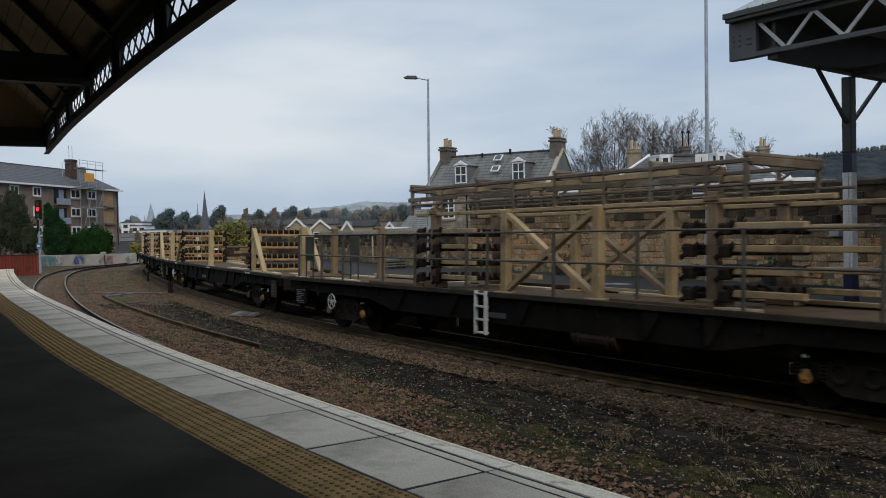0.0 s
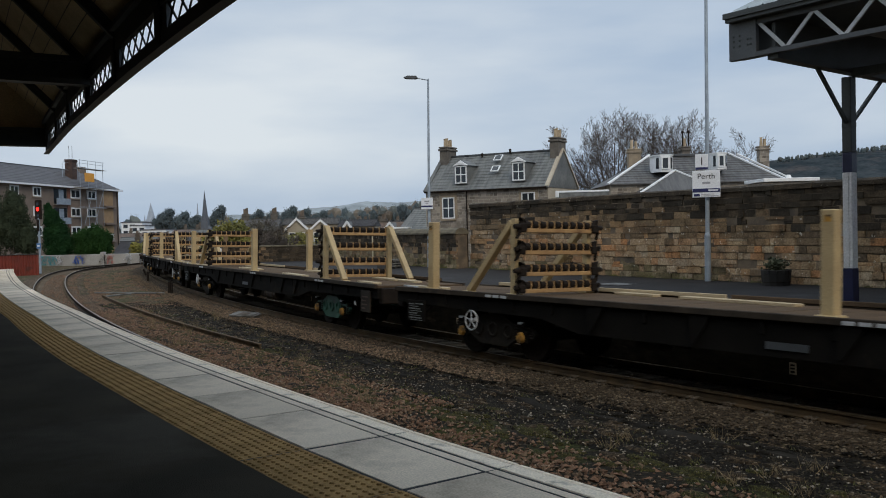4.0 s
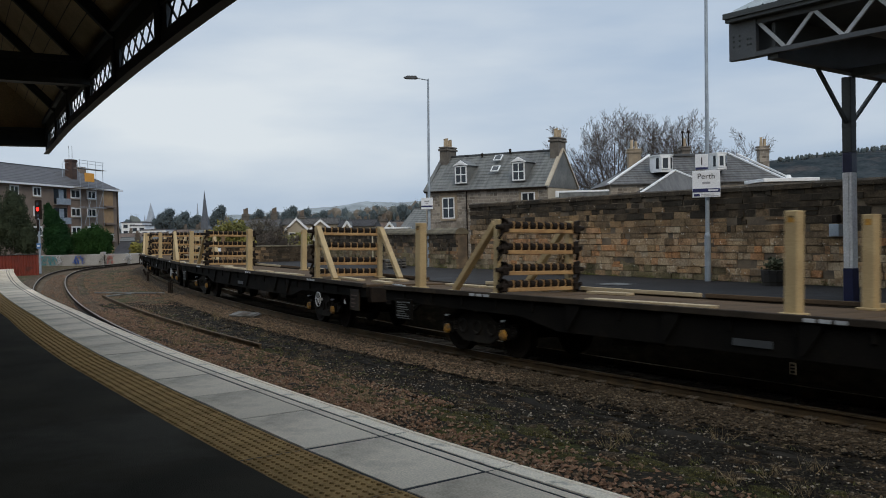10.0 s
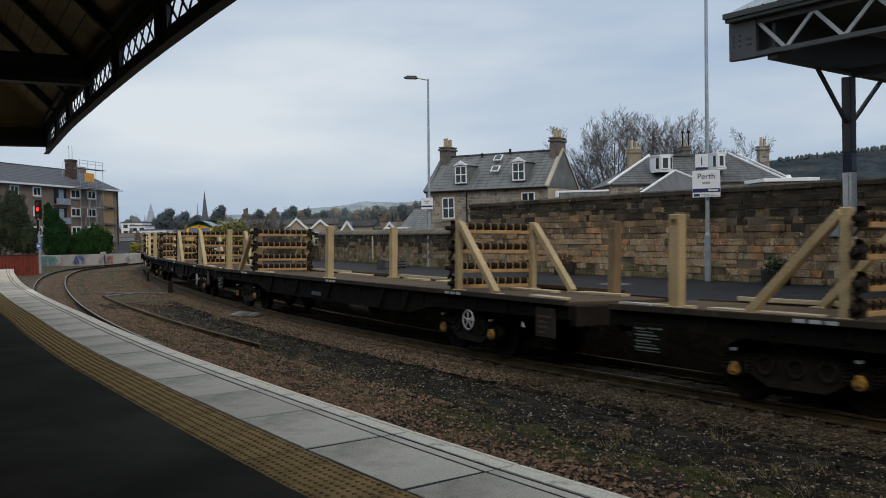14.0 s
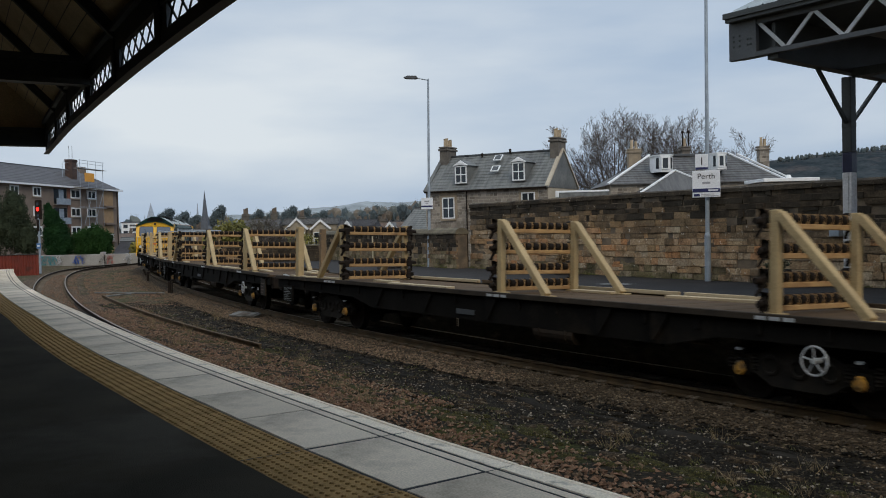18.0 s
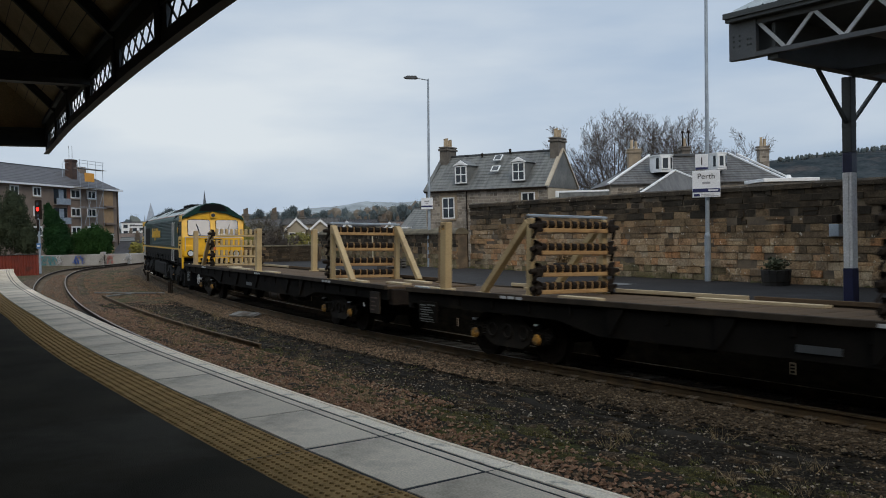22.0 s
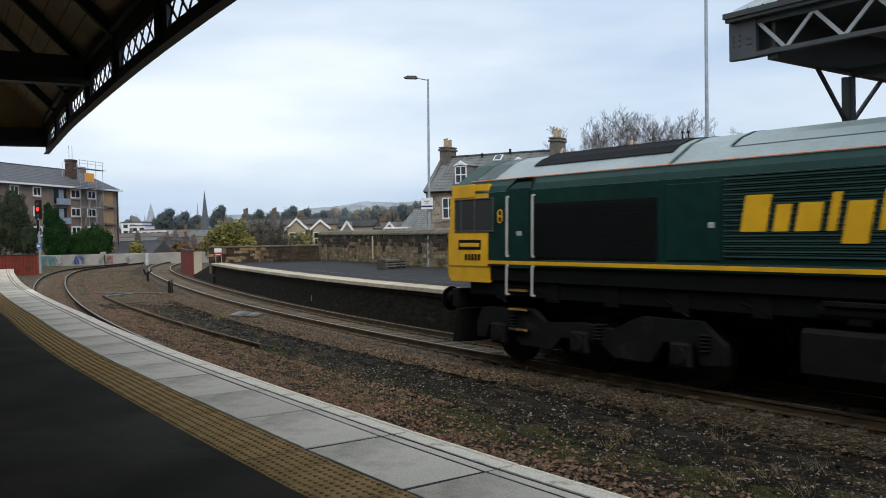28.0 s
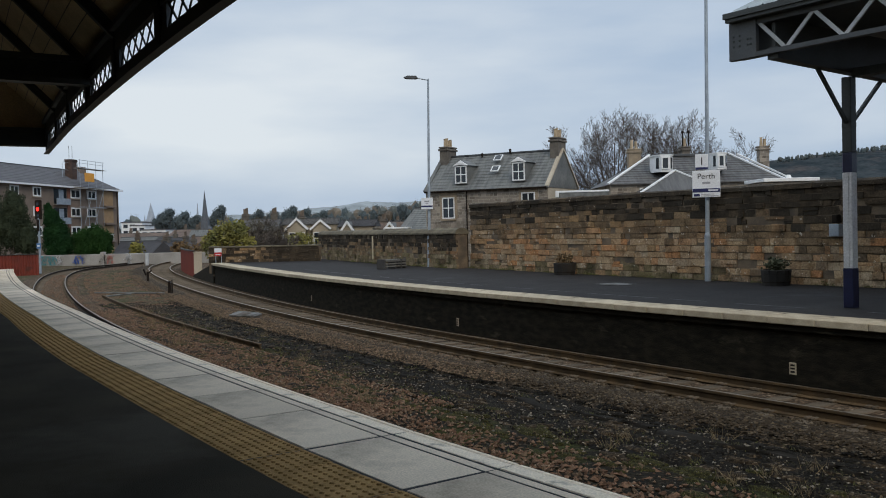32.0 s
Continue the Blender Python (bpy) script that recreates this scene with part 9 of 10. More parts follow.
# ---- trees, hedges, hills ----
def bare_tree(name, x, y, height, seed, label, wide=0.42, z=-0.2, twig=0.011, limbs=6, fork=0.3):
    """A short trunk parting into curved limbs, each hung with side branches that end in sprays of fine twigs."""
    t = thing(name, pose(x, y, z), label, "tree", "trees behind the houses")
    rnd = random.Random(seed)
    wood, twigs = bmesh.new(), bmesh.new()
    def limb(p, d, length, r, depth, lift):
        """One curving member; its side shoots grow along it."""
        n = 5 if depth > 1 else 3
        sway = Vector((rnd.uniform(-1, 1), rnd.uniform(-1, 1), rnd.uniform(-0.5, 0.5))) * 0.16
        for k in range(n):
            q = p + d * (length / n)
            r1 = max(r * (1 - 0.14 - 0.05 * k), twig)
            tube(wood if r > 0.045 else twigs, p, q, r, r1, 6 if r > 0.08 else 3, False)
            if depth and k >= (1 if depth < 4 else 0):
                for _ in range(1 if depth == 1 or rnd.random() < 0.5 else 2):
                    axis = d.orthogonal().normalized()
                    axis.rotate(Matrix.Rotation(rnd.uniform(0, 2 * math.pi), 3, d))
                    nd = d.copy()
                    nd.rotate(Matrix.Rotation(rnd.uniform(0.45, 0.95), 3, axis))
                    limb(q, (nd + Vector((0, 0, 0.12))).normalized(), length * rnd.uniform(0.42, 0.62) * (1 - 0.07 * k), max(r1 * 0.55, twig), depth - 1, lift)
            d = (d + sway / n + Vector((0, 0, lift)) + Vector((rnd.uniform(-1, 1), rnd.uniform(-1, 1), rnd.uniform(-1, 1))) * 0.09).normalized()
            p, r = q, r1
    base = Vector((0, 0, 0))
    top = Vector((rnd.uniform(-0.2, 0.2), 0, height * fork))
    tube(wood, base, top, height * 0.026, height * 0.019, 9, False)
    for k in range(limbs):
        a = 2 * math.pi * (k + rnd.uniform(-0.3, 0.3)) / limbs
        out = wide * rnd.uniform(0.55, 1.1) if k else 0.08
        d = Vector((math.cos(a) * out, math.sin(a) * out, 0.62)).normalized()
        limb(top - Vector((0, 0, height * 0.02 * (k % 3))), d, height * (1 - fork) * rnd.uniform(0.72, 0.9), height * 0.011, 4, 0.05)
    part("trunk", wood, BARK, t)
    part("crown", twigs, BARK, t, "bare winter twigs")


bare_tree("bare_tree", 16.2, 86, 12.3, 4, "tall leafless tree with a spreading crown", 0.5, fork=0.3, limbs=6)
bare_tree("bare_tree", 22.0, 87, 12.7, 9, "tall leafless tree behind the villa", 0.36, fork=0.33, limbs=5)
bare_tree("bare_tree", 14.2, 89, 9.4, 15, "leafless tree beside the stone house", 0.45, fork=0.3, limbs=4)
bare_tree("bare_tree", 24.4, 92, 11.6, 23, "leafless tree behind the villa chimneys", 0.3, limbs=4)
bare_tree("bare_tree", 19.2, 91, 12.0, 37, "leafless tree among others", 0.36, limbs=4)
bare_tree("bare_tree", 31.6, 97, 11.6, 31, "leafless tree at the edge of the gardens", 0.4, limbs=4)
bare_tree("bare_tree", 29.4, 99, 10.4, 33, "small leafless tree at the edge of the gardens", 0.36, limbs=3)


def bushy(name, x, y, blobs, mat, count, size, seed, label, category="bush", trunk=1.0, z=-0.2, group=""):
    t = thing(name, pose(x, y, z), label, category, group)
    rnd = random.Random(seed)
    bm = bmesh.new()
    tube(bm, (0, 0, 0), (0.05, 0, trunk), 0.12 + 0.03 * trunk, 0.08, 8)
    for k in range(5):
        a = rnd.uniform(0, 6.28)
        tube(bm, (0, 0, trunk * 0.6), (math.cos(a) * trunk * 0.6, math.sin(a) * trunk * 0.6, trunk * 1.5), 0.06, 0.02, 5)
    part("trunk", bm, BARK, t)
    bm = bmesh.new()
    total = sum(r[0] * r[2] for _, r in blobs)
    for c, r in blobs:
        leaf_cloud(bm, c, r, int(count * r[0] * r[2] / total), size, rnd, 0.62 if count > 9000 else 0.3)
        if count > 9000 or group:
            # the dense shaded heart of an evergreen
            core = bmesh.ops.create_icosphere(bm, subdivisions=3, radius=1.0)["verts"]
            for v in core:
                k = (0.76 if group else 0.72) * (0.8 + 0.34 * noise.noise(v.co * 2.3 + Vector(c) * 0.7))
                v.co = Vector(c) + Vector((v.co.x * r[0], v.co.y * r[1], v.co.z * r[2])) * k
    part("crown", bm, mat, t)
    return t


# conifers and clipped hedges on the left
LEAF_DULL = material("withered_brown_olive_leaves", (0.075, 0.062, 0.035), (0.05, 0.042, 0.027), 0.9, scale=0.8, spread=0.35, bump=0)
HEDGE_DARK = material("dark_spruce_needles", (0.018, 0.05, 0.016), (0.010, 0.028, 0.011), 0.9, scale=0.8, spread=0.2, bump=0, spec=0.04)
HEDGE_GREY = material("grey_green_shrub_leaves", (0.045, 0.055, 0.032), (0.028, 0.036, 0.022), 0.9, scale=0.8, spread=0.25, bump=0, spec=0.04)
bushy("shrub_tree", -41.4, 87.0, [((0, 0, 3.7), (2.0, 2.0, 3.3)), ((-2.6, 0.4, 4.2), (2.2, 2.2, 4.2)), ((1.2, 0.2, 2.6), (1.4, 1.6, 2.6)), ((0.3, -0.3, 5.6), (1.5, 1.5, 2.4)), ((-5.2, 0, 4.3), (2.2, 2.0, 4.4))], HEDGE_GREY, 30000, 0.08, 51, "tall grey-green garden shrubs behind the retaining wall", "tree", 1.6)
bushy("conifer", -37.2, 87.5, [((0, 0, 1.9), (1.9, 1.6, 2.1)), ((-0.3, 0, 3.2), (1.4, 1.3, 1.7)), ((-0.7, 0, 4.4), (0.9, 0.9, 1.4)), ((-1.0, 0, 5.3), (0.5, 0.5, 1.0))], HEDGE_DARK, 18000, 0.075, 52, "dark pointed conifer behind the retaining wall", "tree", 1.5)
bushy("hedge", -35.0, 88.0, [((0, 0, 2.0), (1.3, 1.3, 2.0)), ((0.5, 0, 1.8), (1.1, 1.2, 1.9))], HEDGE, 15000, 0.062, 53, "rounded clipped green hedge", "hedge", 0.8)
bushy("hedge", -33.4, 88.4, [((-0.6, 0, 2.2), (1.35, 1.3, 2.15)), ((0.1, 0.3, 1.9), (1.0, 1.2, 2.0))], HEDGE, 15000, 0.062, 54, "rounded clipped green hedge", "hedge", 0.8)
# behind the platform end
bushy("yellow_bush", -15.2, 63, [((0, 0, 2.5), (1.2, 1.0, 1.5)), ((0.9, 0.2, 2.8), (0.9, 0.9, 1.1)), ((-0.8, 0, 2.0), (1.1, 0.9, 1.2)), ((1.3, 0.1, 1.9), (1.0, 0.9, 1.0))], LEAF_YELLOW, 5200, 0.10, 55, "bush with yellowing autumn leaves", "bush", 1.4)
bushy("garden_tree", -13.4, 68, [((0, 0, 2.8), (1.4, 1.2, 1.5)), ((0.9, 0, 2.2), (1.0, 1.0, 1.4)), ((-0.8, 0, 3.0), (0.9, 0.9, 1.2))], LEAF_DULL, 2100, 0.07, 56, "thin-leaved brown garden tree", "tree", 1.5)
bare_tree("garden_tree", -13.4, 67.4, 3.0, 63, "small thin-twigged garden tree", 1.0, fork=0.15, twig=0.014, limbs=7)
bare_tree("garden_tree", -12.2, 66.2, 2.7, 64, "small thin-twigged garden tree", 1.0, fork=0.15, twig=0.014, limbs=7)
bushy("yellow_bush", -12.0, 76, [((0, 0, 2.0), (1.5, 1, 0.9)), ((2.6, 0, 1.9), (1.6, 1, 0.7))], LEAF_YELLOW, 2200, 0.09, 57, "low yellow-green bushes in cottage gardens", "bush", 0.9)
bushy("brown_shrub", -30.2, 104, [((0, 0, 1.0), (1.5, 1.2, 1.2)), ((1.6, 0, 0.8), (1.0, 1.0, 0.9))], LEAF_BROWN, 1100, 0.18, 58, "rusty brown autumn shrub", "bush", 0.8)
bushy("yellow_bush", -35.3, 104, [((0, 0, 1.1), (1.1, 1.0, 1.15))], LEAF_YELLOW, 600, 0.16, 59, "pale yellow-green shrub by the yard wall", "bush", 0.8)


bushy("garden_tree", 43.5, 116, [((0, 0, 4.4), (2.6, 2, 2.4)), ((2.2, 0, 3.6), (2.0, 1.8, 2.2))], LEAF_BROWN, 1500, 0.2, 81, "rusty autumn tree below the wooded hill", "tree", 2.6)
bushy("garden_tree", 48.5, 118, [((0, 0, 4.6), (2.8, 2, 2.6)), ((-2.2, 0, 3.8), (2.0, 1.8, 2.2))], LEAF_OLIVE, 1500, 0.2, 82, "dull olive tree below the wooded hill", "tree", 2.6)


def far_tree_colour(name, a, b):
    return material(name, a, b, 1.0, scale=0.2, fine=2, spread=0.3, bump=0)


# far leaves carry their haze as a blue-grey tint
FAR_TREE = far_tree_colour("haze_tinted_evergreen", (0.07, 0.09, 0.095), (0.05, 0.068, 0.074))
FAR_WOOD = far_tree_colour("haze_tinted_autumn_wood", (0.105, 0.115, 0.105), (0.075, 0.087, 0.085))
FAR_RUST = far_tree_colour("haze_tinted_rust_wood", (0.15, 0.125, 0.095), (0.115, 0.10, 0.082))
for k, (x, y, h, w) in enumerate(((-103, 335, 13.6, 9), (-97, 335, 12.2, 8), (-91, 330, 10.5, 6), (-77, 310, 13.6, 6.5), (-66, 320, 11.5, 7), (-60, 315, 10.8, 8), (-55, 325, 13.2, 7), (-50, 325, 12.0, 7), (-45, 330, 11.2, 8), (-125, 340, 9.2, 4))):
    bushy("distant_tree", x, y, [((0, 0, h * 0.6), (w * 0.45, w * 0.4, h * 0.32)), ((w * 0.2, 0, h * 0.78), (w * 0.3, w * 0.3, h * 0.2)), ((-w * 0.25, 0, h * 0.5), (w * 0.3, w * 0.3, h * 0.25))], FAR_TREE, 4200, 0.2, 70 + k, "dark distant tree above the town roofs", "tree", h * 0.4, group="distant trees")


def woodland(name, label, count, area, sizes, mats, seed, base):
    """A far wood: many small ragged crowns, joined."""
    rnd = random.Random(seed)
    root = thing(name, Matrix(), label, "woodland", kind="stuff")
    heart = bmesh.new()
    bmesh.ops.create_icosphere(heart, subdivisions=2, radius=1.0)
    ball = [v.co.copy() for v in heart.verts]
    ball_faces = [[v.index for v in f.verts] for f in heart.faces]
    heart.free()
    bms = [bmesh.new() for _ in mats]
    for _ in range(count):
        x, y = rnd.uniform(*area[0]), rnd.uniform(*area[1])
        z = base(x, y)
        h = rnd.uniform(*sizes)
        w = h * rnd.uniform(0.2, 0.4)
        bm = rnd.choice(bms)
        c = Vector((x, y, z + h * 0.55))
        vs = [bm.verts.new(c + Vector((d.x * w, d.y * w, d.z * h * 0.5)) * (0.6 + 0.3 * noise.noise(d * 2.3 + c * 0.7))) for d in ball]
        for f in ball_faces:
            bm.faces.new([vs[i] for i in f])
        leaf_cloud(bm, c, (w * 0.94, w * 0.94, h * 0.47), 260, h * 0.02, rnd, 0.7)
    for bm, mat in zip(bms, mats):
        ob = part("crowns", bm, mat, root)
        ob["kind"] = "stuff"


def hill(name, label, y, depth, profile, mat, seed):
    """A long rounded ridge: profile gives crest heights along x."""
    bm = bmesh.new()
    n, k = 360, 10
    x0, x1 = profile[0][0], profile[-1][0]
    rows = []
    for i in range(n + 1):
        x = x0 + (x1 - x0) * i / n
        for (a, ha), (b, hb) in zip(profile, profile[1:]):
            if a <= x <= b:
                f = (x - a) / (b - a)
                f = f * f * (3 - 2 * f)
                h = ha + (hb - ha) * f
        h += (3.0 * noise.noise(Vector((x * 0.012, seed, 0))) + 1.3 * noise.noise(Vector((x * 0.09, seed, 3))) + 1.0 * noise.noise(Vector((x * 0.3, seed, 7)))) * y / 1500
        rows.append([bm.verts.new((x, y + depth * (j / k - 0.5), max(h, 1) * math.sin(math.pi * j / k) - 2)) for j in range(k + 1)])
    for a, b in zip(rows, rows[1:]):
        for j in range(k):
            bm.faces.new((a[j], b[j], b[j + 1], a[j + 1]))
    tagged(link(name, bm, mat, True), label, "hill", kind="structure")


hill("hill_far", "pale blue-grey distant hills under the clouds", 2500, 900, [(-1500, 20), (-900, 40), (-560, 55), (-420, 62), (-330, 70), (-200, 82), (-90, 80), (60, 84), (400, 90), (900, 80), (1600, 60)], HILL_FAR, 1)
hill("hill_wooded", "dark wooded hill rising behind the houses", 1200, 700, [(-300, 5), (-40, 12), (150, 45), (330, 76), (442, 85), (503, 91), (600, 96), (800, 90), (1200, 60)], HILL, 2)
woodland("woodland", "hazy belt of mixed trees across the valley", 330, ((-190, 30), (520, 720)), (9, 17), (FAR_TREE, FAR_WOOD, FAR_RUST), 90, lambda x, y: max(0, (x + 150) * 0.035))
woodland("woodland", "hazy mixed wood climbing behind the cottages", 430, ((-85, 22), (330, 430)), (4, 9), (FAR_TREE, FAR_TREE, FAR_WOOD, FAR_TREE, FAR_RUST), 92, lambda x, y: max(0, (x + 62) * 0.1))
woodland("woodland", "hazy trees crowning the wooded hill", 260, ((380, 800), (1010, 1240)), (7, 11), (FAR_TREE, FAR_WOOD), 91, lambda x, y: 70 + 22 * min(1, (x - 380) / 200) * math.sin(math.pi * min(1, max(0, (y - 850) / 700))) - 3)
# ---- small pieces of platforms and walls ----
DULL_CONCRETE = material("duller_end_concrete", (0.56, 0.475, 0.365), (0.45, 0.385, 0.295), 0.9, spec=0.06, scale=1.3, fine=60, bump=0.05, spread=0.12, stain=(0.24, 0.205, 0.16), stain_at=0.55)
# pieces below FAR_END take the darker concrete, nosing included
FAR_END = 0.0


def near_edge_pieces():
    e = EDGE_NEAR
    pitch = 1.13
    def mesh_of(name, x0, x1, y0, y1, z0, z1, mat, bev=0.006):
        bm = bmesh.new()
        box(bm, x0, x1, y0, y1, z0, z1, bev)
        me = bpy.data.meshes.new(name)
        bm.to_mesh(me)
        bm.free()
        me.materials.append(mat)
        return me
    dull = {k: mesh_of(k, *v, DULL_CONCRETE) for k, v in (("coping_slab", (0.012, pitch - 0.012, -0.80, -0.24, -0.1, 0.0)), ("edge_strip", (0.004, pitch - 0.004, -0.222, -0.15, -0.1, -0.002)), ("nosing", (0.003, pitch - 0.003, -0.134, -0.01, -0.1, 0.0)), ("nosing_edge", (0.003, pitch - 0.003, -0.002, 0.05, -0.1, -0.006)))}
    slab = mesh_of("coping_slab", 0.012, pitch - 0.012, -0.80, -0.24, -0.1, 0.0, CONCRETE)
    strip = mesh_of("edge_strip", 0.004, pitch - 0.004, -0.222, -0.15, -0.1, -0.002, CONCRETE, 0.004)
    band = mesh_of("nosing", 0.003, pitch - 0.003, -0.134, -0.01, -0.1, 0.0, WHITE_LINE, 0.01)
    lip = mesh_of("nosing_edge", 0.003, pitch - 0.003, -0.002, 0.05, -0.1, -0.006, WHITE_LINE, 0.012)
    bm = bmesh.new()
    box(bm, 0.002, 0.375, -1.268, -0.812, -0.08, -0.002, 0.003)
    n = 6
    for i in range(n):
        for j in range(n + 1):
            cx, cy = 0.032 + 0.0625 * i, -1.236 + 0.065 * j
            lo = [bm.verts.new((cx + 0.019 * math.cos(a), cy + 0.019 * math.sin(a), -0.002)) for a in [k * math.pi / 4 for k in range(8)]]
            hi = [bm.verts.new((cx + 0.012 * math.cos(a), cy + 0.012 * math.sin(a), 0.007)) for a in [k * math.pi / 4 for k in range(8)]]
            for k in range(8):
                bm.faces.new((lo[k], lo[(k + 1) % 8], hi[(k + 1) % 8], hi[k]))
            bm.faces.new(hi)
    tile = bpy.data.meshes.new("tactile_tile")
    bm.to_mesh(tile)
    bm.free()
    tile.materials.append(TACTILE)
    s = 18.12 - 33 * 1.085
    while s < 38:
        step = pitch if s > 18.0 else 1.085
        for name, me in (("coping_slab", slab), ("edge_strip", strip), ("nosing", band), ("nosing_edge", lip)):
            ob = new(name, dull[name] if s < FAR_END else me)
            ob.matrix_world = along(s, e + near_edge(s), P_NEAR + random.uniform(-0.002, 0.002), math.degrees(curvature(s)) * pitch / 2 + math.degrees(near_edge(s + pitch) - near_edge(s)) / pitch)
            ob.scale = ((1 + curvature(s) * 8.0 + 0.002) * step / pitch, 1, 1)
            ob.parent = PLATFORM_NEAR
        for k in range(3):
            ob = new("tactile_tile", tile)
            ob.matrix_world = along(s + k * step / 3, e + near_edge(s + k * step / 3), P_NEAR + random.uniform(-0.0015, 0.0015), math.degrees(curvature(s)) * 0.195 + math.degrees(near_edge(s + pitch) - near_edge(s)) / pitch)
            ob.scale = ((1 + curvature(s) * 8.6 + 0.002) * step / pitch, 1, 1)
            ob.parent = PLATFORM_NEAR
        s += step


near_edge_pieces()


def stone_meshes(count, rough, seed):
    """Unit blocks, bevelled and knocked about, to be sized by their objects."""
    rnd = random.Random(seed)
    out = []
    for k in range(count):
        bm = bmesh.new()
        box(bm, -0.5, 0.5, -0.5, 0.5, -0.5, 0.5, 0.06)
        for v in bm.verts:
            v.co += Vector((rnd.uniform(-1, 1), rnd.uniform(-1, 1), rnd.uniform(-1, 1))) * rough
        me = bpy.data.meshes.new("stone")
        bm.to_mesh(me)
        bm.free()
        out.append(me)
    return out


def stone_wall(name, label, s0, s1, lat, z0, z1, courses, parts_from, parts_to, tones, seed, thick=0.5, cap=None, mean=0.55):
    """A coursed rubble wall parallel to the line, its stones proud of recessed mortar."""
    root = thing(name, Matrix(), label, "wall", kind="structure")
    bm = bmesh.new()
    sweep(bm, [(lat + 0.012, z0 - 0.3), (lat + 0.012, z1 - 0.02), (lat + thick, z1 - 0.02), (lat + thick, z0 - 0.3)], s0 + 0.03, s1, 0.9)
    part("wall_core", bm, MORTAR, root)
    rnd = random.Random(seed)
    meshes = {}
    heights = [rnd.uniform(0.8, 1.25) for _ in range(courses)]
    k = (z1 - z0) / sum(heights)
    z = z0
    rest = {}
    for c, h in enumerate(heights):
        h *= k
        s = s0
        while s < s1:
            w = min(rnd.choice((0.45, 0.7, 0.9, 1.1, 1.4, 1.7)) * rnd.uniform(0.85, 1.15) * mean, s1 - s)
            if s1 - s - w < 0.2:
                w = s1 - s
            # from s 9 to 15 darker stones paint in the canopy's shade
            mat = tones((z + h / 2 - z0) / (z1 - z0) + 0.16 * min(max((s - 9.0) / 6.0, 0.0), 1.0), rnd)
            if mat not in meshes:
                meshes[mat] = []
                for me in stone_meshes(10, 0.045, seed + len(meshes)):
                    me.materials.append(mat)
                    meshes[mat].append(me)
            me = rnd.choice(meshes[mat])
            split = h > 0.19 and rnd.random() < 0.2
            cut = rnd.uniform(0.35, 0.65)
            for j in range(2 if split else 1):
                hh = (cut if j == 0 else 1 - cut) * h if split else h
                zz = z + hh / 2 + (h - hh if j else 0)
                depth = rnd.uniform(0.09, 0.15)
                m = along(s + w / 2, lat + 0.05 + rnd.uniform(-0.022, 0.022), zz + rnd.uniform(-0.005, 0.005)) @ Matrix.Rotation(radians(rnd.gauss(0, 0.5)), 4, "Y") @ Matrix.Diagonal((w - rnd.uniform(0.008, 0.03), depth, hh - rnd.uniform(0.006, 0.026), 1))
                if parts_from <= s <= parts_to:
                    ob = new("stone", me)
                    ob.matrix_world = m
                    ob.parent = root
                else:
                    b = rest.setdefault(mat, bmesh.new())
                    n0 = len(b.verts)
                    b.from_mesh(me)
                    b.verts.ensure_lookup_table()
                    for v in b.verts[n0:]:
                        v.co = m @ v.co
            s += w
        z += h
    for mat, b in rest.items():
        ob = part("stones_beyond", b, mat, root)
        ob["kind"] = "stuff"
    if cap:
        s = s0
        while s < s1 - 0.1:
            w = min(rnd.uniform(0.7, 1.2), s1 - s)
            bm = bmesh.new()
            if cap == "round":
                outline = [(-0.06, 0), (-0.06, 0.06), (0.02, 0.17), (0.16, 0.24), (0.34, 0.24), (0.48, 0.17), (0.56, 0.06), (0.56, 0)]
            else:
                outline = [(-0.05, 0), (-0.04, 0.11), (0.1, 0.16), (0.42, 0.15), (0.55, 0.1), (0.55, 0)]
            prism(bm, [(y, zz + rnd.uniform(-0.008, 0.008)) for y, zz in outline], 0.008, w - 0.008)
            ob = part("cope_stone", bm, STONE_CAP if cap == "round" else WALL_TOP, root)
            ob.matrix_world = along(s, lat + rnd.uniform(-0.015, 0.015), z1 - 0.01, rnd.uniform(-0.6, 0.6))
            s += w
    return root


STONE_CAP = material("lichened_cope_stone", (0.15, 0.13, 0.085), (0.095, 0.08, 0.055), 0.95, scale=3, fine=30, bump=0.6, spread=0.2, stain=(0.05, 0.044, 0.032), stain_at=0.58)


WALL_MID = walling("weathered_ochre_sandstone", ((0.4248, 0.2537, 0.1239), (0.3304, 0.2242, 0.1298), (0.4602, 0.3363, 0.2065), (0.4602, 0.2183, 0.0944), (0.3658, 0.2596, 0.1593), (0.4956, 0.3894, 0.2596), (0.2124, 0.1558, 0.1038)), (0.059, 0.04602, 0.03068), 0.545, (0.59, 0.531, 0.4248), 0.615, (0.472, 0.1888, 0.0649))
WALL_UPPER = walling("sooty_brown_sandstone", ((0.2596, 0.177, 0.1003), (0.1652, 0.118, 0.07316), (0.3186, 0.2124, 0.118), (0.118, 0.08732, 0.059), (0.354, 0.2242, 0.1121)), (0.03304, 0.02714, 0.01888), 0.53, (0.59, 0.5428, 0.4602), 0.61, (0.354, 0.1534, 0.059))
WALL_TOP = walling("soot_black_sandstone", ((0.0649, 0.05074, 0.0354), (0.04012, 0.03304, 0.02478), (0.1003, 0.07316, 0.0472), (0.04956, 0.0413, 0.03068)), (0.02124, 0.0177, 0.01298), 0.5, (0.4484, 0.4012, 0.3304), 0.645)
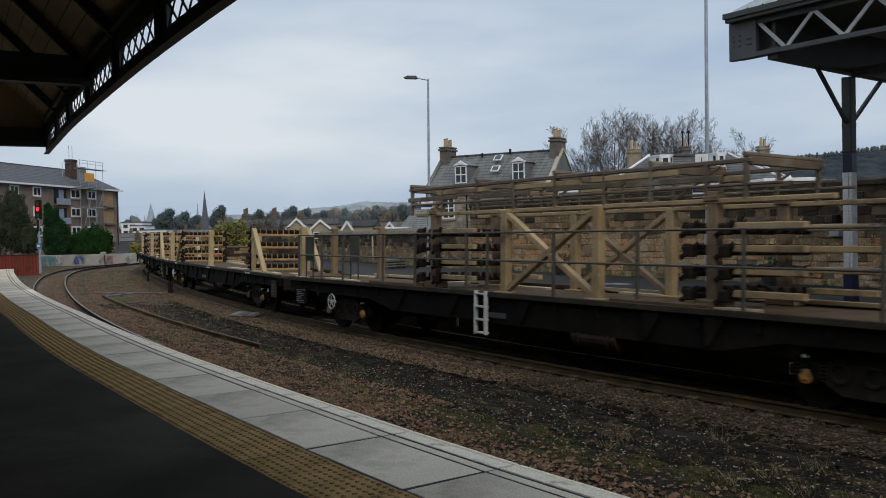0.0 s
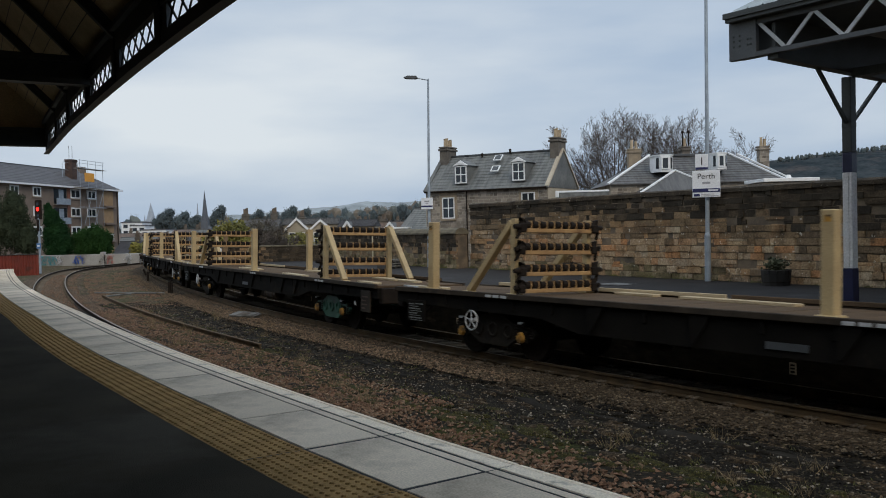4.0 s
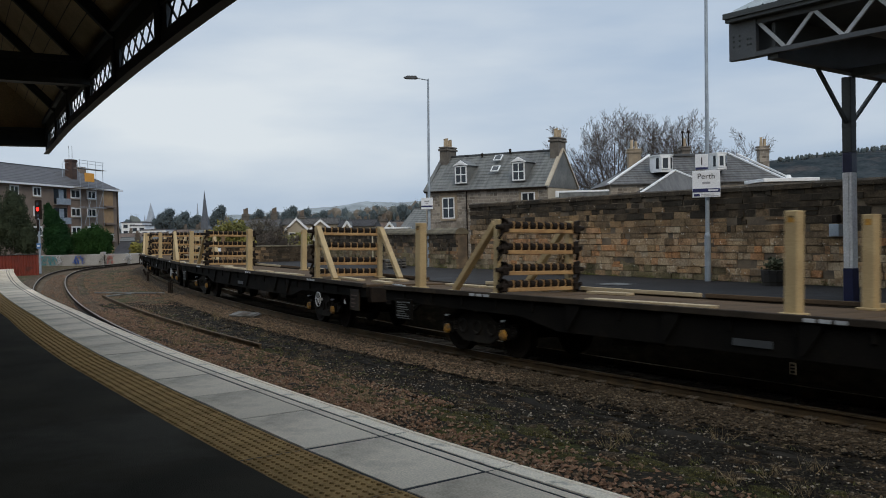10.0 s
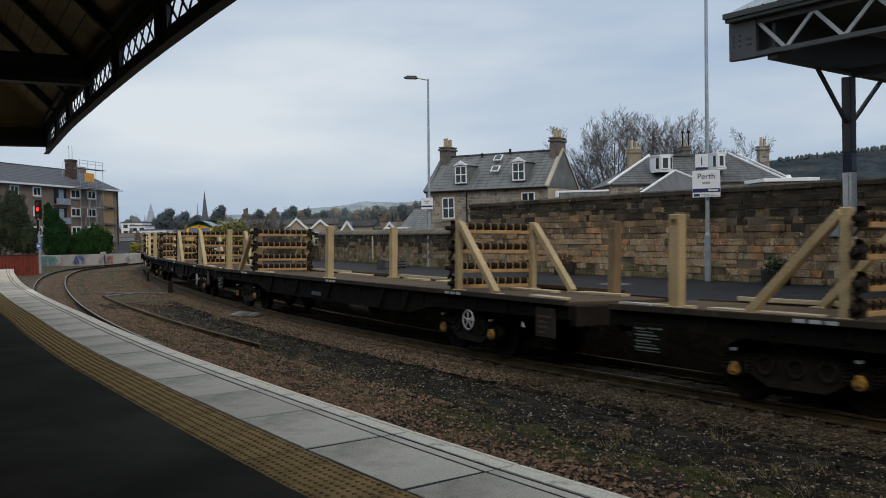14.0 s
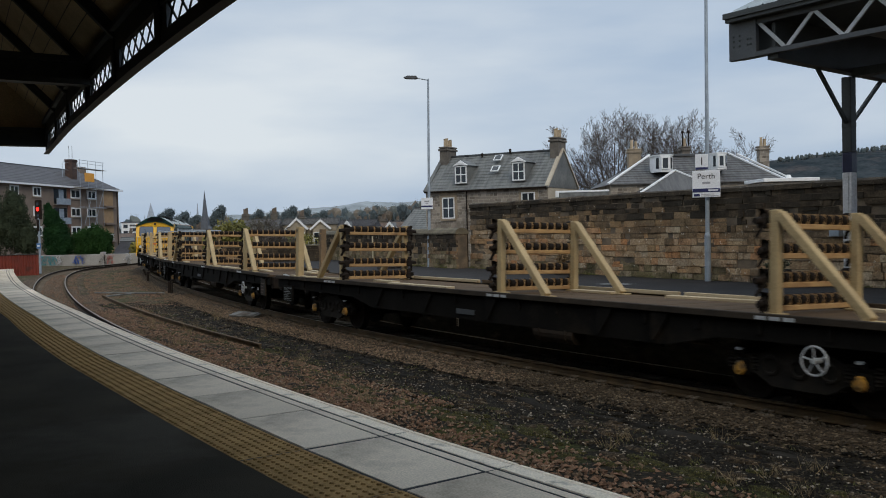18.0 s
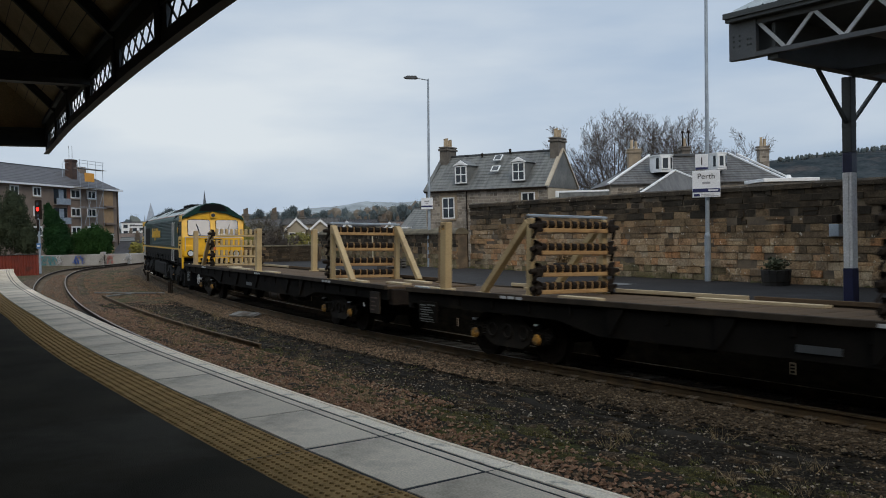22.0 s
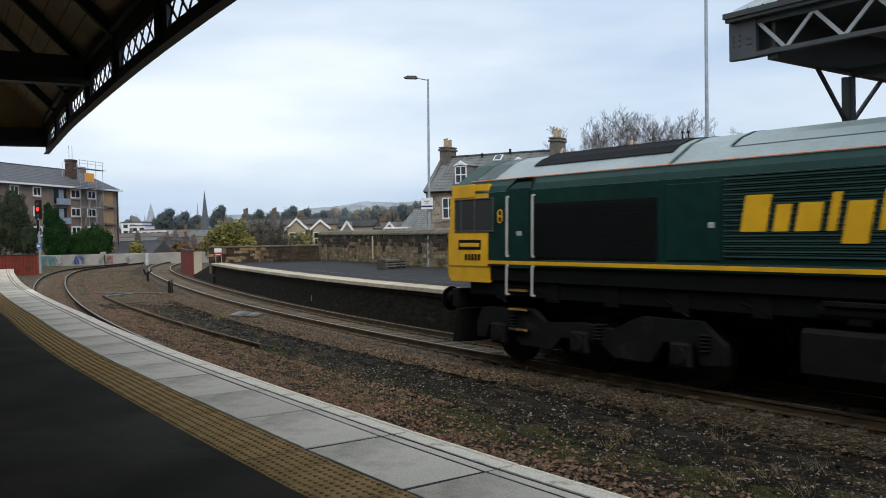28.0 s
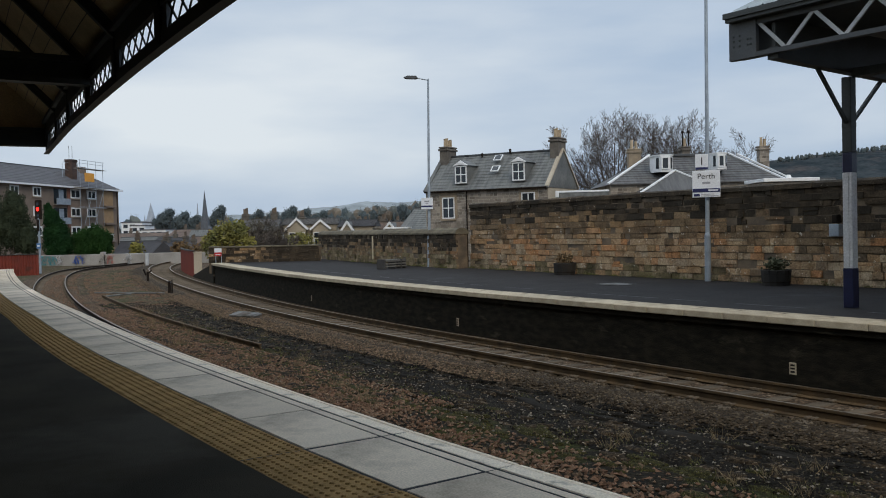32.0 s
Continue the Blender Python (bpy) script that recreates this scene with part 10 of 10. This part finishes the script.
WALL_BASE = walling("mossy_pale_sandstone", ((0.236, 0.1829, 0.1062), (0.1534, 0.1239, 0.059), (0.3422, 0.2655, 0.1711), (0.177, 0.1357, 0.0708)), (0.0413, 0.03894, 0.01888), 0.52, (0.4956, 0.4602, 0.3894), 0.65)


def high_tones(f, rnd):
    f += rnd.gauss(0, 0.075)
    return WALL_TOP if f > 0.78 else WALL_UPPER if f > 0.52 else WALL_MID if f > 0.1 else WALL_BASE


def low_tones(f, rnd):
    f += rnd.uniform(-0.2, 0.2)
    return WALL_TOP if f > 0.62 else WALL_UPPER if f > 0.34 else WALL_BASE


stone_wall("wall_high", "tall coursed sandstone wall, sooty along its top, canopy shade in its tones", -2.75, 42, WALL_LAT, P_FAR, 3.32, 13, 6.5, 14.2, high_tones, 11, cap="flat", mean=0.40)
stone_wall("wall_low", "lower mossy stone wall with a rounded cope", -21.6, -2.75, 7.65, P_FAR, 2.30, 8, -16.0, -2.75, low_tones, 12, cap="round", mean=0.38)


def end_wall():
    """The dark cross wall at the platform's end."""
    a, b = Vector((-12.9, 49.6)), Vector((-6.7, 48.6))
    d = (b - a).normalized()
    root = thing("wall_end", Matrix.Translation((a.x, a.y, P_FAR)) @ Matrix.Rotation(math.atan2(d.y, d.x), 4, "Z"), "low dark stone wall closing the platform end", "wall", kind="structure")
    length = (b - a).length
    bm = bmesh.new()
    box(bm, 0, length, 0.03, 0.4, -0.6, 0.80)
    part("wall_core", bm, MORTAR, root)
    rnd = random.Random(5)
    meshes = stone_meshes(5, 0.05, 77)
    for me in meshes:
        me.materials.append(WALL_TOP)
    light = stone_meshes(5, 0.05, 78)
    for me in light:
        me.materials.append(WALL_UPPER)
    z = 0.0
    while z < 0.78:
        x = 0.0
        while x < length - 0.05:
            w = min(rnd.uniform(0.2, 0.5), length - x)
            ob = new("stone", rnd.choice(light if x < 3.4 and rnd.random() < 0.42 else meshes))
            ob.parent = root
            ob.matrix_local = Matrix.Translation((x + w / 2, 0.05 + rnd.uniform(-0.015, 0.015), z + 0.08)) @ Matrix.Diagonal((w - 0.015, 0.12, 0.147, 1))
            x += w
        z += 0.16
    x = 0.0
    while x < length:
        bm = bmesh.new()
        box(bm, x + 0.01, min(x + 0.9, length) - 0.01, -0.05, 0.46, 0.8, 0.89, 0.02)
        part("cope_stone", bm, STONE_CAP, root)
        x += 0.9


end_wall()


def wall_weeds(seed):
    """Moss and small weeds along the foot of the platform wall."""
    rnd = random.Random(seed)
    root = thing("wall_weeds", Matrix(), "moss and small green weeds along the foot of the stone wall", "weeds", kind="stuff")
    bm = bmesh.new()
    for _ in range(150):
        s = rnd.uniform(-16.0, 16.0)
        lat = (7.62 if s < -2.9 else WALL_LAT - 0.03) - rnd.random() ** 2 * 0.14
        x, y, _a = line(s, lat)
        h = rnd.uniform(0.02, 0.07) * (2.2 if rnd.random() < 0.1 else 1)
        leaf_cloud(bm, (x, y, P_FAR + h * 0.8), (rnd.uniform(0.08, 0.3), 0.05, h), 34, 0.016, rnd, 0.1)
    part("leaves", bm, MOSS, root)["kind"] = "stuff"


wall_weeds(61)
# ---- movement ----
def gone(t):
    """Metres that the train has covered since the middle of the clip."""
    u = (t - 16) / 16
    start = -0.0423 * (5.5 - t) ** 2 if t < 5.5 else 0.0
    return start + 16 * (7.1246 * u + 0.31533 * u ** 2 / 2 + 0.33292 * u ** 3 / 3 + 0.1434 * u ** 4 / 4 - 0.73584 * u ** 5 / 5)


def riding(s, pivots):
    """The pose of a vehicle whose middle is at s, its two bogies on the curve."""
    xa, ya, a = line(s - pivots)
    xb, yb, b = line(s + pivots)
    heading = math.atan2(yb - ya, xb - xa)
    return Matrix.Translation(((xa + xb) / 2, (ya + yb) / 2, 0)) @ Matrix.Rotation(heading, 4, "Z") @ Matrix.Rotation(-math.atan(CANT), 4, "X")


def motions():
    times = [i * 0.5 for i in range(65)]
    for vehicle, place, pivots in VEHICLES:
        walk(vehicle, [(t, riding(place + gone(t), pivots)) for t in times])
    for wheels, home, radius in WHEELSETS:
        step = 2 / FPS if radius < 0.5 else 3 / FPS
        count = int(32.0 / step)
        walk(wheels, [(i * step, home @ Matrix.Rotation(gone(i * step) / radius, 4, "Y")) for i in range(count + 1)])


motions()
